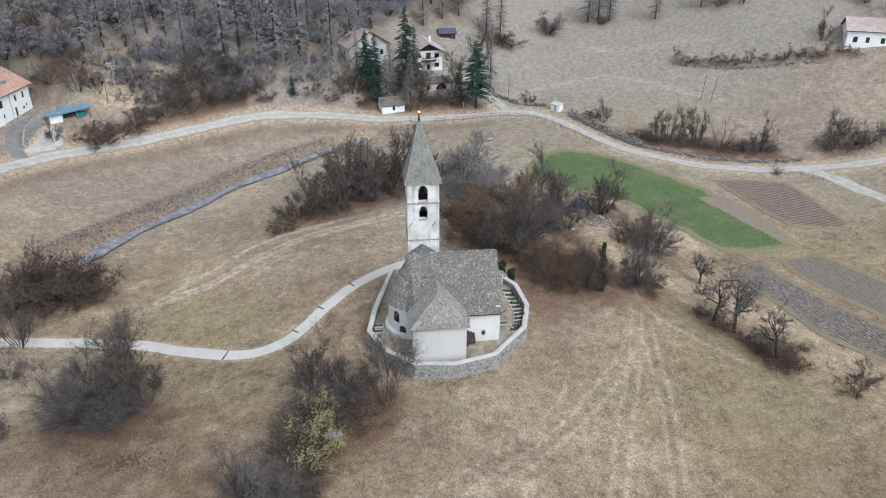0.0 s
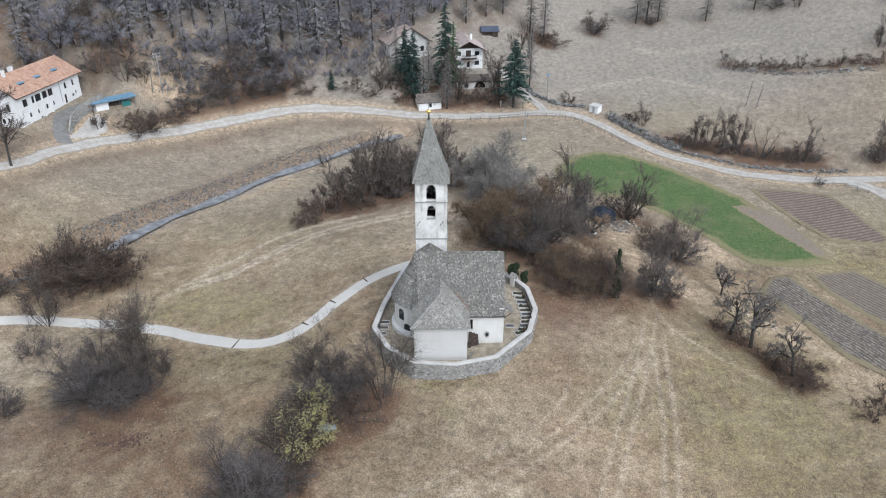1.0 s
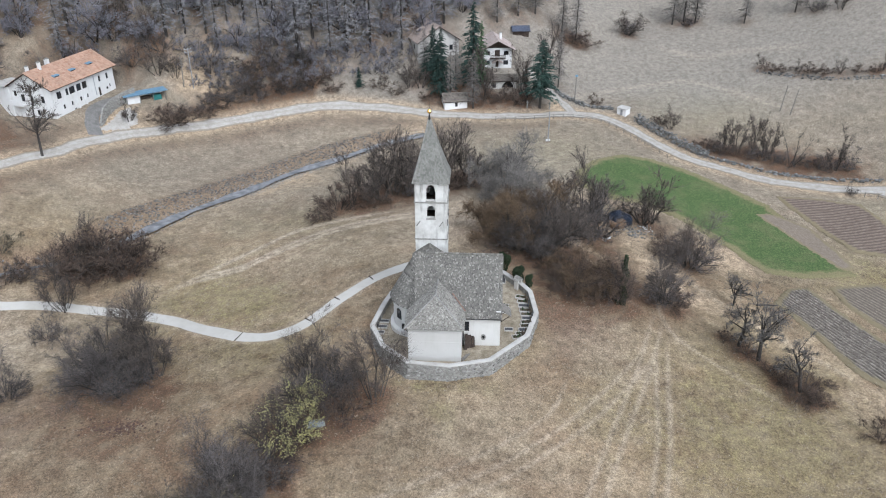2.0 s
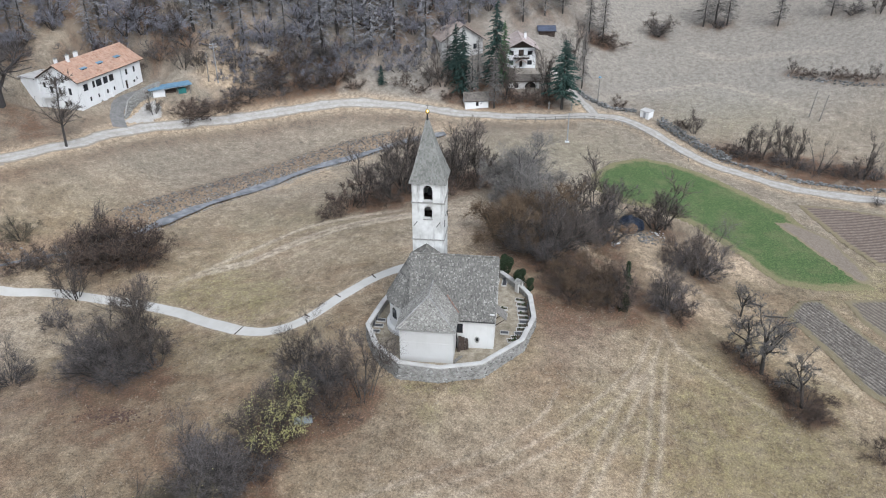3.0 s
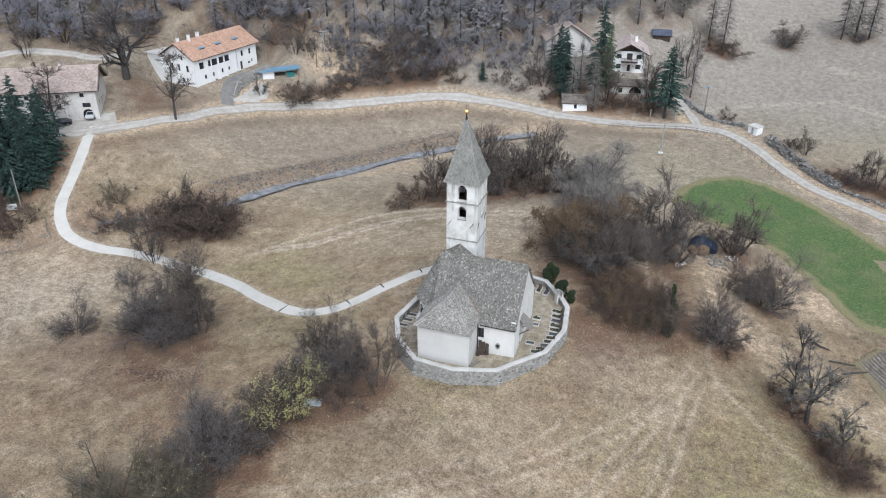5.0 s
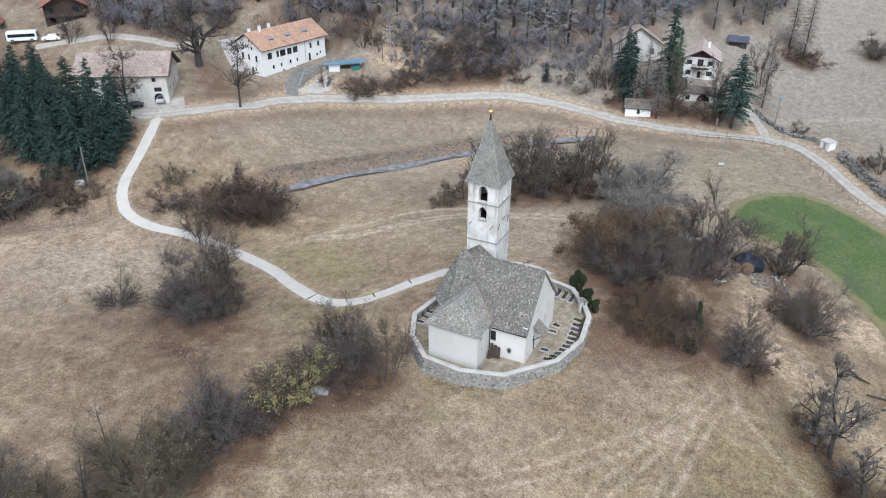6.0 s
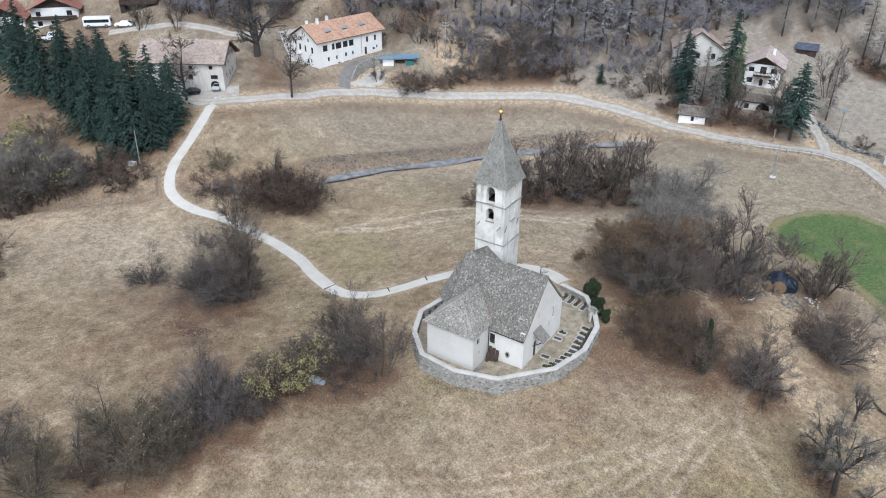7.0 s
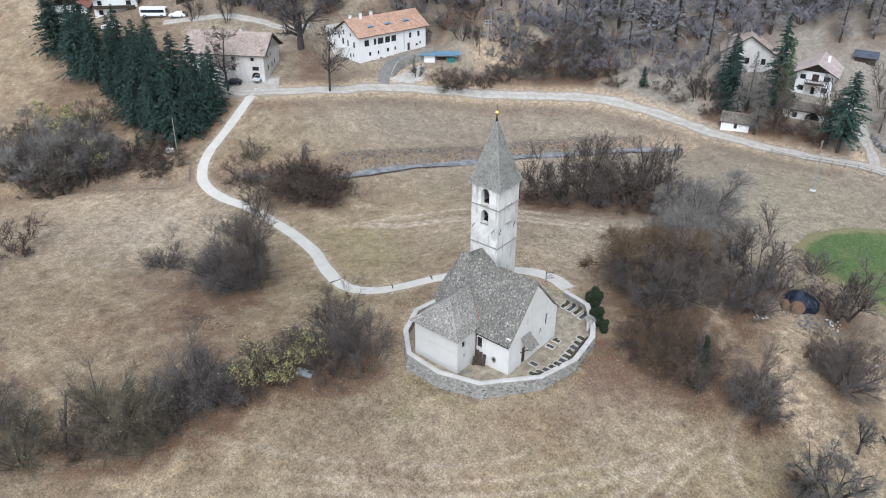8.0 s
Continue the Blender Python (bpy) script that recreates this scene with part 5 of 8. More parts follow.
part("shrine_wall", Shape().box(-0.6, -0.5, 0, -0.35, 0.5, 2.2).box(0.35, -0.5, 0, 0.6, 0.5, 2.2).box(-0.35, 0.3, 0, 0.35, 0.5, 2.2), GREYWALL, shrine)
part("shrine_roof", Shape().slab([(-0.8, -0.7, 2.15), (0.0, -0.7, 2.75), (0.0, 0.7, 2.75), (-0.8, 0.7, 2.15)][::-1], 0.08).slab([(0.0, -0.7, 2.75), (0.8, -0.7, 2.15), (0.8, 0.7, 2.15), (0.0, 0.7, 2.75)][::-1], 0.08), MORTAR, shrine)
shrine.scale = (0.8, 0.8, 0.75)
gate = thing("iron_gate", pose(-3.9, 106.9, height(-3.9, 106.9), 0, 0, 50), "open wrought iron gate leaf by the footpath", "gate")
part("gate_post", Shape().tube([(0, 0, -0.2), (0, 0, 1.6)], [0.06, 0.05], 6), IRON, gate)
for z in (0.3, 1.3):
    part("gate_rail", Shape().tube([(0, 0, z), (1.3, 0, z)], [0.03, 0.03], 5), IRON, gate)
for k in range(7):
    part("gate_bar", Shape().tube([(0.15 + 0.18 * k, 0, 0.2), (0.15 + 0.18 * k, 0, 1.5)], [0.015, 0.012], 4), IRON, gate)


# ---- houses of the hamlet ----
def house(name, label, x, y, heading, length, depth, base, eave, ridge, walls, roofing, front=(), right=(), left=(), along="x", over=0.6, tile=(0.4, 0.42), shutters=None, gable=None, timber=None, back_over=None):
    h = thing(name, pose(x, y, base, 0, 0, heading), label, "house")
    e, r = eave - base, ridge - base
    I = pose(0, 0, 0)
    sides = (("front", front, I, length), ("right", right, pose(length, 0, 0, 0, 0, 90), depth), ("back", (), pose(length, depth, 0, 0, 0, 180), length), ("left", left, pose(0, depth, 0, 0, 0, -90), depth))
    for side, holes, m, ln in sides:
        s = Shape()
        wall_panel(s, ln, e, 0.45, [q[:4] for q in holes], m)
        wall = part("wall", s, walls, h)
        if (along == "x" and side in ("right", "left")) or (along == "y" and side in ("front", "back")):
            g = Shape()
            v = [(0, 0, e), (ln, 0, e), (ln / 2, 0, r), (0, 0.45, e), (ln, 0.45, e), (ln / 2, 0.45, r)]
            g.add(v, [(0, 1, 2), (5, 4, 3), (0, 2, 5, 3), (2, 1, 4, 5)], m)
            part("gable", g, gable or walls, wall)
        for q in holes:
            if len(q) > 4 and q[4] == "door":
                d = part("door", Shape().box(q[0], 0.2, q[1], q[2], 0.27, q[3], m), DARKWOOD, h)
                part("door_handle", Shape().box(q[2] - 0.2, 0.13, (q[1] + q[3]) / 2, q[2] - 0.14, 0.2, (q[1] + q[3]) / 2 + 0.15, m), IRON, d)
            elif len(q) > 4 and q[4] == "arch":
                arch_fill(s, q[0], q[2], q[3], 0.45, m)
                f = Shape()
                arch_fill(f, q[0], q[2], q[3], 0.45, m)
                part("arch", f, walls, wall)
                # Near-black block fills the arch, standing for the shade inside the bay.
                part("dark_bay", Shape().box(q[0], 0.4, q[1], q[2], 3.5, q[3], m), DARK, wall)
            else:
                window_unit(h, m, *q[:4], 0.14, (1 if q[2] - q[0] < 1.4 else 3, 1), timber, shutters if len(q) > 4 else None)
    drop = over * (r - e) / ((depth if along == "x" else length) / 2)
    if along == "x":
        A = [(-over, -over, e - drop), (length + over, -over, e - drop), (length + over, depth / 2, r + 0.1), (-over, depth / 2, r + 0.1)]
        B = [(length + over, depth + over, e - drop), (-over, depth + over, e - drop), (-over, depth / 2, r + 0.1), (length + over, depth / 2, r + 0.1)]
        rl = [(-over, depth / 2, r + 0.14), (length + over, depth / 2, r + 0.14)]
    else:
        A = [(-over, depth + over, e - drop), (-over, -over * 1.6, e - drop), (length / 2, -over * 1.6, r + 0.1), (length / 2, depth + over, r + 0.1)]
        B = [(length + over, -over * 1.6, e - drop), (length + over, depth + over, e - drop), (length / 2, depth + over, r + 0.1), (length / 2, -over * 1.6, r + 0.1)]
        rl = [(length / 2, -over * 1.6, r + 0.14), (length / 2, depth + over, r + 0.14)]
    roof = part("roof", Shape().slab(A, 0.18).slab(B, 0.18), DARKWOOD, h)
    shingled(roof, A, roofing, *tile, 0.05, seed=len(name))
    shingled(roof, B, roofing, *tile, 0.05, seed=len(name) + 1)
    part("ridge_tile", Shape().tube(rl, [0.14, 0.14], 6), roofing, roof)
    return h, roof


def chimney(h, x, y, z, tall=1.3, wide=0.6, material=None):
    c = part("chimney", Shape().box(x - wide / 2, y - wide / 2, z - 1.2, x + wide / 2, y + wide / 2, z + tall, None, 0.02), material or HOUSE, h)
    part("chimney_cap", Shape().box(x - wide / 2 - 0.12, y - wide / 2 - 0.12, z + tall, x + wide / 2 + 0.12, y + wide / 2 + 0.12, z + tall + 0.1, None, 0.02).box(x - 0.12, y - 0.12, z + tall + 0.1, x + 0.12, y + 0.12, z + tall + 0.3), MORTAR, c)


# the long white farmhouse
front = [(1.6, 3.8, 3.1, 5.4), (4.5, 3.85, 5.4, 5.4), (5.7, 3.8, 7.6, 5.4), (8.1, 3.8, 9.7, 5.4), (10.1, 3.8, 11.7, 5.4), (15.9, 3.9, 16.7, 5.3), (18.7, 3.9, 19.5, 5.3),
         (2.9, 1.2, 3.6, 2.2), (5.6, 1.25, 6.2, 2.2), (8.6, 1.4, 9.3, 2.4), (11.0, 1.5, 11.6, 2.4), (6.2, -1.0, 7.0, 0.4, "door"), (15.3, 0.6, 16.2, 2.7, "door"), (18.1, 1.5, 18.9, 2.1), (19.4, 1.8, 19.9, 2.6)]
left = [(0.9, 4.4, 1.7, 5.6), (2.6, 3.3, 3.6, 4.9), (5.0, 3.2, 5.8, 4.8), (7.8, 3.2, 8.7, 4.8), (3.3, 5.9, 4.0, 7.0), (6.4, 5.9, 7.1, 7.0), (7.4, 0.7, 8.0, 1.7), (6.0, 0.4, 6.8, 1.6)]
farm, farm_roof = house("farmhouse", "long white three-storey farmhouse with terracotta roof", -93, 156.8, 78.8, 21.5, 10.8, 6.2, 13.0, 16.0, HOUSE, TILE, front, (), left, "x", 0.75, timber=DARKWOOD)
for x in (5.0, 10.4, 16.4):
    m = pose(x, 2.4, 7.55)
    s = Shape().slab([(-0.95, -0.7, 0.62), (0.95, -0.7, 0.62), (0.95, 1.3, 1.0), (-0.95, 1.3, 1.0)], 0.07, m)
    s.add([(-0.85, -0.55, 0.1), (0.85, -0.55, 0.1), (0.85, -0.55, 0.6), (-0.85, -0.55, 0.6), (-0.85, 1.2, 0.9), (0.85, 1.2, 0.9)], [(0, 1, 2, 3), (0, 3, 4), (1, 5, 2)], m)
    d = part("dormer", s, BLUEMETAL, farm, "low blue-grey metal dormer")
    part("pane", Shape().box(-0.7, -0.6, 0.2, 0.7, -0.57, 0.5, m), GLASS, d)
for x, y, z in ((4.0, 5.0, 9.9), (7.9, 6.0, 9.7), (1.6, 6.2, 9.5), (9.0, 7.4, 9.2)):
    chimney(farm, x, y, z)
part("buttress", Shape().slab([(9.9, -0.5, -1), (10.4, -0.5, -1), (10.4, 0.02, 3.0), (9.9, 0.02, 3.0)], 0.3).slab([(7.4, -0.5, -1), (7.9, -0.5, -1), (7.9, 0.02, 2.6), (7.4, 0.02, 2.6)], 0.3), HOUSE, farm)
part("downpipe", Shape().tube([(14.2, -0.08, 6.6), (14.2, -0.08, 1.2)], [0.07, 0.07], 6), STEEL, farm)
part("balcony", Shape().box(0, 6.8, 2.6, -1.5, 9.8, 2.8).box(-1.5, 6.8, 2.8, -1.4, 9.8, 3.8), HOUSE, farm, "small white balcony on the gable end")
lobby = part("annexe", Shape().box(-0.4, 10.8, -1, 5.5, 15.6, 6.4), HOUSE, farm, "white flat-roofed annexe at the back")
part("flat_roof", Shape().box(-0.8, 10.9, 6.4, 5.9, 16.0, 6.65, None, 0.03), CAP, lobby)

# barn house by the road junction, with an arched bay
front = [(16.6, 0.0, 19.0, 2.6, "arch"), (16.9, 3.0, 18.6, 4.0), (16.7, 5.3, 17.6, 6.2), (11.8, 5.3, 12.7, 6.2), (5.5, 5.3, 6.4, 6.2), (11.6, 2.8, 12.6, 4.0), (6.0, 2.8, 7.0, 4.0), (1.8, 2.9, 2.7, 3.9)]
right = [(2.3, 2.6, 3.2, 3.8), (5.0, 2.6, 5.9, 3.9), (2.6, 5.4, 3.3, 6.4), (4.7, 5.5, 5.3, 6.4), (7.0, 3.0, 7.8, 4.2), (5.0, 7.3, 5.6, 8.2)]
barn, _ = house("barn_house", "large old grey-white barn house with faded tile roof", -119.6, 123.3, 30.7, 20, 10.8, 4.4, 11.7, 15.2, GREYWALL, OLDTILE, front, right, (), "x", 0.8, gable=GREYWALL)
chimney(barn, 12.5, 6.5, 10.2, 1.2, 0.7, GREYWALL)
part("eave_board", Shape().slab([(21.0, -0.9, 6.9), (21.0, 5.4, 10.9), (21.0, 5.4, 10.6), (21.0, -0.9, 6.6)], 0.06).slab([(21.0, 5.4, 10.9), (21.0, 11.7, 6.9), (21.0, 11.7, 6.6), (21.0, 5.4, 10.6)], 0.06), DARKWOOD, barn)

# the villa with a dark timber gable
front = [(0.7, 3.5, 1.9, 4.6), (3.2, 3.2, 4.6, 4.9, "door"), (5.6, 3.5, 6.9, 4.6), (0.7, 0.9, 1.9, 2.1), (3.5, 0.3, 4.3, 2.3, "door"), (5.6, 0.9, 6.9, 2.1)]
villa, villa_roof = house("villa", "white gabled villa with dark timber gable and balcony", 1.3, 201.9, 8.2, 7.8, 10, 6.8, 12.2, 14.2, HOUSE, PINKTILE, front, [(2, 1, 3, 2.2), (6, 1, 7, 2.2), (2, 3.6, 3, 4.8)], (), "y", 0.9, shutters=None, gable=DARKWOOD)
balc = part("balcony", Shape().box(1.9, -1.1, 2.7, 6.0, 0, 2.85), DARKWOOD, villa, "dark wooden balcony")
for k in range(14):
    part("baluster", Shape().box(1.95 + 0.3 * k, -1.1, 2.85, 2.05 + 0.3 * k, -1.04, 3.7), DARKWOOD, balc)
part("handrail", Shape().box(1.9, -1.14, 3.7, 6.0, -1.0, 3.8), DARKWOOD, balc)
part("porch_roof", Shape().slab([(2.4, -1.6, 1.6), (3.9, -1.6, 2.5), (3.9, 0, 2.5), (2.4, 0, 1.6)][::-1], 0.1).slab([(3.9, -1.6, 2.5), (5.4, -1.6, 1.6), (5.4, 0, 1.6), (3.9, 0, 2.5)][::-1], 0.1), OLDTILE, villa)
chimney(villa, 5.4, 5.0, 7.4, 0.9)
shed, _ = house("garage_outbuilding", "low pale outbuilding with mossy roof below the villa", 2.0, 194.6, 7, 8.4, 4.6, 3.0, 5.6, 6.4, GREYWALL, MOSSTILE, [(2.0, 0.6, 3.0, 1.8), (4.6, 0.0, 7.6, 2.2, "arch")], (), (), "x", 0.5)
ruin, _ = house("stone_house", "tall old stone house with weathered tile roof", -15.8, 200.4, 23, 11.5, 13, 7.2, 14.0, 17.7, GREYWALL, OLDTILE, [(1.5, 1.0, 2.5, 2.4), (5.2, 1.0, 6.2, 2.4), (1.5, 4.0, 2.5, 5.4), (5.2, 4.0, 6.2, 5.4), (8.8, 4.0, 9.8, 5.4)], (), [(2, 1.2, 3, 2.6), (5.5, 1.2, 6.5, 2.6), (9, 1.2, 10, 2.6), (2, 4.2, 3, 5.6), (5.5, 4.2, 6.5, 5.6), (9, 4.2, 10, 5.6)], "y", 0.5)
for y in (5.0, 8.2):
    m = pose(2.3, y, 8.55)
    d = part("dormer", Shape().slab([(-1.3, -0.6, 0.25), (-1.3, 0.6, 0.25), (0.7, 0.6, 1.1), (0.7, -0.6, 1.1)][::-1], 0.08, m).box(-1.15, -0.5, -0.4, -1.05, 0.5, 0.2, m), OLDTILE, ruin, "shed dormer in the tiled roof")
    part("pane", Shape().box(-1.19, -0.4, -0.25, -1.16, 0.4, 0.12, m), GLASS, d)
shack, _ = house("field_shack", "small dark timber shack with blue-grey roof on the slope", 9.6, 214.6, 8, 4.4, 3.2, 12.4, 14.2, 15.0, DARKWOOD, BLUEGREY, [(1.4, 0.1, 2.6, 1.6, "door")], (), (), "x", 0.4)
hut, _ = house("white_hut", "small white roadside hut with brown tile roof", -8.0, 185.4, 14, 5.9, 4.0, 0.3, 2.75, 4.0, HOUSE, MOSSTILE, [(2.7, 0.8, 3.4, 1.9)], (), (), "x", 0.4)
cab = thing("transformer_hut", pose(35.2, 184.3, 0.35, 0, 0, -42), "little white roadside utility hut with flat roof", "hut")
cab.scale = (0.75, 0.75, 0.9)
s = Shape()
for m, ln, holes in ((pose(0, 0, 0), 3.3, [(1.2, -0.2, 2.1, 1.75)]), (pose(3.3, 0, 0, 0, 0, 90), 2.6, []), (pose(3.3, 2.6, 0, 0, 0, 180), 3.3, []), (pose(0, 2.6, 0, 0, 0, -90), 2.6, [])):
    wall_panel(s, ln, 2.05, 0.25, holes, m)
part("wall", s, HOUSE, cab)
part("roof", Shape().slab([(-0.2, -0.25, 2.12), (3.5, -0.25, 2.12), (3.5, 2.8, 2.3), (-0.2, 2.8, 2.3)], 0.16), CAP, cab, "pale flat roof slab")
part("door", Shape().box(1.2, 0.08, -0.2, 2.1, 0.15, 1.75), STEEL, cab, "grey metal door")
far, _ = house("hillside_house", "long white house with pale roof on the slope", 111.5, 184.5, -22, 17, 8, 15.0, 19.4, 21.6, HOUSE, PINKTILE, [(1.5, 1.2, 2.6, 2.6), (4.5, 1.2, 5.4, 2.6), (8, 1.2, 9, 2.6), (12, 1.2, 13, 2.6)], (), [(2, 1.2, 3, 2.6), (5, 1.2, 6, 2.6)], "x", 0.6)
# chalets of the village beyond the spruces
for x, y, hd, wide, mats in ((-171, 128.5, 48, 12, (HOUSE, REDTILE)), (-152.5, 143.5, 48, 10, (DARKWOOD, REDTILE)), (-182, 120, 48, 11, (HOUSE, REDTILE))):
    z = height(x, y)
    c, cr = house("chalet", "white and timber chalet with red-brown roof", x, y, hd, wide, 11, z, z + 5.6, z + 8.4, mats[0], mats[1], [(1.2, 0.8, 2.4, 2.1), (4.6, 0.8, 5.8, 2.1), (wide - 3, 0.8, wide - 1.6, 2.1), (1.2, 3.4, 2.4, 4.7), (wide - 3, 3.4, wide - 1.6, 4.7)], [(2, 3.4, 3.2, 4.8), (6, 3.4, 7.2, 4.8), (2, 0.8, 3.2, 2.1), (6, 0.8, 7.2, 2.1)], (), "y", 1.0, gable=DARKWOOD)
    b = part("balcony", Shape().box(0.3, -1.2, 2.6, wide - 0.3, 0, 2.75).box(0.3, -1.2, 2.75, wide - 0.3, -1.12, 3.6), DARKWOOD, c)
    part("skylight", Shape().box(-0.06, -0.9, 0, 0.06, 0.9, 1.6, pose(wide * 0.72, 3.0, 7.3, 0, 62, 0)), GLASS, cr)

# blue-roofed lean-to
lt = thing("lean_to", pose(-82.6, 169.6, 5.0, 0, 0, 42), "open wooden lean-to under a blue sheet roof", "shed")
part("roof", Shape().slab([(-0.8, -0.7, 2.5), (9.8, -0.7, 2.5), (9.8, 2.3, 2.75), (-0.8, 2.3, 2.75)], 0.12), BLUEMETAL, lt, "blue corrugated sheet roof")
for x in (0, 3.1, 6.2, 9.2):
    part("post", Shape().box(x, -0.1, -1, x + 0.16, 0.06, 2.6), WOOD, lt)
part("back_wall", Shape().box(0, 2.0, -1, 9.3, 2.15, 2.6).box(0, 0, -1, 0.12, 2.0, 2.45), HOUSE, lt)
part("partition", Shape().box(3.1, 0.2, -1, 3.25, 2.0, 2.45).box(0.2, 0.1, -1, 3.1, 0.25, 2.3), HOUSE, lt)
part("stored_timber", Shape().box(3.6, 0.9, -0.6, 6.0, 1.8, 1.4, None, 0.1), DARKWOOD, lt)
tank = thing("plastic_crates", pose(-78.0, 174.0, height(-78.0, 174.0), 0, 0, 42), "teal plastic crate stack under the lean-to", "crate")
part("crate", Shape().box(0, 0, 0, 2.0, 1.4, 1.3, None, 0.06), Nodes("teal_plastic", 0.5).done((0.03, 0.14, 0.13)), tank)


# ---- vehicles ----
def car(x, y, turn, paint, label, length=4.3, wide=1.75, tall=1.45, name="car"):
    c = thing(name, pose(x, y, height(x, y) + 0.08, 0, 0, turn), label, name)
    L, W = length / 2, wide / 2
    prof = [(-L, 0.45), (-L, 0.8), (-L * 0.62, 0.95), (-L * 0.25, tall), (L * 0.5, tall), (L * 0.9, 0.95), (L, 0.85), (L, 0.45), (L * 0.9, 0.28), (-L * 0.9, 0.28)]
    n = len(prof)
    v = []
    for s in (-1, 1):
        for px, pz in prof:
            inset = W - (0.22 if pz > 1.1 else 0.0)
            v.append((px, s * inset, pz))
    body = part("body", Shape().add(v, [tuple(range(n)), tuple(range(2 * n - 1, n - 1, -1))] + [(i, n + i, n + (i + 1) % n, (i + 1) % n) for i in range(n)]), paint, c)
    part("windscreen", Shape().add([(-L * 0.6, -W + 0.12, 0.98), (-L * 0.6, W - 0.12, 0.98), (-L * 0.27, W - 0.3, tall - 0.06), (-L * 0.27, -W + 0.3, tall - 0.06)], [(3, 2, 1, 0)], pose(-0.03, 0, 0.03)), GLASS, c)
    part("rear_window", Shape().add([(L * 0.88, -W + 0.12, 1.0), (L * 0.88, W - 0.12, 1.0), (L * 0.53, W - 0.3, tall - 0.06), (L * 0.53, -W + 0.3, tall - 0.06)], [(0, 1, 2, 3)], pose(0.03, 0, 0.02)), GLASS, c)
    for s in (-1, 1):
        part("side_window", Shape().add([(-L * 0.5, s * (W - 0.02), 0.98), (L * 0.78, s * (W - 0.02), 0.98), (L * 0.48, s * (W - 0.2), tall - 0.1), (-L * 0.24, s * (W - 0.2), tall - 0.1)], [(0, 1, 2, 3) if s < 0 else (3, 2, 1, 0)]), GLASS, c)
        part("headlight", Shape().box(-L - 0.02, s * (W - 0.42), 0.62, -L + 0.08, s * (W - 0.1), 0.76), MARBLE, c)
        part("tail_light", Shape().box(L - 0.06, s * (W - 0.3), 0.7, L + 0.02, s * (W - 0.06), 0.86), Nodes("red_lens", 0.3).done((0.3, 0.01, 0.01)), c)
        for px in (-L * 0.62, L * 0.6):
            w = part("wheel", Shape().tube([(px, s * (W - 0.2), 0.31), (px, s * (W + 0.01), 0.31)], [0.31, 0.31], 14), RUBBER, c)
            part("rim", Shape().tube([(px, s * (W - 0.05), 0.31), (px, s * (W + 0.02), 0.31)], [0.2, 0.18], 10), STEEL, w)
    return c


car(-104.3, 133.2, 115, CARPALE, "silver hatchback parked in the arched barn bay")
car(-108.6, 128.4, 40, CARDARK, "dark grey car parked before the barn wall")
car(-147.8, 140.5, 40, CARWHITE, "pale car parked by the village road", 4.6, 1.8, 1.5)
car(-162.5, 128.0, 60, CARWHITE, "white van parked in the village", 5.0, 1.95, 2.1, "van")
bus = thing("camper_bus", pose(-154.5, 137.2, height(-154.5, 137.2) + 0.1, 0, 0, 42), "white coach parked on the village forecourt", "bus")
part("body", Shape().box(-3.6, -1.1, 0.4, 3.6, 1.1, 2.8, None, 0.18), CARWHITE, bus)
part("side_windows", Shape().box(-3.2, -1.13, 1.4, 3.2, -1.09, 2.2), GLASS, bus)
part("windscreen", Shape().box(3.58, -0.9, 1.3, 3.63, 0.9, 2.4), GLASS, bus)
for px in (-2.3, 2.3):
    for s in (-1, 1):
        w = part("wheel", Shape().tube([(px, s * 0.9, 0.45), (px, s * 1.12, 0.45)], [0.45, 0.45], 14), RUBBER, bus)
        part("rim", Shape().tube([(px, s * 1.0, 0.45), (px, s * 1.14, 0.45)], [0.25, 0.22], 10), STEEL, w)


# ---- fences, walls, poles ----
def fence(points, label):
    line = smooth_line(points, 0.5)
    f = thing("timber_fence", pose(*points[0], height(*points[0])), label, "fence")
    back = f.matrix_world.inverted()
    seg = np.concatenate([[0], np.cumsum(np.linalg.norm(np.diff(line, axis=0), axis=1))])
    spots = [np.array([np.interp(s, seg, line[:, k]) for k in (0, 1)]) for s in np.arange(0, seg[-1], 2.4)]
    for p in spots:
        z = height(*p)
        part("post", Shape().tube([(p[0], p[1], z - 0.4), (p[0], p[1], z + 1.15)], [0.08, 0.07], 6, back), WOOD, f)
    for p, q in zip(spots, spots[1:]):
        zp, zq = height(*p), height(*q)
        for h in (0.55, 1.0):
            part("rail", Shape().tube([(p[0], p[1], zp + h), (q[0], q[1], zq + h)], [0.05, 0.05], 5, back), WOOD, f)


fence([(5, 181.0), (10, 180.9), (17, 181.6), (24.5, 182.0), (31, 179.2), (36.8, 172.0), (42.2, 163.9), (45.2, 160.6)], "weathered timber post and rail fence along the road")
fence([(-91.8, 103.2), (-90.2, 101.5), (-87.4, 99.6)], "short timber railing by the footbridge")
fence([(80.5, 146.2), (83.5, 144.5), (86, 141)], "short timber railing at the road junction")


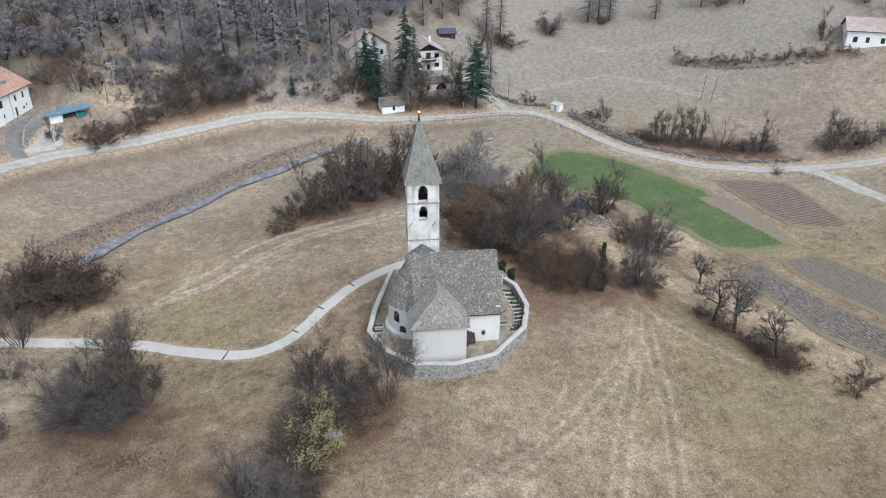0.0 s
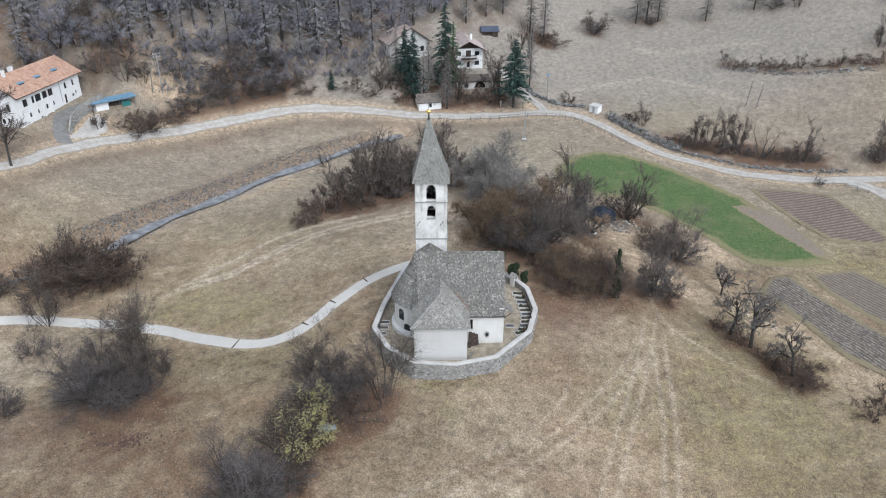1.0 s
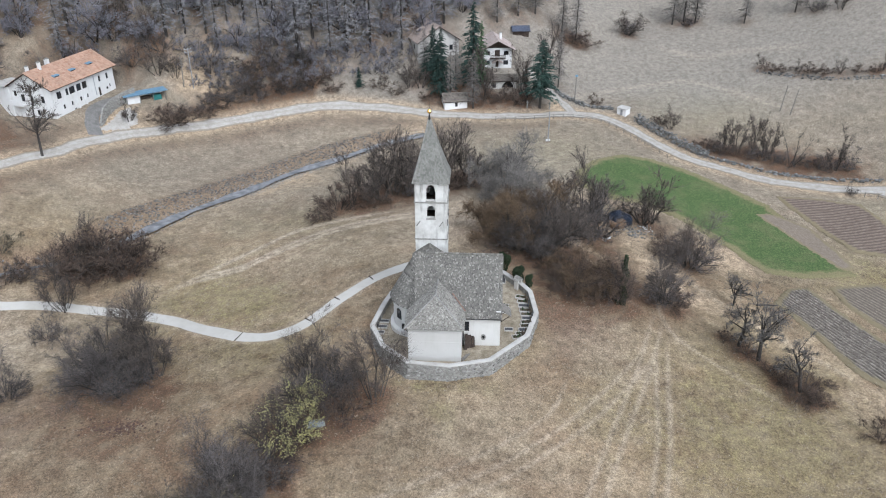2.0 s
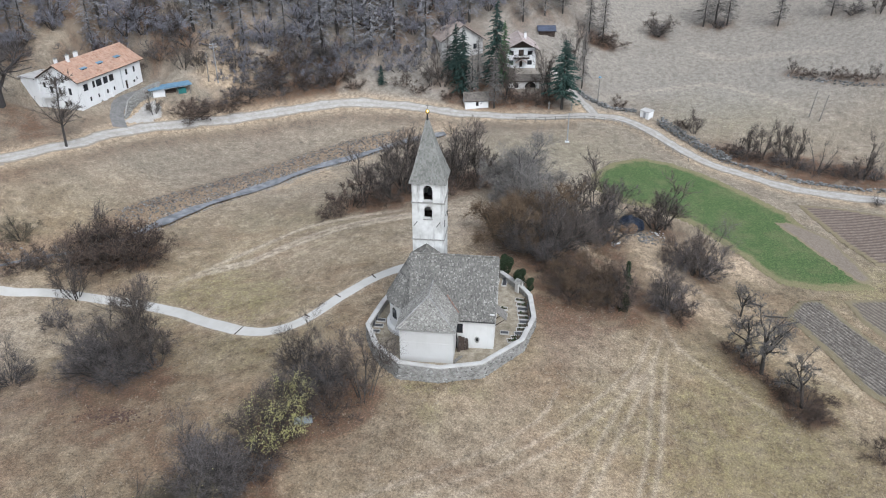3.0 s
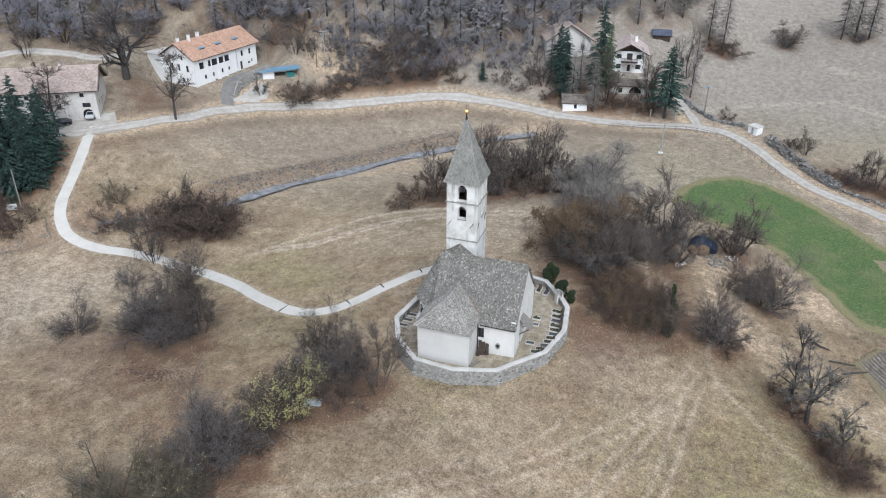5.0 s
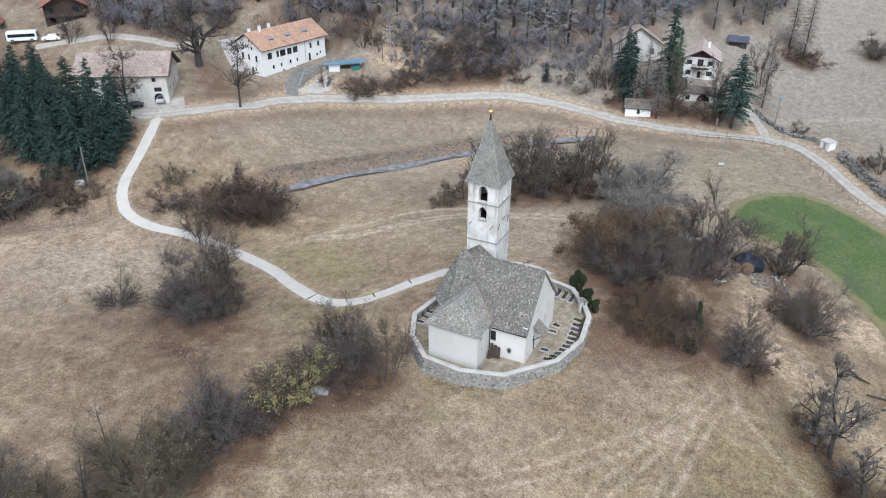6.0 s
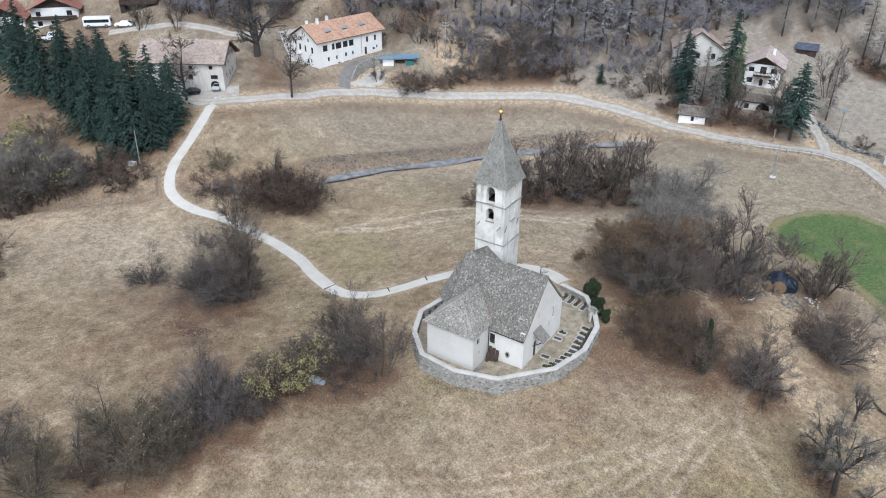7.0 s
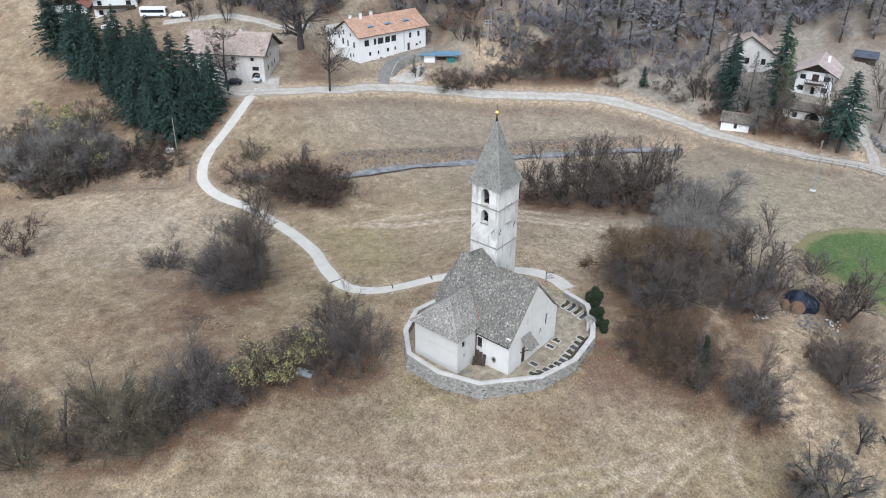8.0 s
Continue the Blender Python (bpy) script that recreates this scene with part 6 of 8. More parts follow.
def dry_wall(name, points, tall, wide, count, label, seed, scale=1.0, centre=0.0):
    line = smooth_line(points, 1.0)
    rng = random.Random(seed)
    w = thing(name, pose(*points[0], height(*points[0])), label, "stone wall", kind="structure")
    back = w.matrix_world.inverted()
    s = Shape()
    for _ in range(count):
        i = rng.randrange(len(line) - 1)
        p = line[i] + (line[i + 1] - line[i]) * rng.random()
        d = line[i + 1] - line[i]
        d = d / np.linalg.norm(d)
        o = rng.uniform(-wide, wide)
        p = p + np.array([-d[1], d[0]]) * o
        z = height(*p) + rng.uniform(0.0, tall) * (1 - abs(o) / wide * 0.7)
        k = rng.uniform(0.35, 0.8) * scale
        if away(p[0], p[1], PATH_LINE)[0] < 2.4:
            continue
        s.stone((p[0], p[1], z), (k, k * rng.uniform(0.7, 1), k * rng.uniform(0.5, 0.8)), rng, back)
    part("stones", s, BANKSTONE if "rubble" in name else PALESTONE if "gravel" in name else STONE, w)["kind"] = "stuff"


dry_wall("roadside_stone_wall", [(20.5, 195.4), (23.8, 191.6), (27.3, 189.0), (31.2, 187.4), (34.6, 186.8)], 1.0, 0.5, 260, "mossy dry stone wall along the lane", 5)
dry_wall("boulder_bank", [(39.6, 181.5), (42, 177.5), (45.6, 172.0), (49, 167.3), (53, 163.8)], 2.0, 1.2, 700, "bank of tumbled grey boulders above the road", 6, 0.75)
dry_wall("low_stone_edge", [(53, 163.4), (59.5, 160.4), (66, 157.2), (76, 153.8), (86, 151.2)], 0.6, 0.6, 260, "low dark stone edging beside the road", 7)
dry_wall("hedge_bank_stones", [(73.2, 201.0), (80, 195.6), (87, 191.0), (96, 187), (105, 183.4)], 0.5, 0.6, 150, "old field terrace edge with stones", 8)
dry_wall("creek_stones", [(-24, 170), (-31.7, 164.5), (-41, 158.5), (-48.4, 149.7), (-56.8, 137.5), (-62.8, 126.5)], 0.1, 3.4, 420, "loose pale stones along the creek bed", 9, 0.6)
dry_wall("bank_rubble", [(-69, 124), (-66, 129), (-59.5, 139.5), (-52, 150.5), (-41.8, 161.3), (-31.5, 168.2), (-21, 173.2)], 0.12, 3.4, 2600, "stony grey-brown rubble on the creek bank", 12, 0.62)
dry_wall("gravel_bar", [(-48, 143.5), (-44.6, 147.4), (-40.5, 153), (-37, 156.6), (-30.5, 161.2)], 0.08, 1.2, 420, "pale gravel bar beside the creek", 13, 0.33)
dry_wall("gravel_margin", CREEK[:8], 0.05, 2.4, 1300, "pale gravel margins of the creek", 21, 0.5)
dry_wall("ford_stones", [(-70, 116.5), (-79.6, 110.6), (-85, 107), (-92, 98), (-103, 87.5)], 0.15, 2.6, 200, "loose stones and rubble by the creek", 10, 0.7)
# curved retaining wall of the farmhouse drive
rw = thing("retaining_wall", pose(-82, 166, 3.5), "curved rough stone retaining wall of the drive", "stone wall", kind="structure")
back = rw.matrix_world.inverted()
core, face, rng = Shape(), Shape(), random.Random(3)
line = smooth_line([(-84.7, 159.8), (-84.9, 162.5), (-84.8, 165), (-84.2, 167.6), (-82.9, 170.3), (-81.6, 172.4)], 0.7)
for a, b in zip(line, line[1:]):
    d = (b - a) / np.linalg.norm(b - a)
    s = np.array([-d[1], d[0]]) * 0.4
    za, zb = [height(*q) + min(2.7, 0.9 + 0.7 * (q[1] - 159.8)) for q in (a, b)]
    v = [(*a, 0), (*b, 0), (*b, zb), (*a, za), (*(a + s), 0), (*(b + s), 0), (*(b + s), zb), (*(a + s), za)]
    core.add(v, [(0, 1, 2, 3), (5, 4, 7, 6), (3, 2, 6, 7), (0, 3, 7, 4), (1, 5, 6, 2)], back)
    for _ in range(16):
        u = rng.random()
        p = a + (b - a) * u - s * 0.05
        face.stone((p[0], p[1], rng.uniform(height(*p) - 0.2, za - 0.1)), (0.45, 0.3, 0.3), rng, back)
part("wall_core", core, MORTAR, rw)
part("stones", face, PALESTONE, rw)["kind"] = "stuff"


def pole(name, x, y, tall, label, arms=0, lamp=False, lean=0.0, steel=False):
    p = thing(name, pose(x, y, height(x, y), lean, lean, 0), label, "pole")
    part("shaft", Shape().tube([(0, 0, -0.5), (0, 0, tall)], [0.14, 0.1], 8), STEEL if steel else WOOD, p)
    for k in range(arms):
        a = part("crossarm", Shape().box(-0.9, -0.06, tall - 0.35 - 0.7 * k, 0.9, 0.06, tall - 0.22 - 0.7 * k, pose(0, 0, 0, 0, 0, 35)), STEEL, p)
        for q in (-0.8, 0.0, 0.8):
            part("insulator", Shape().tube([(q, 0, tall - 0.22 - 0.7 * k), (q, 0, tall - 0.02 - 0.7 * k)], [0.05, 0.07], 6, pose(0, 0, 0, 0, 0, 35)), MARBLE, a)
    if lamp:
        part("lamp_head", Shape().tube([(0, 0, tall), (0, 0, tall + 0.15), (0, 0, tall + 0.5)], [0.1, 0.4, 0.28], 10), BLUEMETAL, p, "blue-grey lamp head")
    return p


pole("power_pole", -70.8, 181.8, 10.0, "wooden power pole with crossarms", 2, steel=True)
pole("power_pole", -73.0, 181.2, 7.5, "leaning wooden stay pole beside the power pole", 0, lean=4)
pole("street_lamp", 25.2, 190.4, 6.6, "roadside lamp post with dark head", 0, True)
pole("power_pole", 74.1, 182.4, 6.5, "slender leaning pole on the slope", 0, lean=4)
pole("power_pole", 75.9, 180.4, 6.5, "slender leaning pole above the brush", 0, lean=5)
pole("telegraph_pole", -98.6, 104.5, 8, "pale wooden pole among the spruces", 0, lean=-4)
mast = thing("field_mast", pose(17.2, 169.1, height(17.2, 169.1)), "slim mast on a white base block in the meadow", "mast")
part("base_block", Shape().box(-0.5, -0.4, -0.2, 0.5, 0.4, 0.25, None, 0.04), MARBLE, mast)
part("shaft", Shape().tube([(0, 0, 0.2), (0, 0, 7)], [0.16, 0.11], 8), STEEL, mast)
for x, y in ((13.0, 187.6), (18.6, 187.0)):
    b = thing("wayside_cross", pose(x, y, height(x, y)), "grey stone wayside marker by the spruce", "marker")
    part("shaft", Shape().box(-0.14, -0.14, -0.3, 0.14, 0.14, 1.9, None, 0.03), MORTAR, b)
    part("head", Shape().box(-0.3, -0.12, 1.3, 0.3, 0.12, 1.55, None, 0.03), MORTAR, b)

# ---- loose things in the meadows ----
junk = thing("white_crate", pose(-100.1, 103.9, height(-100.1, 103.9), 6, 0, 30), "white boards leaning in the undergrowth below the spruces", "boards")
part("board", Shape().box(-0.9, -0.3, 0, 0.9, -0.2, 1.3, None, 0.02), MARBLE, junk)
part("board", Shape().box(-1.2, -0.1, 0, 0.3, 0.0, 0.8, None, 0.02), MARBLE, junk)
for k, (x, y, turn) in enumerate(((-81.4, 110.6, 35), (-79.6, 112.4, 48), (-78.2, 112.2, 40), (-77.0, 114.2, 50))):
    lg = thing("driftwood_log", pose(x, y, height(x, y) + 0.3, 90, 0, turn), "grey log lying among stones by the creek", "log")
    part("log", Shape().tube([(0, 0, -1.2), (0, 0.06, 0), (0, 0, 1.1)], [0.16, 0.15, 0.1], 8), WOOD, lg)
slab = thing("metal_sheet", pose(-17.4, 70.2, height(-17.4, 70.2) + 0.25, 8, 4, 20), "bluish sheet lying on a low stack under the bushes", "sheet")
part("sheet", Shape().box(-1.1, -0.6, 0.2, 1.1, 0.6, 0.27, None, 0.02), speckled("dull_zinc", (0.22, 0.25, 0.27), (0.3, 0.34, 0.37), (0.4, 0.43, 0.45), 1.5, 0.5), slab)
part("stack", Shape().box(-0.9, -0.5, -0.6, 0.9, 0.5, 0.19, None, 0.05), WOOD, slab)
bale = thing("tarp_covered_bales", pose(28.3, 126.6, height(28.3, 126.6), 0, 0, 36), "round straw bales under a dark blue tarpaulin", "bales")
for x, y, r in ((-2.2, -0.3, 0.75), (-0.9, -0.75, 1.0)):
    s = Shape().tube([(x, y, r - 0.1), (x, y + 0.05, r - 0.1), (x, y + 1.6, r - 0.1)], [r * 0.93, r, r], 20)
    part("straw_bale", s, per_piece("straw", [(0.14, 0.088, 0.052), (0.2, 0.13, 0.078)], grain=6, bump=0.9), bale, "round straw bale with a brown end")
v, f, n, rows = [], [], 56, 16
for j in range(rows):
    for i in range(n):
        w, e = 2 * math.pi * i / n, j / (rows - 1)
        ca, sa = math.cos(w), math.sin(w)
        wide = (abs(ca) ** 3.2 + abs(sa) ** 3.2) ** (-1 / 3.2)
        fold = 0.07 * abs(math.sin(4.5 * w + 2 * noise.noise(Vector((ca * 2, sa * 2, 1))))) * (1 - e) + 0.12 * noise.noise(Vector((ca * 2.2, sa * 2.2, e * 2.5)))
        k = wide * (1 - e ** 2.6) ** 0.5 * (1 + fold)
        top = 2.55 - 0.35 * ca + 0.3 * noise.noise(Vector((ca * (1 - e) * 3, sa * (1 - e) * 3, 7)))
        v.append((0.35 + 2.35 * k * ca, 1.35 + 1.75 * k * sa, top * e ** 0.85 + 0.1 * noise.noise(Vector((ca * 4 * k, sa * 4 * k, e * 4)))))
for j in range(rows - 1):
    for i in range(n):
        f.append((j * n + i, j * n + (i + 1) % n, (j + 1) * n + (i + 1) % n, (j + 1) * n + i))
solid("tarpaulin", v, f, TARP, bale, "crumpled dark blue tarpaulin", True)
for x, y, turn, ln in ((29.8, 125.0, 30, 2.6), (24.2, 119.6, 70, 1.8), (25.2, 128.2, 5, 2.4), (25.0, 129.0, 8, 2.4)):
    pl = thing("loose_plank", pose(x, y, height(x, y) + 0.12, 0, 3, turn), "pale weathered plank lying by the bales", "plank")
    part("board", Shape().box(-ln / 2, -0.12, -0.05, ln / 2, 0.12, 0.05, None, 0.015), WOOD, pl)
for x, y in ((24.6, 120.4), (32.3, 127.4), (32.9, 126.4)):
    s, rng = Shape(), random.Random(int(x * 10))
    for _ in range(9):
        k = rng.uniform(0.2, 0.45)
        s.stone((rng.gauss(0, 0.5), rng.gauss(0, 0.4), 0.12), (k, k, k * 0.6), rng)
    part("stones", s, MARBLE, thing("white_rubble", pose(x, y, height(x, y)), "little heap of white rubble on bare earth", "rubble", kind="stuff"))
rubble = thing("rubble_heap", pose(29.5, 125.0, height(29.5, 125.0)), "scattered stones and earth by the bales", "rubble", kind="stuff")
s, rng = Shape(), random.Random(2)
for _ in range(90):
    x, y = rng.gauss(0, 2.6), rng.gauss(0, 1.3)
    k = rng.uniform(0.2, 0.6)
    s.stone((x, y, height(29.5 + x, 125 + y) - height(29.5, 125) + 0.05), (k, k, k * 0.6), rng)
part("stones", s, STONE, rubble)
heap = Shape()
for _ in range(160):
    a, r = rng.uniform(0, 6.28), abs(rng.gauss(0, 2.4))
    x, y = -42.5 + r * math.cos(a) * 1.3, 70.5 + r * math.sin(a) * 0.5
    k = rng.uniform(0.15, 0.4)
    heap.stone((x, y, height(x, y) + 0.03), (k, k, k * 0.5), rng)
tagged(solid("upturned_clods", heap.v, heap.f, speckled("dark_red_soil", (0.05, 0.028, 0.02), (0.09, 0.055, 0.042), (0.13, 0.085, 0.065), 2)), "patch of upturned dark red clods in the meadow", "clods", kind="stuff")
for k, (x, y) in enumerate(((44.5, 107.5), (45.4, 106.9), (47.6, 104.0), (49.2, 102.4))):
    lg = thing("felled_log", pose(x, y, height(x, y) + 0.25, 90, 0, 40 + 25 * k), "weathered felled log at the field edge", "log")
    part("log", Shape().tube([(0, 0, -1.1 - 0.5 * (k > 1)), (0, 0.04, 0), (0, 0, 1.0 + 0.8 * (k > 1))], [0.14, 0.13, 0.1], 9), BARK, lg)


# ---- trees ----
def tri_mesh(name, verts, tris, material):
    me = bpy.data.meshes.new(name)
    me.vertices.add(len(verts))
    me.vertices.foreach_set("co", np.asarray(verts, np.float32).ravel())
    me.loops.add(tris.size)
    me.loops.foreach_set("vertex_index", np.asarray(tris, np.int32).ravel())
    me.polygons.add(len(tris))
    me.polygons.foreach_set("loop_start", np.arange(len(tris), dtype=np.int32) * 3)
    me.update(calc_edges=True)
    me.materials.append(material)
    return me


def unit(v):
    return v / np.maximum(np.linalg.norm(v, axis=-1, keepdims=True), 1e-9)


def side_axes(d):
    a = unit(np.cross(d, np.where(np.abs(d[:, 2:3]) > 0.9, [[1.0, 0, 0]], [[0, 0, 1.0]])))
    return a, np.cross(d, a)


def limbs(curves, radii, sides):
    """Tapered tubes along many three-point curves."""
    n = len(curves)
    a, b = side_axes(unit(curves[:, 2] - curves[:, 0]))
    w = np.arange(sides) * 2 * np.pi / sides
    ring = a[:, None, :] * np.cos(w)[None, :, None] + b[:, None, :] * np.sin(w)[None, :, None]
    v = curves[:, :, None, :] + ring[:, None] * radii[:, :, None, None]
    k = np.arange(n)[:, None, None] * 3 * sides
    i = np.arange(2)[None, :, None] * sides
    s = np.arange(sides)[None, None, :]
    q = (s + 1) % sides
    p0, p1, p2, p3 = k + i + s, k + i + q, k + i + sides + q, k + i + sides + s
    t = np.concatenate([np.stack([p0, p1, p2], -1).reshape(-1, 3), np.stack([p0, p2, p3], -1).reshape(-1, 3)])
    return v.reshape(-1, 3), t


def slivers(start, end, radius, seed=0):
    """The finest twigs: one long thin triangle each, turned at random."""
    n = len(start)
    a, b = side_axes(unit(end - start))
    w = np.random.default_rng(seed + n).uniform(0, 2 * np.pi, (n, 1))
    off = (a * np.cos(w) + b * np.sin(w)) * np.reshape(radius, (-1, 1)) * 0.95
    v = np.stack([start - off, start + off, end], 1).reshape(-1, 3)
    return v, np.arange(3 * n).reshape(-1, 3)


def spikes(start, end, radius):
    """Thin three-sided twigs that run to a point."""
    n = len(start)
    a, b = side_axes(unit(end - start))
    w = np.arange(3) * 2 * np.pi / 3
    ring = a[:, None, :] * np.cos(w)[None, :, None] + b[:, None, :] * np.sin(w)[None, :, None]
    v = np.concatenate([start[:, None, :] + ring * np.reshape(radius, (-1, 1, 1)), end[:, None, :]], 1)
    k = np.arange(n)[:, None] * 4
    t = np.concatenate([np.concatenate([k + i, k + (i + 1) % 3, k + 3], 1) for i in range(3)])
    return v.reshape(-1, 3), t


def joined(pieces):
    vs, ts, k = [], [], 0
    for v, t in pieces:
        vs.append(v)
        ts.append(t + k)
        k += len(v)
    return np.concatenate(vs), np.concatenate(ts)


def sprout(rng, curves, radii, count, span, angle, ratio, thin, up, reach):
    """Side shoots along many curves: the next order of branches."""
    n = len(curves)
    u = rng.uniform(*span, (n, count))
    par = np.repeat(np.arange(n), count)
    u = u.ravel()[:, None]
    p, q, r = curves[par, 0], curves[par, 1], curves[par, 2]
    base = (1 - u) ** 2 * p + 2 * u * (1 - u) * (2 * q - (p + r) / 2) + u * u * r
    d = unit(r - p)
    a, b = side_axes(d)
    w = rng.uniform(0, 2 * np.pi, (len(u), 1))
    ang = np.radians(rng.normal(angle, angle * 0.3, (len(u), 1)))
    out = unit(d * np.cos(ang) + (a * np.cos(w) + b * np.sin(w)) * np.sin(ang) + np.array([0, 0, up]))
    ln = np.linalg.norm(r - p, axis=1)[:, None] * ratio * rng.uniform(0.55, 1.25, (len(u), 1)) * (1.15 - 0.55 * u)
    bend = rng.normal(0, 0.13, (len(u), 3)) * ln + np.array([0, 0, reach]) * ln
    end = base + out * ln + bend
    mid = base + out * ln * 0.5 - bend * 0.15
    rad = (radii[par, 0][:, None] * (1 - u) + radii[par, 2][:, None] * u) * thin
    return np.stack([base, mid, end], 1), np.concatenate([rad, rad * 0.75, rad * 0.4], 1)


def bare_plant(seed, tall, stems, lean, base, thick, orders_of, trunk_orders=1, least=0.012):
    """A leafless tree or shrub of unit make: stems from the ground, then orders of branches. Returns woods and twigs as mesh arrays."""
    rng = np.random.default_rng(seed)
    a = rng.uniform(0, 2 * np.pi, stems)
    r = base * np.sqrt(rng.uniform(0, 1, stems))
    p = np.stack([r * np.cos(a), r * np.sin(a), np.full(stems, -0.3)], -1)
    tilt = np.radians(1.75 * lean * np.sqrt(rng.uniform(0, 1, stems)))
    w = a + rng.normal(0, 0.6, stems)
    ln = tall * rng.uniform(0.72, 1.0, stems)
    d = np.stack([np.sin(tilt) * np.cos(w), np.sin(tilt) * np.sin(w), np.cos(tilt)], -1)
    end = p + d * ln[:, None] + rng.normal(0, 0.05, (stems, 3)) * ln[:, None]
    mid = p + d * ln[:, None] * 0.5 + rng.normal(0, 0.03, (stems, 3)) * ln[:, None] + np.array([0, 0, 0.05]) * ln[:, None]
    curves = np.stack([p, mid, end], 1)
    radii = np.stack([np.full(stems, thick), np.full(stems, thick * 0.62), np.full(stems, thick * 0.2)], 1) * rng.uniform(0.7, 1.1, (stems, 1))
    woods, twigs = [limbs(curves, radii, 6 if stems < 4 else 4)], []
    for i, o in enumerate(orders_of):
        curves, radii = sprout(rng, curves, radii, *o)
        radii = np.maximum(radii, least)
        if i + 1 < trunk_orders + 0:
            woods.append(limbs(curves, radii, 4))
        elif i < len(orders_of) - 1 and len(curves) < 200:
            twigs.append(limbs(curves, radii, 3))
        else:
            twigs.append((slivers if i == len(orders_of) - 1 else spikes)(curves[:, 0], curves[:, 2], radii[:, 0]))
    return joined(woods), joined(twigs)


def thicket(seed, tall, stems, half, base, thick, shoots, least, open_to=66, arch=0.14, angle=44, reach=(0.42, 0.72, 0.95), clear=0.2):
    """A rounded leafless bush: arching stems whose ends lie on an uneven dome, filled with orders of fine twigs."""
    rng = np.random.default_rng(seed)
    a = np.linspace(0, 2 * np.pi, stems, endpoint=False) * 2.618 + rng.normal(0, 0.25, stems)
    tilt = np.radians(open_to * np.sqrt((np.arange(stems) + 0.5) / stems))
    lobe = 1 + 0.17 * np.sin(2 * a + rng.uniform(0, 6)) + 0.13 * np.sin(3 * a + rng.uniform(0, 6))
    ln = 0.9 * tall * lobe / np.sqrt(np.cos(tilt) ** 2 + (np.sin(tilt) / half) ** 2) * rng.uniform(0.62, 1.0, stems)
    r = base * np.sqrt(rng.uniform(0, 1, stems))
    p = np.stack([r * np.cos(a), r * np.sin(a), np.full(stems, -0.3)], -1)
    d = np.stack([np.sin(tilt) * np.cos(a), np.sin(tilt) * np.sin(a), np.cos(tilt)], -1)
    end = p + d * ln[:, None]
    mid = p + d * ln[:, None] * 0.5 + rng.normal(0, 0.04, (stems, 3)) * ln[:, None]
    mid[:, 2] += arch * np.sin(tilt) * ln
    curves = np.stack([p, mid, end], 1)
    radii = np.array([[thick, thick * 0.6, thick * 0.2]]) * rng.uniform(0.6, 1.1, (stems, 1))
    woods, twigs = [limbs(curves, radii, 4)], []
    rows = [(shoots[0], (clear, 0.98), angle, reach[0], 0.66, 0.15, 0.04), (shoots[1], (0.12, 0.95), angle + 2, reach[1], 0.6, 0.1, 0.0), (shoots[2], (0.0, 1.0), angle + 2, reach[2], 0.75, 0.06, 0.0)]
    for i, o in enumerate(rows):
        curves, radii = sprout(rng, curves, radii, *o)
        radii = np.maximum(radii, least)
        if i == 0:
            woods.append(limbs(curves, radii, 3))
        else:
            twigs.append((slivers if i == 2 else spikes)(curves[:, 0], curves[:, 2], radii[:, 0]))
    return joined(woods), joined(twigs)


def template(name, label, category, arrays, wood, twig, extra=None):
    t = thing(name, pose(0, 0, -500), label, category)
    (wv, wt), (tv, tt) = arrays
    for nm, me in (("trunk", tri_mesh("trunk", wv, wt, wood)), ("crown", tri_mesh("crown", tv, tt, twig))):
        o = new(nm, me)
        o.parent = t
    if extra:
        v, tr, mat, nm = extra
        o = new(nm, tri_mesh(nm, v, tr, mat))
        o.parent = t
    return t


def buds_on(arrays, share, size, seed, low=0.35):
    """Small opening buds and leaves near the ends of twigs."""
    rng = np.random.default_rng(seed)
    tips = arrays[1][0]
    top = tips[:, 2].max()
    side = tips[:, 0] * 0.8 + tips[:, 2] - 0.6 * top
    pick = tips[(rng.random(len(tips)) < share * np.clip(0.5 + side / (0.35 * top), 0.03, 1)) & (tips[:, 2] > top * low)]
    d = unit(rng.normal(0, 1, pick.shape))
    v, t = spikes(pick, pick + d * size, np.full(len(pick), size * 0.35))
    return v, t


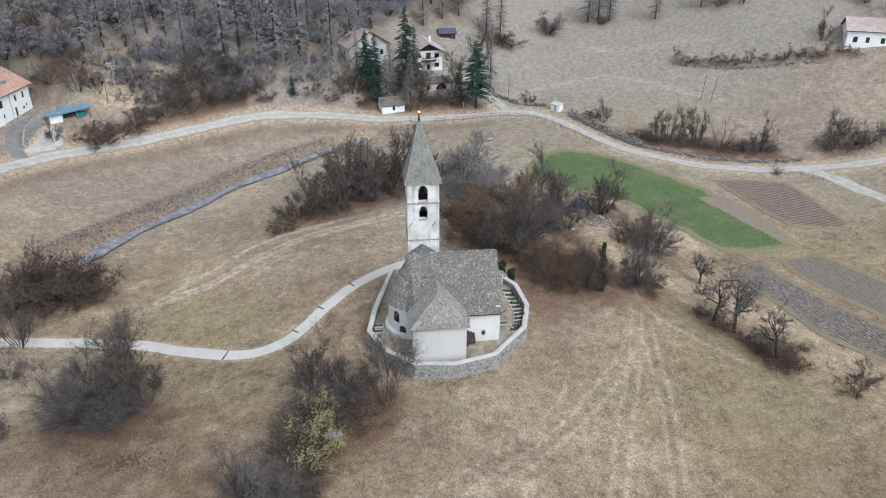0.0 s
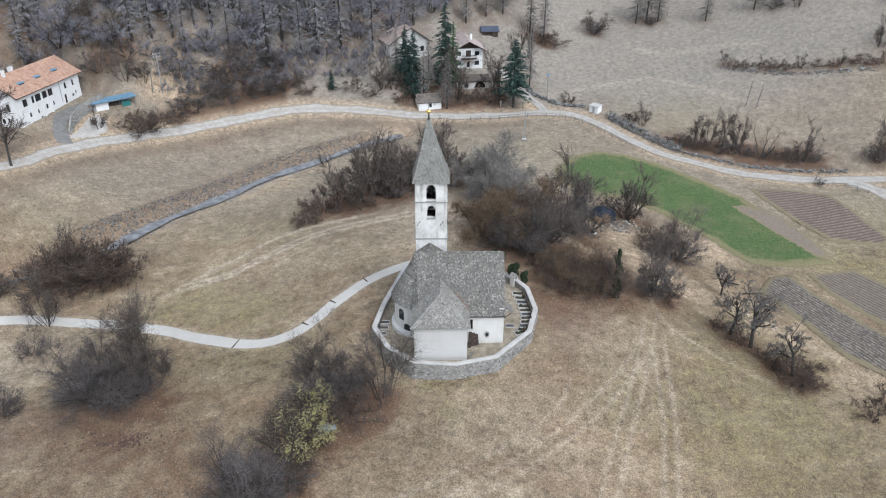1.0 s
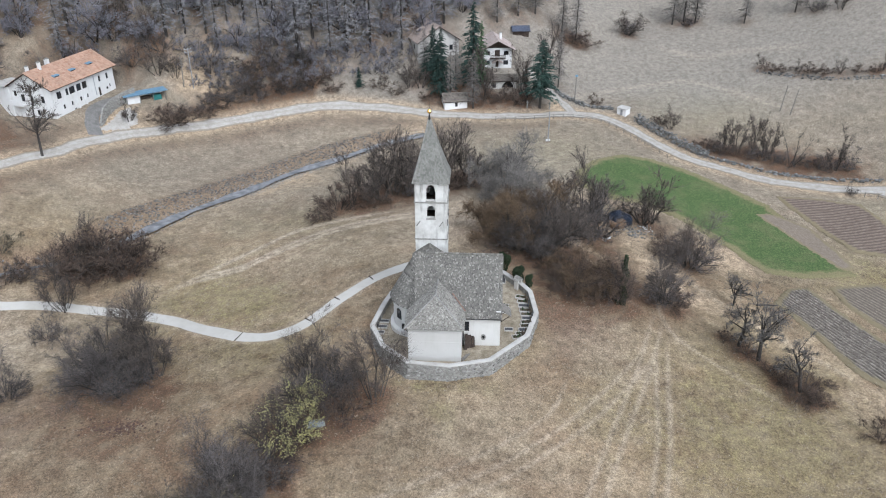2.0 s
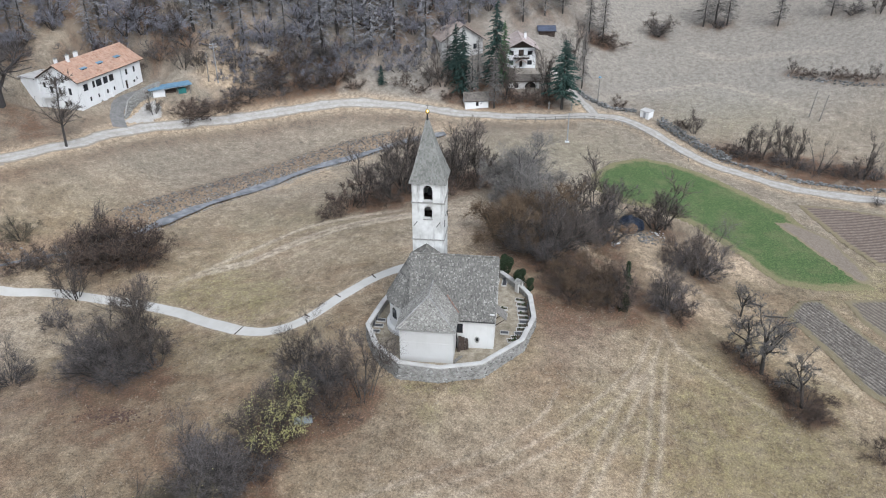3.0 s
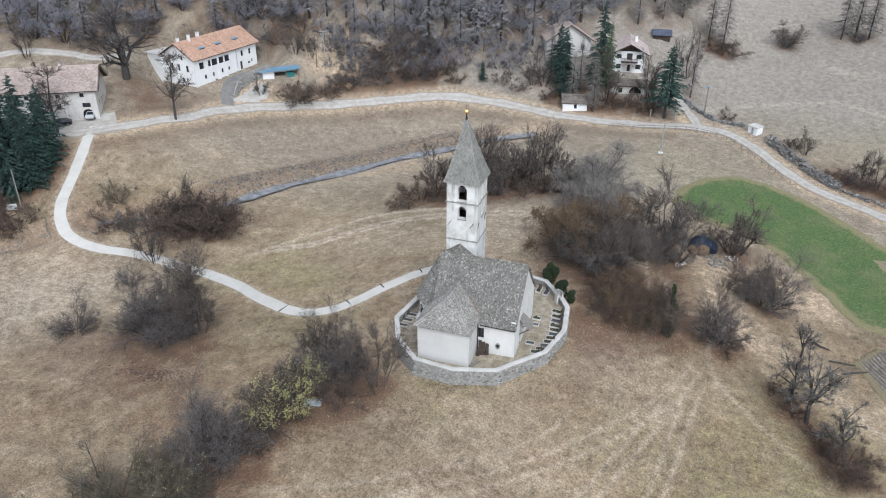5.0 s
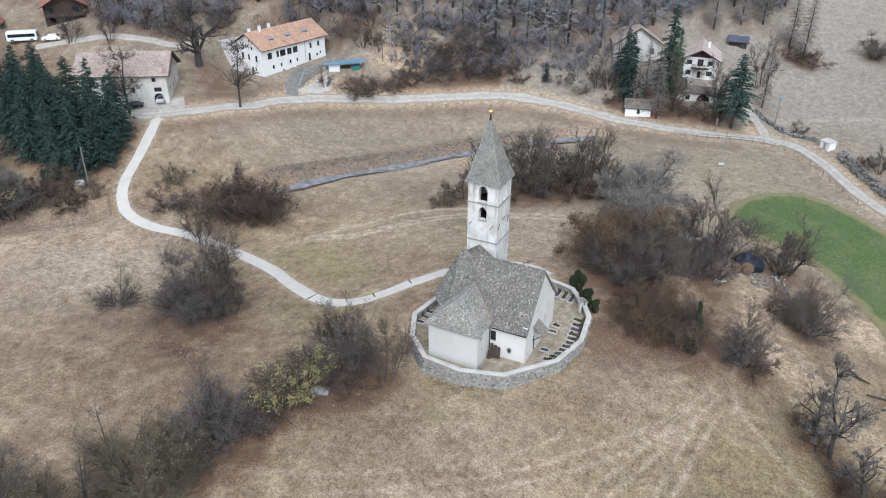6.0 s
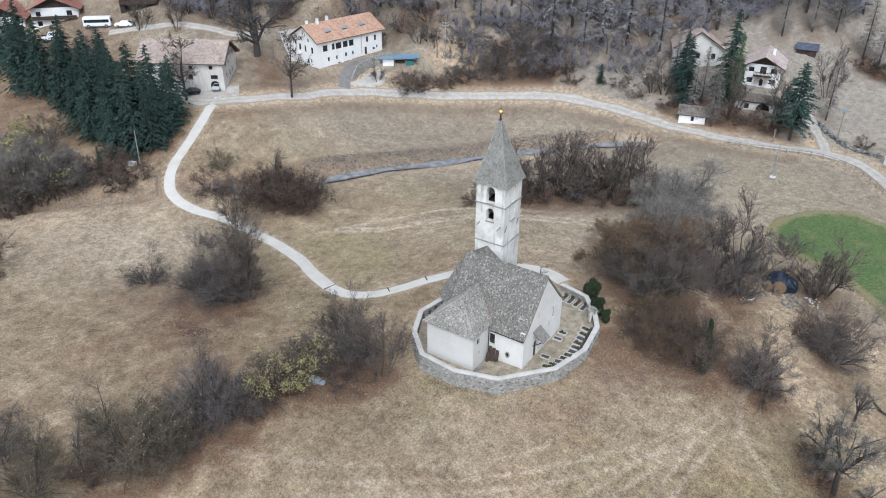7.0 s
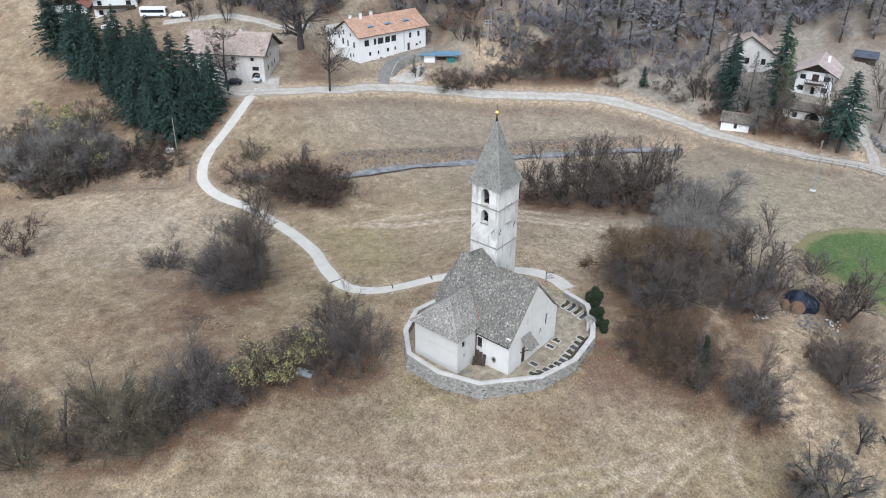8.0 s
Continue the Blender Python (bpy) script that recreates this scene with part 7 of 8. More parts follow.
def evergreen(seed, tall, wide, whorls, per, sprays, droop, radius=0.09, bottom=0.06, taper=0.9, thick_boughs=True, shoot=None, small=1.0):
    """A spruce or larch: a straight trunk, whorls of boughs, and sprays along each bough."""
    rng = np.random.default_rng(seed)
    trunk = limbs(np.array([[[0, 0, -0.4], [0.05, 0, tall * 0.5], [0, 0.03, tall]]]), np.array([[tall * 0.016, tall * 0.01, 0.02]]), 7)
    z = np.repeat(np.linspace(bottom * tall, tall * 0.97, whorls), per) + rng.normal(0, tall * 0.008, whorls * per)
    n = len(z)
    a = rng.uniform(0, 2 * np.pi, n)
    ln = wide * np.clip(1 - z / tall, 0.02, 1) ** taper * rng.uniform(0.5, 1.18, n) * (1 + 0.16 * np.sin(3 * a + 9 * z / tall)) + 0.12
    out = np.stack([np.cos(a), np.sin(a), np.zeros(n)], -1)
    p = np.stack([np.zeros(n), np.zeros(n), z], -1)
    end = p + out * ln[:, None] + np.array([0, 0, 1]) * (-droop * ln * (1 - 0.7 * z / tall))[:, None]
    mid = (p + end) / 2 + np.array([0, 0, 1]) * (0.1 * ln)[:, None]
    boughs = limbs(np.stack([p, mid, end], 1), np.stack([0.012 * ln + 0.012, 0.008 * ln + 0.01, np.full(n, 0.008)], 1), 3)
    u = rng.uniform(0.12, 1.0, (n, sprays)).ravel()[:, None]
    k = np.repeat(np.arange(n), sprays)
    base = (1 - u) ** 2 * p[k] + 2 * u * (1 - u) * (2 * mid[k] - (p[k] + end[k]) / 2) + u * u * end[k]
    side = np.stack([-out[k][:, 1], out[k][:, 0], np.zeros(len(k))], -1) * rng.choice([-1, 1], (len(k), 1))
    d = unit(out[k] * rng.uniform(0.3, 0.9, (len(k), 1)) + side * rng.uniform(0.2, 1.0, (len(k), 1)) + np.array([0, 0, 1]) * rng.uniform(-0.75, 0.12, (len(k), 1)))
    size = (0.2 + 0.22 * ln[k])[:, None] * rng.uniform(0.6, 1.3, (len(k), 1)) * (1.2 - 0.6 * u) * small
    v, t = (shoot or spikes)(base, base + d * size, (radius * size[:, 0] * 2.2).clip(0.01, 0.2))
    return joined([trunk, boughs] if thick_boughs else [trunk]), (v, t)


TALL = 10.0
T = {}
for fine, mark in ((1.0, ""), (0.64, "far_")):
    c = lambda k: max(3, round(k * fine))
    least = 0.012 if fine == 1 else 0.03
    bushy = (6, 7, 11) if fine == 1 else (5, 5, 8)
    bush_stems = 22 if fine == 1 else 13
    for k, s in enumerate((11, 12, 13)):
        T[mark + "shrub%d" % k] = template("bare_shrub", "dense leafless grey-violet shrub", "shrub", thicket(s, TALL, bush_stems, 0.5 + 0.06 * k, 0.8, 0.11, bushy, least, 58), BARK, TWIGDARK)
        T[mark + "dome%d" % k] = template("bare_shrub", "broad rounded leafless dark grey thicket", "shrub", thicket(s + 60, TALL, bush_stems, 0.74 + 0.06 * k, 1.1, 0.12, bushy, least, 74), BARK, TWIGDARK)
        T[mark + "red%d" % k] = template("bare_shrub", "leafless red-brown thicket bush", "shrub", thicket(s + 20, TALL, bush_stems, 0.72 + 0.1 * k, 1.4, 0.1, bushy, least * 1.6, 74), BARK, TWIGRED)
        if k == 1:
            T[mark + "redbrown"] = template("bare_shrub", "low rounded thicket of warm brown twigs", "shrub", thicket(s + 33, TALL, bush_stems, 0.9, 1.5, 0.1, bushy, least * 1.5, 78), BARK, TWIGBROWN)
        T[mark + "slim%d" % k] = template("bare_tree", "slender leafless grey-brown tree", "tree", thicket(s + 40, TALL, 7 + k, 0.26 + 0.05 * k, 0.7, 0.1, (c(9), c(8), c(13)), least, 24 + 3 * k, 0.05, 30, (0.5, 0.65, 0.8), 0.42), BARK, TWIG)
    for k, s in enumerate((61, 62)):
        T[mark + "broad%d" % k] = template("bare_tree", "spreading leafless brown tree", "tree", thicket(s, TALL, 10 if fine == 1 else 8, 0.55, 0.5, 0.17, (9, 9, 13) if fine == 1 else (6, 6, 9), least, 62, 0.2), BARK, TWIG)
        T[mark + "old%d" % k] = template("old_fruit_tree", "gnarled old fruit tree with broken grey limbs", "tree", bare_plant(s + 9, TALL * 0.75, 1, 9, 0.1, 0.3, [(9, (0.28, 0.95), 50, 0.55, 0.6, 0.25, 0.0), (8, (0.3, 1.0), 55, 0.5, 0.5, 0.2, 0.05), (9, (0.25, 1.0), 48, 0.5, 0.55, 0.2, 0.0), (14, (0.15, 1.0), 45, 0.7, 0.7, 0.1, 0.0)], 3, least), BARK, TWIGOLD)
    arr = thicket(83, TALL, bush_stems - 4, 0.62, 0.9, 0.11, bushy, least, 66)
    T[mark + "bud"] = template("budding_shrub", "shrub breaking into yellow-green bud", "shrub", arr, BARK, TWIG, (*buds_on(arr, 0.45, 0.14 if fine == 1 else 0.24, 1, 0.25), BUDS, "foliage"))
    arr = thicket(84, TALL, bush_stems, 0.66, 0.9, 0.12, bushy, least, 68)
    T[mark + "faint"] = template("budding_shrub", "olive-grey shrub with a faint haze of buds", "shrub", arr, BARK, TWIGOLIVE, (*buds_on(arr, 0.006, 0.13, 2, 0.1), BUDS, "foliage"))
arr = thicket(85, TALL, 5, 0.3, 0.3, 0.14, (9, 8, 11), 0.015, 26, 0.05, 30, (0.42, 0.6, 0.8))
rngi = np.random.default_rng(5)
h = 7.6 * rngi.random(1700) ** 1.2 + 0.2
w = rngi.uniform(0, 6.28, 1700)
rad = (0.2 + 0.9 * rngi.random(1700)) * (1.05 - h / 10) * (0.75 + 0.4 * np.sin(2.3 * h + w))
pts = np.stack([rad * np.cos(w) + 0.05 * h, rad * np.sin(w) + 0.2 * np.sin(h), h], -1)
T["ivy"] = template("ivy_clad_tree", "bare tree with ivy-covered trunk", "tree", arr, BARK, TWIG, (*spikes(pts, pts + unit(rngi.normal(0, 1, pts.shape)) * 0.26, np.full(1700, 0.09)), IVY, "ivy"))
for k in range(3):
    T["spruce%d" % k] = template("spruce_tree", "tall dark green spruce", "tree", evergreen(90 + k, 20, 5.0 - 0.5 * k, 44, 7, 30, 0.3, 0.15, 0.05, 0.74, False, slivers, 0.72), BARK, NEEDLE)
    T["larch%d" % k] = template("larch_tree", "leafless pale larch with fine hanging twigs", "tree", evergreen(95 + k, 18, 3.6, 40, 6, 24, 0.22, 0.03, 0.14, 0.62, False, slivers), BARK, TWIGPALE)
T["oak"] = template("old_oak", "huge old leafless oak with dark crooked limbs", "tree", bare_plant(79, TALL, 1, 1, 0.1, 0.5, [(13, (0.18, 0.95), 52, 0.58, 0.55, 0.2, 0.0), (9, (0.2, 1.0), 54, 0.5, 0.6, 0.15, 0.02), (8, (0.2, 1.0), 48, 0.5, 0.6, 0.12, 0.0), (6, (0.2, 1.0), 42, 0.55, 0.7, 0.05, 0.0)], 3, 0.02), DARKBARK, TWIGDARK)
T["lone"] = template("bare_tree", "lone leafless tree with a straight dark trunk", "tree", bare_plant(171, TALL, 1, 3, 0.1, 0.2, [(20, (0.2, 0.97), 52, 0.4, 0.45, 0.2, 0.0), (10, (0.15, 1.0), 46, 0.5, 0.55, 0.15, 0.0), (12, (0.1, 1.0), 44, 0.65, 0.6, 0.1, 0.0)], 2, 0.026), DARKBARK, TWIG)
T["spruce_bare"] = template("spruce_tree", "dark spruce with a bare lower trunk", "tree", evergreen(94, 20, 4.6, 42, 7, 30, 0.3, 0.15, 0.2, 0.62, False, slivers, 0.72), BARK, NEEDLE)
T["pale"] = template("spruce_tree", "lighter green narrow spruce", "tree", evergreen(99, 20, 3.6, 44, 6, 30, 0.3, 0.15, 0.06, 0.8, False, slivers, 0.75), BARK, NEEDLEPALE)
rngi = np.random.default_rng(8)
pts = np.concatenate([np.array(c) + unit(rngi.normal(0, 1, (700, 3))) * r * rngi.uniform(0.55, 1.05, (700, 1)) ** 0.5 * np.array([1, 1, 1.1]) for c, r in (((0, 0, 1.5), 1.25), ((0.9, 0.3, 2.5), 1.0), ((-0.7, 0.5, 3.0), 0.95), ((0.1, -0.5, 3.5), 0.7))])
stem = limbs(np.array([[[0, 0, -0.3], [0.05, 0, 1.2], [0.1, 0.1, 3.2]], [[0, 0, 0.4], [0.4, 0.2, 1.4], [0.8, 0.3, 2.4]]]), np.array([[0.12, 0.08, 0.03], [0.08, 0.06, 0.03]]), 5)
T["thuja"] = template("evergreen_shrub", "lumpy dark evergreen shrub in the churchyard corner", "shrub", (stem, spikes(pts, pts + unit(rngi.normal(0, 1, pts.shape) + np.array([0, 0, 0.4])) * 0.3, np.full(len(pts), 0.085))), BARK, IVY)
for mark, name, mat, label in (("", "grey", TWIGPALE, "slender pale grey leafless tree"), ("", "greybroad", TWIGPALE, "rounded pale grey leafless tree"), ("", "brown", TWIGBROWN, "leafless tree with warm brown twigs")):
    arr = thicket(131, TALL, 7, 0.28, 0.9, 0.1, (9, 8, 11), 0.02, 26, 0.05, 30, (0.5, 0.65, 0.8), 0.42) if name == "grey" else thicket(133, TALL, 10, 0.6, 0.7, 0.15, (9, 9, 13), 0.02, 64, 0.2)
    T[name] = template("bare_tree", label, "tree", arr, BARK, mat)
T["snag"] = template("bare_tree", "half-dead leaning tree with sparse broken limbs", "tree", thicket(151, TALL, 4, 0.6, 0.5, 0.16, (5, 5, 6), 0.014, 50, 0.0, 38, (0.4, 0.5, 0.6)), BARK, TWIG)
plant_rng = random.Random(7)


def plant(kind, x, y, tall, litter=0.6, wide=1.0, group=""):
    near = math.hypot(x - 15, y - 8) < 112 and tall > 4.5
    t = T[kind if near or "far_" + kind not in T else "far_" + kind]
    kind = kind.replace("far_", "")
    full = {"spruce": 20, "spruce_bare": 20, "pale": 20, "larch": 18, "thuja": 4, "old0": 7.5, "old1": 7.5}
    unit_tall = full.get(kind, full.get(kind[:-1], TALL * 0.97))
    k = tall / unit_tall
    m = Matrix.LocRotScale((x, y, height(x, y) - 0.05), Euler((0, 0, plant_rng.uniform(0, 6.28))), (k * wide, k * wide, k))
    o = copy_thing(t, m)
    o.matrix_basis = m
    if group:
        o["group"] = group
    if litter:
        LITTER_SHADE.append((x, y, max(1.2, min(4.5, tall * 0.38) * litter / 0.6), min(0.8, litter * 0.75 + 0.1)))
    return o


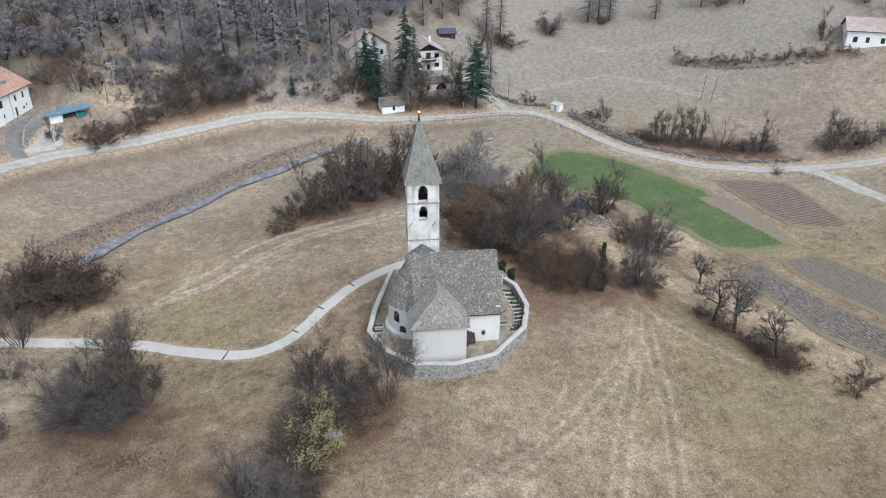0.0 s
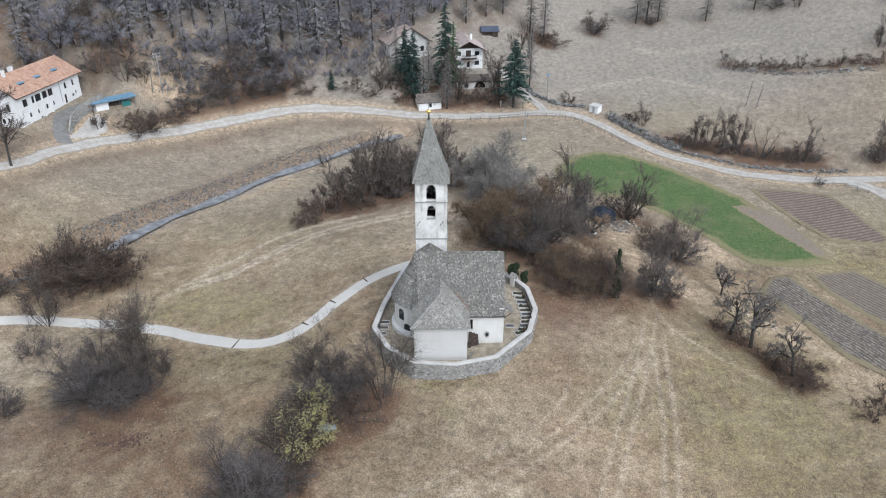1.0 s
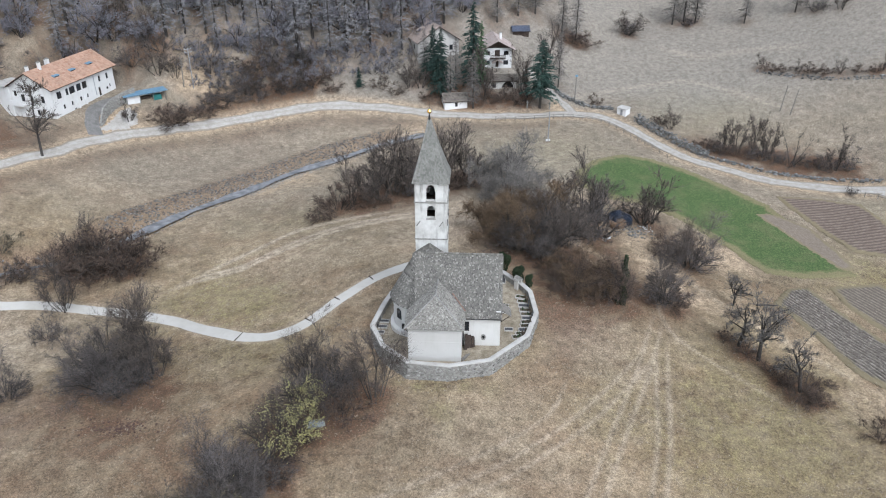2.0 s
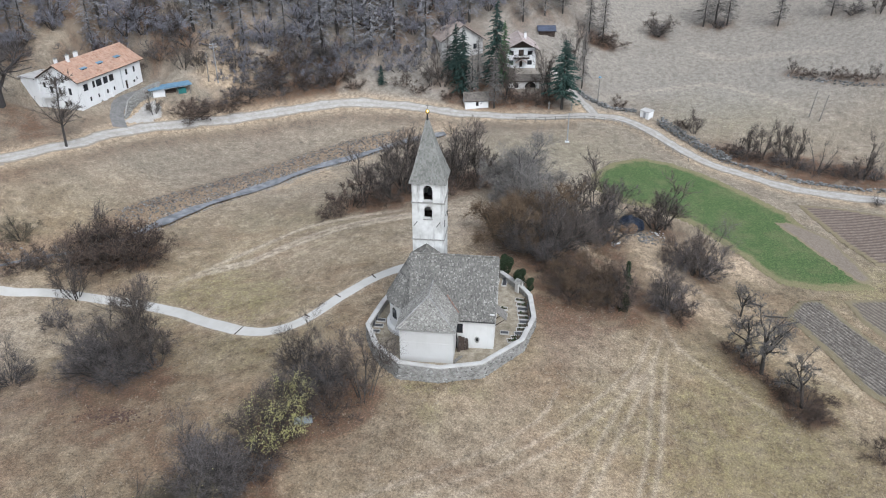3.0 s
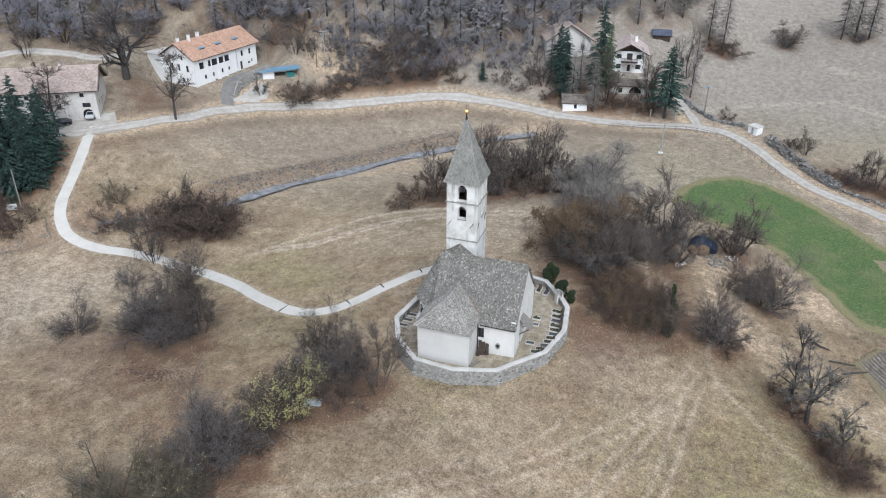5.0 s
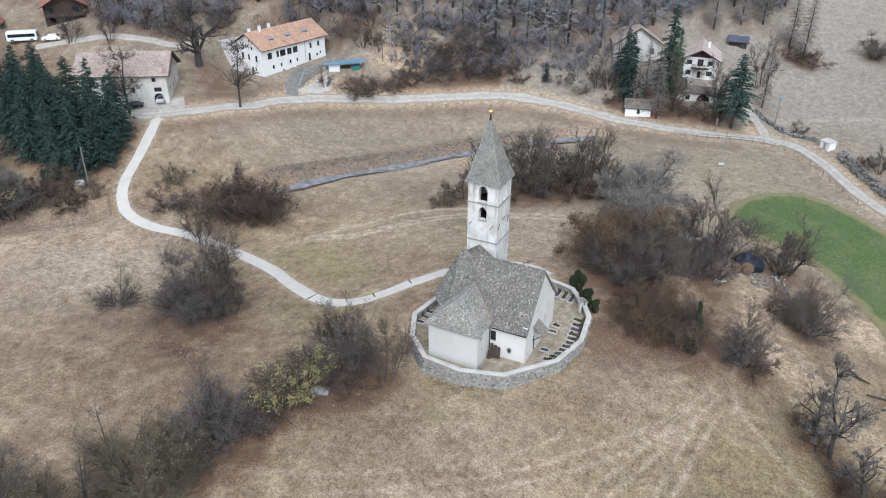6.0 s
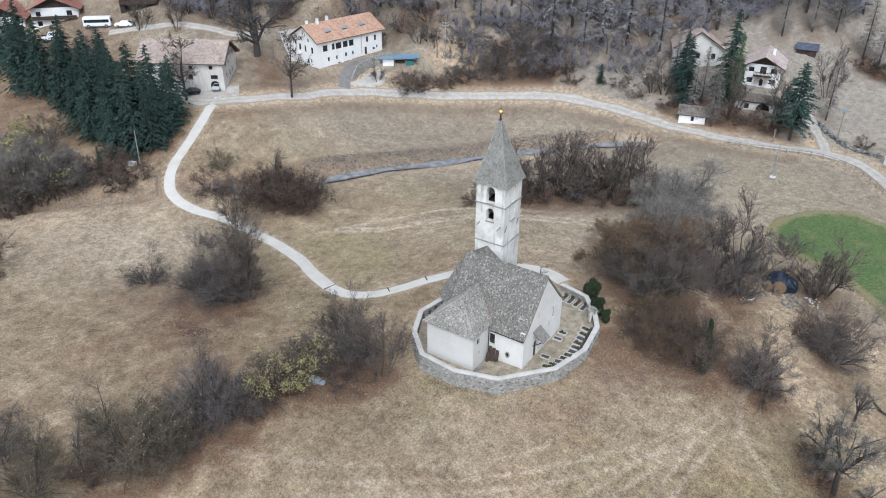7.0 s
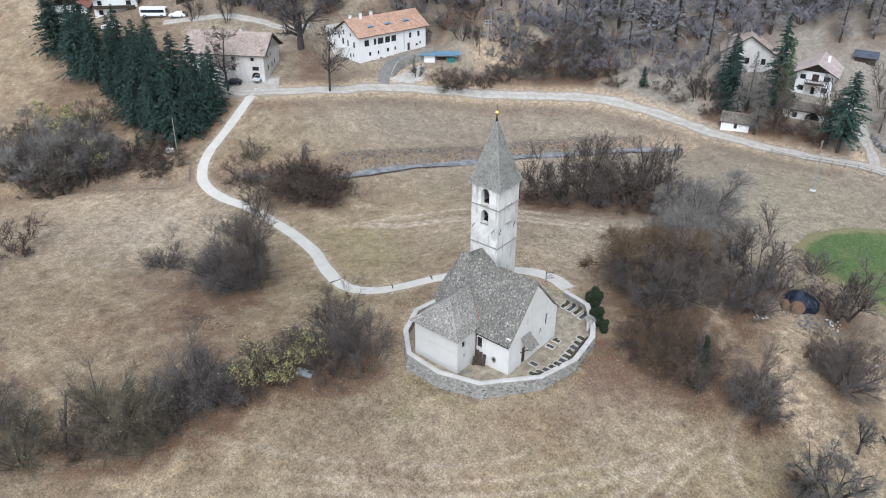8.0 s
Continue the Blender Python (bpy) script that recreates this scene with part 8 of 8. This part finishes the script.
for row in (
    # thickets on the near slope
    ("dome0", -48.2, 79.6, 8.5, 0.8, 1.0), ("dome1", -52.6, 82.2, 8.5, 0.7, 0.9), ("dome2", -45.4, 80.4, 7.5, 0.8, 1.0), ("shrub1", -50.4, 83.6, 10, 0.6, 1), ("slim0", -45.4, 83.6, 14.5, 0.3), ("slim1", -42.8, 82.0, 13, 0.3), ("slim2", -66, 100.7, 9.5, 0.2), ("dome0", -64.7, 93.2, 5.2, 0.5, 1.0),
    ("dome1", -62.0, 77.6, 5.8, 0.5, 1.1), ("shrub0", -24.4, 59.4, 11.5, 0.8, 0.95), ("dome1", -25.6, 58.0, 9.0, 0.8, 0.85), ("dome0", -22.2, 60.2, 6.5, 0.8, 0.9), ("dome2", -23.6, 56.6, 4.5, 0.8, 1.1), ("dome1", -22.6, 53.6, 3.0, 0.8, 1.2), ("red1", -25.6, 47.8, 3.0, 0.8, 1.4), ("dome0", -28.2, 44.6, 2.8, 0.8, 1.2), ("red0", -20.6, 61.4, 3.0, 0.8, 1.3), ("red0", -18.6, 67.2, 2.4, 0.9, 1.3), ("red2", -21.6, 63.0, 3.6, 0.9, 1.4), ("red1", -15.4, 73.6, 3.6, 0.9, 1.4),
    ("bud", -21.0, 65.8, 9.0, 0.7, 1.0), ("bud", -20.4, 71.6, 7.5, 0.9, 1.0), ("dome2", -20.6, 69.2, 4.2, 0.9, 1.1), ("dome0", -18.3, 74.6, 7.6, 0.9, 0.95), ("shrub1", -15.6, 76.4, 8.0, 0.9, 0.95), ("red2", -14.2, 71.6, 3.6, 1.0, 1.3), ("slim0", -10.7, 74.8, 12, 0.5), ("slim2", -19.8, 78.2, 9.5, 0.3),
    ("faint", -27.0, 49.2, 10.5, 0.6, 1.1), ("faint", -24.8, 51.4, 7, 0.7, 1.1), ("red2", -27.5, 45.2, 4.0, 0.8, 1.4), ("snag", -29.4, 43.6, 12, 0.3, 0.9), ("snag", -31.2, 50.0, 11.5, 0.3, 1.0), ("red0", -25.0, 53.6, 3.6, 0.8, 1.5), ("faint", -31.5, 39.5, 9, 0.4), ("shrub1", -39, 40, 9, 0.4),
    # meadow behind the chapel
    ("red0", -66.8, 112.2, 8.6, 0.8, 1.25), ("red1", -61.4, 113.8, 8.6, 0.8, 1.2), ("red2", -64.2, 111.6, 7.5, 0.8, 1.3), ("red0", -63.6, 114.6, 8.0, 0.8, 1.2), ("red1", -68.6, 110.8, 6.5, 0.8, 1.2), ("red2", -59.6, 112.4, 6.0, 0.8, 1.2), ("red2", -70.8, 109.6, 6.5, 0.5, 1.0), ("slim2", -68, 113.5, 10, 0.2), ("red1", -79, 106.5, 5.5, 0.4, 1.2), ("shrub2", -76.4, 107.6, 4.5, 0.3, 1.2), ("faint", -83, 113.5, 6.5, 0.1, 1.0), ("red2", -86, 63, 6.5, 0.6, 1.2),
    ("red1", -26.0, 132.6, 8, 0.7, 0.9), ("red0", -28.8, 128.5, 4, 0.6, 1.2), ("slim0", -23.6, 134.4, 11, 0.7, 1.1), ("slim1", -20.8, 136.4, 12, 0.8, 1.1), ("broad0", -18.0, 137.0, 12, 0.8), ("slim2", -15.8, 139.4, 13, 0.8, 1.1), ("slim0", -13.2, 139.6, 13, 0.8, 1.1), ("broad1", -10.8, 141.0, 13, 0.8), ("slim1", -8.2, 141.6, 13.5, 0.8, 1.1), ("slim2", -5.8, 142.4, 13, 0.8, 1.1), ("slim0", -3.2, 143.4, 12.5, 0.8), ("slim1", -0.6, 145.6, 12.5, 0.7), ("shrub0", -12, 137.2, 5, 0.8, 1.2), ("red2", -6.2, 139.4, 4.5, 0.9, 1.3), ("red0", -18.8, 134.4, 4.5, 0.8, 1.3), ("slim2", -17, 143, 12.5, 0.5), ("broad0", -9.6, 146, 12, 0.4), ("red1", -1.8, 141.6, 4, 0.9, 1.4),
    ("dome0", 11.4, 111.6, 11, 0.95, 0.85), ("broad1", 12.6, 110.8, 12, 0.95, 1.0), ("brown", 6.6, 114.6, 11.5, 0.9, 1.1), ("brown", 3.4, 118.0, 9.5, 0.8, 1.0), ("dome2", 8.6, 112.6, 6.5, 0.9, 1.0), ("broad0", 15.0, 116.6, 12, 0.9, 0.95), ("brown", 10.4, 119.5, 12.5, 0.8, 1.0), ("greybroad", 7.4, 130.4, 12.5, 0.6, 1.1), ("greybroad", 6.6, 139.6, 12.5, 0.6, 1.15), ("greybroad", 12.0, 125.2, 12, 0.6, 0.9), ("dome1", 23.6, 121.0, 7.5, 0.9, 0.9), ("shrub2", 19.6, 120.0, 9, 0.9, 0.95), ("slim2", 21.2, 127.4, 13, 0.6), ("slim0", 17.6, 124.4, 11, 0.6, 1.1), ("dome2", 21.4, 118.6, 4.5, 0.9, 1.1), ("red1", 13.0, 107.4, 3.6, 0.9, 1.3),
    ("red0", 15.8, 100.8, 5.6, 1.0, 1.25), ("redbrown", 19.0, 100.6, 6.4, 1.0, 1.0), ("red2", 22.0, 100.6, 5.8, 0.9, 1.1), ("redbrown", 17.0, 104.8, 6.4, 0.9, 1.0), ("ivy", 24.0, 99.0, 10.5, 0.6, 0.85), ("red1", 20.6, 104.0, 5.5, 0.8, 1.1), ("dome1", 22.6, 99.4, 3.4, 0.9, 1.1),
    ("shrub1", 30.8, 101.2, 8.6, 0.9, 0.9), ("red1", 31.6, 100.2, 4.2, 0.9, 1.2), ("slim0", 29.8, 101.4, 9, 0.4), ("dome1", 38.0, 114.4, 8.6, 0.8, 0.95), ("red2", 36.2, 117.4, 6.0, 0.7), ("slim1", 37.0, 113.6, 8.5, 0.4, 1.1), ("old0", 42.2, 103.4, 5.5, 0.4), ("red0", 33.0, 116.6, 2.6, 0.6),
    ("broad1", 32.4, 129.2, 11.5, 0.6, 0.9), ("slim1", 33.2, 129.8, 11.5, 0.5, 1.2), ("shrub2", 26.4, 138.4, 6, 0.3), ("shrub2", 24.2, 128.6, 7, 0.6),
    ("old0", 42.2, 89.8, 10, 0.6), ("old1", 46.0, 83.6, 9, 0.6), ("old1", 40.0, 92.6, 9.0, 0.5), ("red0", 38.6, 93.8, 2.2, 1.0, 1.2), ("red1", 40.8, 90.8, 2.4, 1.0, 1.2), ("red2", 43.4, 87.2, 2.2, 1.0, 1.2), ("red0", 46.0, 83.2, 4.6, 1.0, 1.3), ("red1", 47.4, 81.8, 2.8, 1.0, 1.1), ("red2", 53.0, 75.6, 3.0, 0.5, 1.0), ("red1", 55.8, 78.0, 3.2, 0.5, 1.0), ("red0", 44.8, 85.4, 2.2, 1.0, 1.2), ("shrub1", 41.4, 100, 2.6, 0.4),
    # above the road
    ("red1", 53.2, 168.2, 3, 0.9, 1.5), ("red0", 57.6, 166.2, 3.2, 0.9, 1.5), ("red2", 62.2, 164.2, 3, 0.9, 1.6), ("shrub2", 67.0, 162.2, 3, 0.9, 1.6), ("snag", 70.8, 161.0, 12.5, 0.8, 0.75), ("red0", 74.2, 159.4, 3, 0.9, 1.6), ("slim1", 78.8, 158.0, 10.5, 0.8, 0.9), ("slim2", 57.4, 167.4, 7.5, 0.4, 0.9), ("slim0", 63.6, 165.6, 9.5, 0.4, 0.8), ("slim1", 66.6, 164.2, 8.5, 0.4, 0.8), ("slim0", 60.2, 166.6, 9.0, 0.4), ("shrub0", 81, 157, 5, 0.8, 1.2), ("shrub0", 93.0, 153.0, 6.5, 0.7, 1.2), ("red1", 97.0, 152.4, 6, 0.7, 1.2), ("slim2", 95.0, 154.8, 9, 0.4), ("shrub1", 101, 152, 6, 0.6, 1.2), ("slim2", 47.0, 176.6, 6, 0.3), ("red0", 45.0, 179.0, 3.5, 0.4, 1.2), ("slim0", 66, 165, 8, 0.3), ("red1", 30.5, 189.5, 3, 0.5), ("shrub1", 78.5, 147.5, 2.5, 0.3), ("shrub1", 107, 151, 7, 0.6, 1.2),
    ("shrub2", 43.4, 225.8, 6, 0.6, 1.0), ("broad0", 43.4, 226.4, 9.5, 0.4), ("larch0", 57.0, 232.0, 17, 0.4), ("larch1", 60.4, 232.8, 18, 0.4), ("larch2", 63.4, 231.2, 16, 0.4), ("shrub0", 61.0, 230.4, 4.5, 0.6, 1.5), ("larch0", 75.6, 225.0, 14, 0.4), ("larch1", 23.6, 220.6, 15, 0.5), ("larch2", 27.4, 218.6, 17, 0.5), ("larch0", 5, 217.5, 15, 0.5), ("larch1", 16, 225, 16, 0.5), ("larch2", 11, 222, 15, 0.4), ("broad0", -93, 178, 9, 0.5, 1.1), ("far_dome1", -86.5, 183.5, 8, 0.6, 1.0), ("far_dome0", -80, 188, 9, 0.6, 1.0), ("far_dome2", -68, 187.6, 7, 0.7, 1.1), ("far_dome1", -63, 184.6, 5, 0.8, 1.2), ("far_dome0", -55.5, 183.6, 5.5, 0.8, 1.1), ("far_dome0", -72, 172.6, 3.2, 0.8, 1.2), ("far_dome1", -69.4, 174.8, 3, 0.8, 1.3), ("far_dome2", -66.4, 176.6, 2.8, 0.8, 1.4), ("far_red0", -63, 178.8, 3, 0.8, 1.3), ("far_dome1", -60, 181.6, 3.4, 0.8, 1.3), ("far_dome0", -66, 181.4, 2.8, 0.8, 1.4), ("far_red1", -57, 186.4, 4, 0.8, 1.3), ("far_dome2", -49.6, 186.8, 4.4, 0.8, 1.2), ("far_dome0", -60.6, 188.0, 5, 0.8, 1.2), ("far_dome1", -44.4, 188.6, 4, 0.8, 1.3), ("far_dome2", 55.6, 166.4, 4, 0.9, 1.3), ("far_dome0", 64.6, 163.0, 4, 0.9, 1.3), ("far_dome1", 76.6, 158.0, 4, 0.9, 1.3), ("far_dome2", 70.0, 160.4, 3.6, 0.9, 1.3), ("far_dome2", -104, 172, 8, 0.6, 1.1), ("far_dome1", -112, 164, 8, 0.6, 1.1), ("far_dome0", -119, 155.5, 7, 0.6, 1.2), ("red0", 26, 217, 4.5, 0.8, 1.5), ("red1", 30, 216.6, 4, 0.8, 1.5), ("larch1", 88, 222, 15, 0.3), ("shrub1", 92, 219, 5, 0.5, 1.4), ("slim1", 97.5, 216, 9, 0.3), ("broad1", 118, 204, 10, 0.3), ("slim1", 108.5, 190, 9, 0.3), ("broad1", 123, 197, 8, 0.3), ("slim0", 125.5, 190, 8, 0.3),
    # round the villa
    ("spruce0", -9.4, 192.2, 16.5, 0.5), ("spruce1", -1.2, 196.8, 21, 0.5), ("pale", 0.9, 195.4, 17, 0.4), ("spruce_bare", 16.2, 187.6, 17.5, 0.5, 1.35), ("spruce1", -30.6, 191.6, 5.4, 0.3, 1.3), ("larch0", -5.6, 193.4, 14, 0.6), ("larch1", -0.8, 186.8, 15, 0.6), ("larch2", -6.8, 190.8, 12, 0.6), ("slim2", 1.6, 190.8, 13, 0.5), ("slim0", 11.2, 193.2, 12, 0.5), ("slim1", 13.4, 192.6, 11, 0.4), ("larch1", 21.4, 197.4, 17, 0.3, 0.7), ("red0", 7.0, 190.4, 4.5, 0.9, 1.4), ("red1", 11.2, 189.6, 4, 0.9, 1.3), ("red2", 3.2, 189.2, 3.6, 0.9, 1.3), ("slim1", -14.6, 193.4, 9, 0.4, 1.2), ("slim2", -17.8, 193.0, 8, 0.4, 1.2), ("red1", -12.4, 189.4, 3.6, 0.8, 1.3), ("larch2", -14, 197.5, 12, 0.4), ("spruce0", -11.6, 196.6, 14, 0.4, 1.1), ("slim0", 19.6, 205, 12, 0.3),
    # farm and village side
    ("lone", -89.7, 142.6, 15.0, 0.3, 1.0), ("oak", -107.4, 149.7, 18, 0.4, 1.0), ("lone", -108.0, 126.2, 14.5, 0.3, 1.1), ("slim1", -80.6, 165.0, 6, 0.3, 1.4), ("red0", -73.0, 168.6, 6.5, 0.6, 1.3), ("red1", -71.4, 169.4, 5.5, 0.6, 1.3), ("red0", -66, 174.6, 4, 0.7, 1.4), ("shrub0", -62.4, 181.0, 5, 0.8, 1.5), ("shrub1", -57.6, 184.8, 6, 0.8, 1.4), ("red2", -52.6, 187.0, 6, 0.8, 1.4), ("shrub2", -47.6, 189.2, 7, 0.8, 1.4), ("red0", -42.8, 190.6, 7, 0.8, 1.3), ("shrub1", -52, 193.6, 8, 0.8, 1.3), ("red1", -58.2, 191.4, 7, 0.8, 1.4), ("shrub0", -45.6, 195.6, 9, 0.8, 1.2), ("slim0", -75.4, 182.6, 7, 0.3, 1.3), ("slim2", -79.4, 181.8, 8, 0.3, 1.3), ("red2", -24.6, 192.0, 3.6, 0.5, 1.3), ("broad0", -85, 189.0, 11, 0.5), ("broad1", -92.5, 190.0, 11, 0.5), ("red1", -37.5, 189.5, 3.5, 0.6, 1.4), ("shrub1", -66.8, 178.6, 3.8, 0.7, 1.5), ("red0", -20.6, 190.2, 3, 0.6, 1.4), ("slim2", -142.6, 142.0, 9, 0.3), ("slim0", -133, 146, 9, 0.3), ("shrub2", -121, 158, 8, 0.5, 1.2), ("shrub0", -113, 166, 9, 0.5, 1.2),
    ("faint", -111.7, 80.6, 10, 0.6, 1.1), ("dome1", -115.4, 82.0, 10, 0.6, 1.0), ("red0", -108.6, 80.2, 6, 0.8, 1.4), ("shrub2", -109.4, 87.6, 9, 0.7, 1.2), ("red1", -106.0, 91.6, 6, 0.8, 1.4), ("bud", -117.6, 90.0, 10.5, 0.7, 1.0), ("slim1", -108.0, 82.8, 11, 0.5, 1.3), ("slim2", -110.4, 84.4, 11, 0.5, 1.3), ("red2", -100.6, 100.8, 5, 0.7, 1.3), ("red1", -96.8, 97.0, 3.4, 0.6, 1.4), ("bud", -106.6, 86.2, 10.5, 0.6, 1.0), ("grey", -108.4, 85.6, 12, 0.6, 1.4), ("grey", -112.8, 85.0, 12, 0.6, 1.4), ("grey", -114.6, 78.6, 11, 0.6, 1.4), ("grey", -104.6, 90.4, 11, 0.6, 1.4), ("grey", -119.2, 88.0, 12, 0.6, 1.4), ("greybroad", -121.6, 82.4, 11, 0.6, 1.1), ("greybroad", -116.0, 94.0, 10, 0.6, 1.1), ("slim0", -105.4, 88.8, 11, 0.6, 1.2), ("bud", -113.6, 88.0, 11, 0.6, 1.0), ("shrub2", -103.4, 92.6, 8, 0.6, 1.1), ("red0", -98.8, 97.4, 5, 0.6, 1.3), ("red1", -95.4, 100.0, 4.5, 0.6, 1.3), ("faint", -118.6, 84.8, 10, 0.6, 1.1), ("faint", -121.8, 92.4, 10, 0.6, 1.0), ("slim1", -112.0, 94.6, 10, 0.5, 1.2), ("slim2", -116.6, 77.8, 10, 0.5, 1.2), ("shrub0", -126.6, 86.2, 10, 0.5, 1.1), ("red2", -103.2, 99.4, 5.5, 0.6, 1.2), ("bud", -128, 95, 9, 0.4), ("spruce1", -103.8, 98.6, 6.5, 0.4, 1.1), ("shrub2", -122, 77, 9, 0.4, 1.2), ("shrub1", -133, 82, 9, 0.4, 1.2), ("bud", -124, 98, 9.5, 0.5, 1.1), ("bud", -131, 92, 10, 0.5, 1.1), ("faint", -137, 90, 9, 0.5, 1.2), ("faint", -128, 102, 8, 0.5, 1.2), ("far_dome0", -142, 122, 7, 0.6, 1.2), ("far_dome1", -150, 126, 8, 0.6, 1.2), ("far_dome2", -134, 121, 6, 0.6, 1.2),
    ("thuja", 5.7, 104.5, 3.2, 0, 0.9), ("thuja", 8.1, 101.0, 3.0, 0, 0.9), ("thuja", 9.7, 100.2, 2.2, 0, 0.8),
):
    plant(*row)
for x, y, h in ((-103.4, 107.4, 16), (-104.6, 120.0, 15), (-102.2, 116.6, 16), (-101.4, 112.6, 15), (-108.0, 117.4, 18), (-104.2, 113.0, 17.5), (-107.6, 109.8, 18.5), (-110.6, 114.2, 19.5), (-112.4, 108.8, 17), (-115.6, 112.6, 20), (-119.6, 110.0, 18.5), (-121.6, 115.4, 20), (-125.0, 111.6, 17), (-129.6, 116.2, 18), (-135.2, 113.4, 17), (-141.0, 118, 18), (-147.6, 115.4, 17), (-154.4, 115, 17), (-106.4, 104.6, 14), (-100.8, 109.8, 13.5), (-161, 118.8, 17), (-116.8, 106.4, 15), (-168, 114, 18), (-176, 118, 18), (-112.0, 111.2, 18), (-127.0, 113.4, 18), (-132.4, 111.0, 17), (-138.0, 114.6, 18), (-144.2, 112.6, 17), (-151.0, 111.4, 18), (-157.6, 114.6, 17), (-119.0, 113.4, 19), (-108.8, 106.0, 15), (-123.4, 108.0, 15)):
    plant("spruce%d" % plant_rng.randrange(3), x, y, h, 0.6, plant_rng.uniform(1.05, 1.35), "spruce grove by the footpath")
for k in range(15):
    u = k / 14
    x, y = 73.5 + 40 * u + plant_rng.uniform(-0.8, 0.8), 201.4 - 19.5 * u ** 0.8 + plant_rng.uniform(-0.8, 0.8)
    plant("red%d" % (k % 3) if k % 3 else "slim%d" % (k % 2), x, y, plant_rng.uniform(1.6, 2.6) if k % 3 else 4.2, 0.8, 1.5 if k % 3 else 1.0, "hedge on the terrace edge")


def woods(name, label, arrays, wood, twig, spots, seed):
    """Far woods as one mesh for the trunks and one for the crowns."""
    rng = np.random.default_rng(seed)
    t = thing(name, pose(*spots[0][:2], height(*spots[0][:2])), label, "woods", kind="stuff")
    back = np.array([spots[0][0], spots[0][1], height(*spots[0][:2])])
    for nm, mat, pick in (("trunks", wood, 0), ("crowns", twig, 1)):
        pieces = []
        for x, y, k in spots:
            v, tr = arrays[int(rng.integers(len(arrays)))][pick]
            a, w = rng.uniform(0, 6.28), rng.uniform(0.85, 1.2)
            rot = np.array([[math.cos(a), -math.sin(a), 0], [math.sin(a), math.cos(a), 0], [0, 0, 1]])
            pieces.append((v @ rot.T * np.array([k * w, k * w, k]) + np.array([x, y, height(x, y)]) - back, tr))
        v, tr = joined(pieces)
        o = new(nm, tri_mesh(nm, v, tr, mat))
        o.parent = t


def scatter(poly, gap, seed, lo, hi):
    rng = random.Random(seed)
    xs, ys = [p[0] for p in poly], [p[1] for p in poly]
    out, tries = [], 0
    while tries < 6000:
        tries += 1
        x, y = rng.uniform(min(xs), max(xs)), rng.uniform(min(ys), max(ys))
        if inside(np.array([x]), np.array([y]), poly)[0] and all((x - a) ** 2 + (y - b) ** 2 > gap * gap for a, b, _ in out):
            out.append((x, y, rng.uniform(lo, hi)))
    return out


far_larch = [evergreen(110 + k, 21, 3.7, 32, 6, 13, 0.25, 0.055, 0.1, 0.62, False, slivers) for k in range(3)]
far_leaf = [thicket(120 + k, 11, 12, 0.55, 0.7, 0.14, (5, 6, 8), 0.055, 62, 0.2) for k in range(3)]
WOOD_EDGE = [(-18, 204), (-8, 212), (6, 222), (22, 236), (14, 248), (-40, 228), (-78, 216), (-110, 206), (-150, 192), (-200, 172), (-200, 152), (-160, 150), (-140, 151), (-129, 153), (-121, 155), (-113, 168), (-106, 177), (-97, 183), (-88, 186), (-80, 191), (-68, 194), (-47, 196)]
spots = scatter(WOOD_EDGE, 4.2, 1, 0.75, 1.25)
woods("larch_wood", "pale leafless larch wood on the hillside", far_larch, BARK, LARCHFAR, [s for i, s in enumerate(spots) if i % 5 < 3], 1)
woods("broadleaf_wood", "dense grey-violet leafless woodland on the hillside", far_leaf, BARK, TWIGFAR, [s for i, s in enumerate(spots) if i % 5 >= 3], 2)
far_brush = [thicket(140 + k, 10, 9, 0.8, 1.2, 0.1, (5, 6, 7), 0.05, 74) for k in range(3)]
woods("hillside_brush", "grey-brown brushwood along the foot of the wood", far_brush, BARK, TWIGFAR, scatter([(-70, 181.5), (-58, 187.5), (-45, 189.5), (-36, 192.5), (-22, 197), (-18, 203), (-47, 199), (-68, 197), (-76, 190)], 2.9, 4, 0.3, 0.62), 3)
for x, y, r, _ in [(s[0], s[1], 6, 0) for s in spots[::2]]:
    LITTER_SHADE.append((x, y, 6, 0.28))
for t in T.values():
    for o in (*t.children_recursive, t):
        bpy.data.objects.remove(o)
ground_sheet()


def tufts():
    """Bleached tussocks and stalks standing out of the near meadow."""
    rng = np.random.default_rng(31)
    n = 9000
    x, y = rng.uniform(-58, 60, n), rng.uniform(44, 128, n)
    patch = np.sin(x * 0.21 + 2 * np.sin(y * 0.13)) * np.sin(y * 0.24 + 1.5 * np.sin(x * 0.17)) + rng.uniform(-0.7, 0.7, n)
    keep = (patch > 0.1) & ~inside(x, y, YARD_EDGE) & (away(x, y, PATH_LINE)[0] > 2) & ~inside(x, y, GREEN_FIELD) & ~((x > 45) & (y > 84))
    x, y = x[keep], y[keep]
    k = np.repeat(np.arange(len(x)), 5)
    base = np.stack([x[k] + rng.normal(0, 0.13, len(k)), y[k] + rng.normal(0, 0.13, len(k)), land(x, y)[k] - 0.03], -1)
    d = unit(np.stack([rng.normal(0, 0.8, len(k)), rng.normal(0, 0.8, len(k)), np.full(len(k), 0.8)], -1))
    v, t = spikes(base, base + d * rng.uniform(0.15, 0.42, (len(k), 1)), np.full(len(k), 0.05))
    tagged(new("grass_tussocks", tri_mesh("grass_tussocks", v, t, bark("bleached_straw", (0.17, 0.125, 0.08), (0.43, 0.36, 0.27)))), "bleached dry grass tussocks in the meadow", "grass", kind="stuff")


tufts()
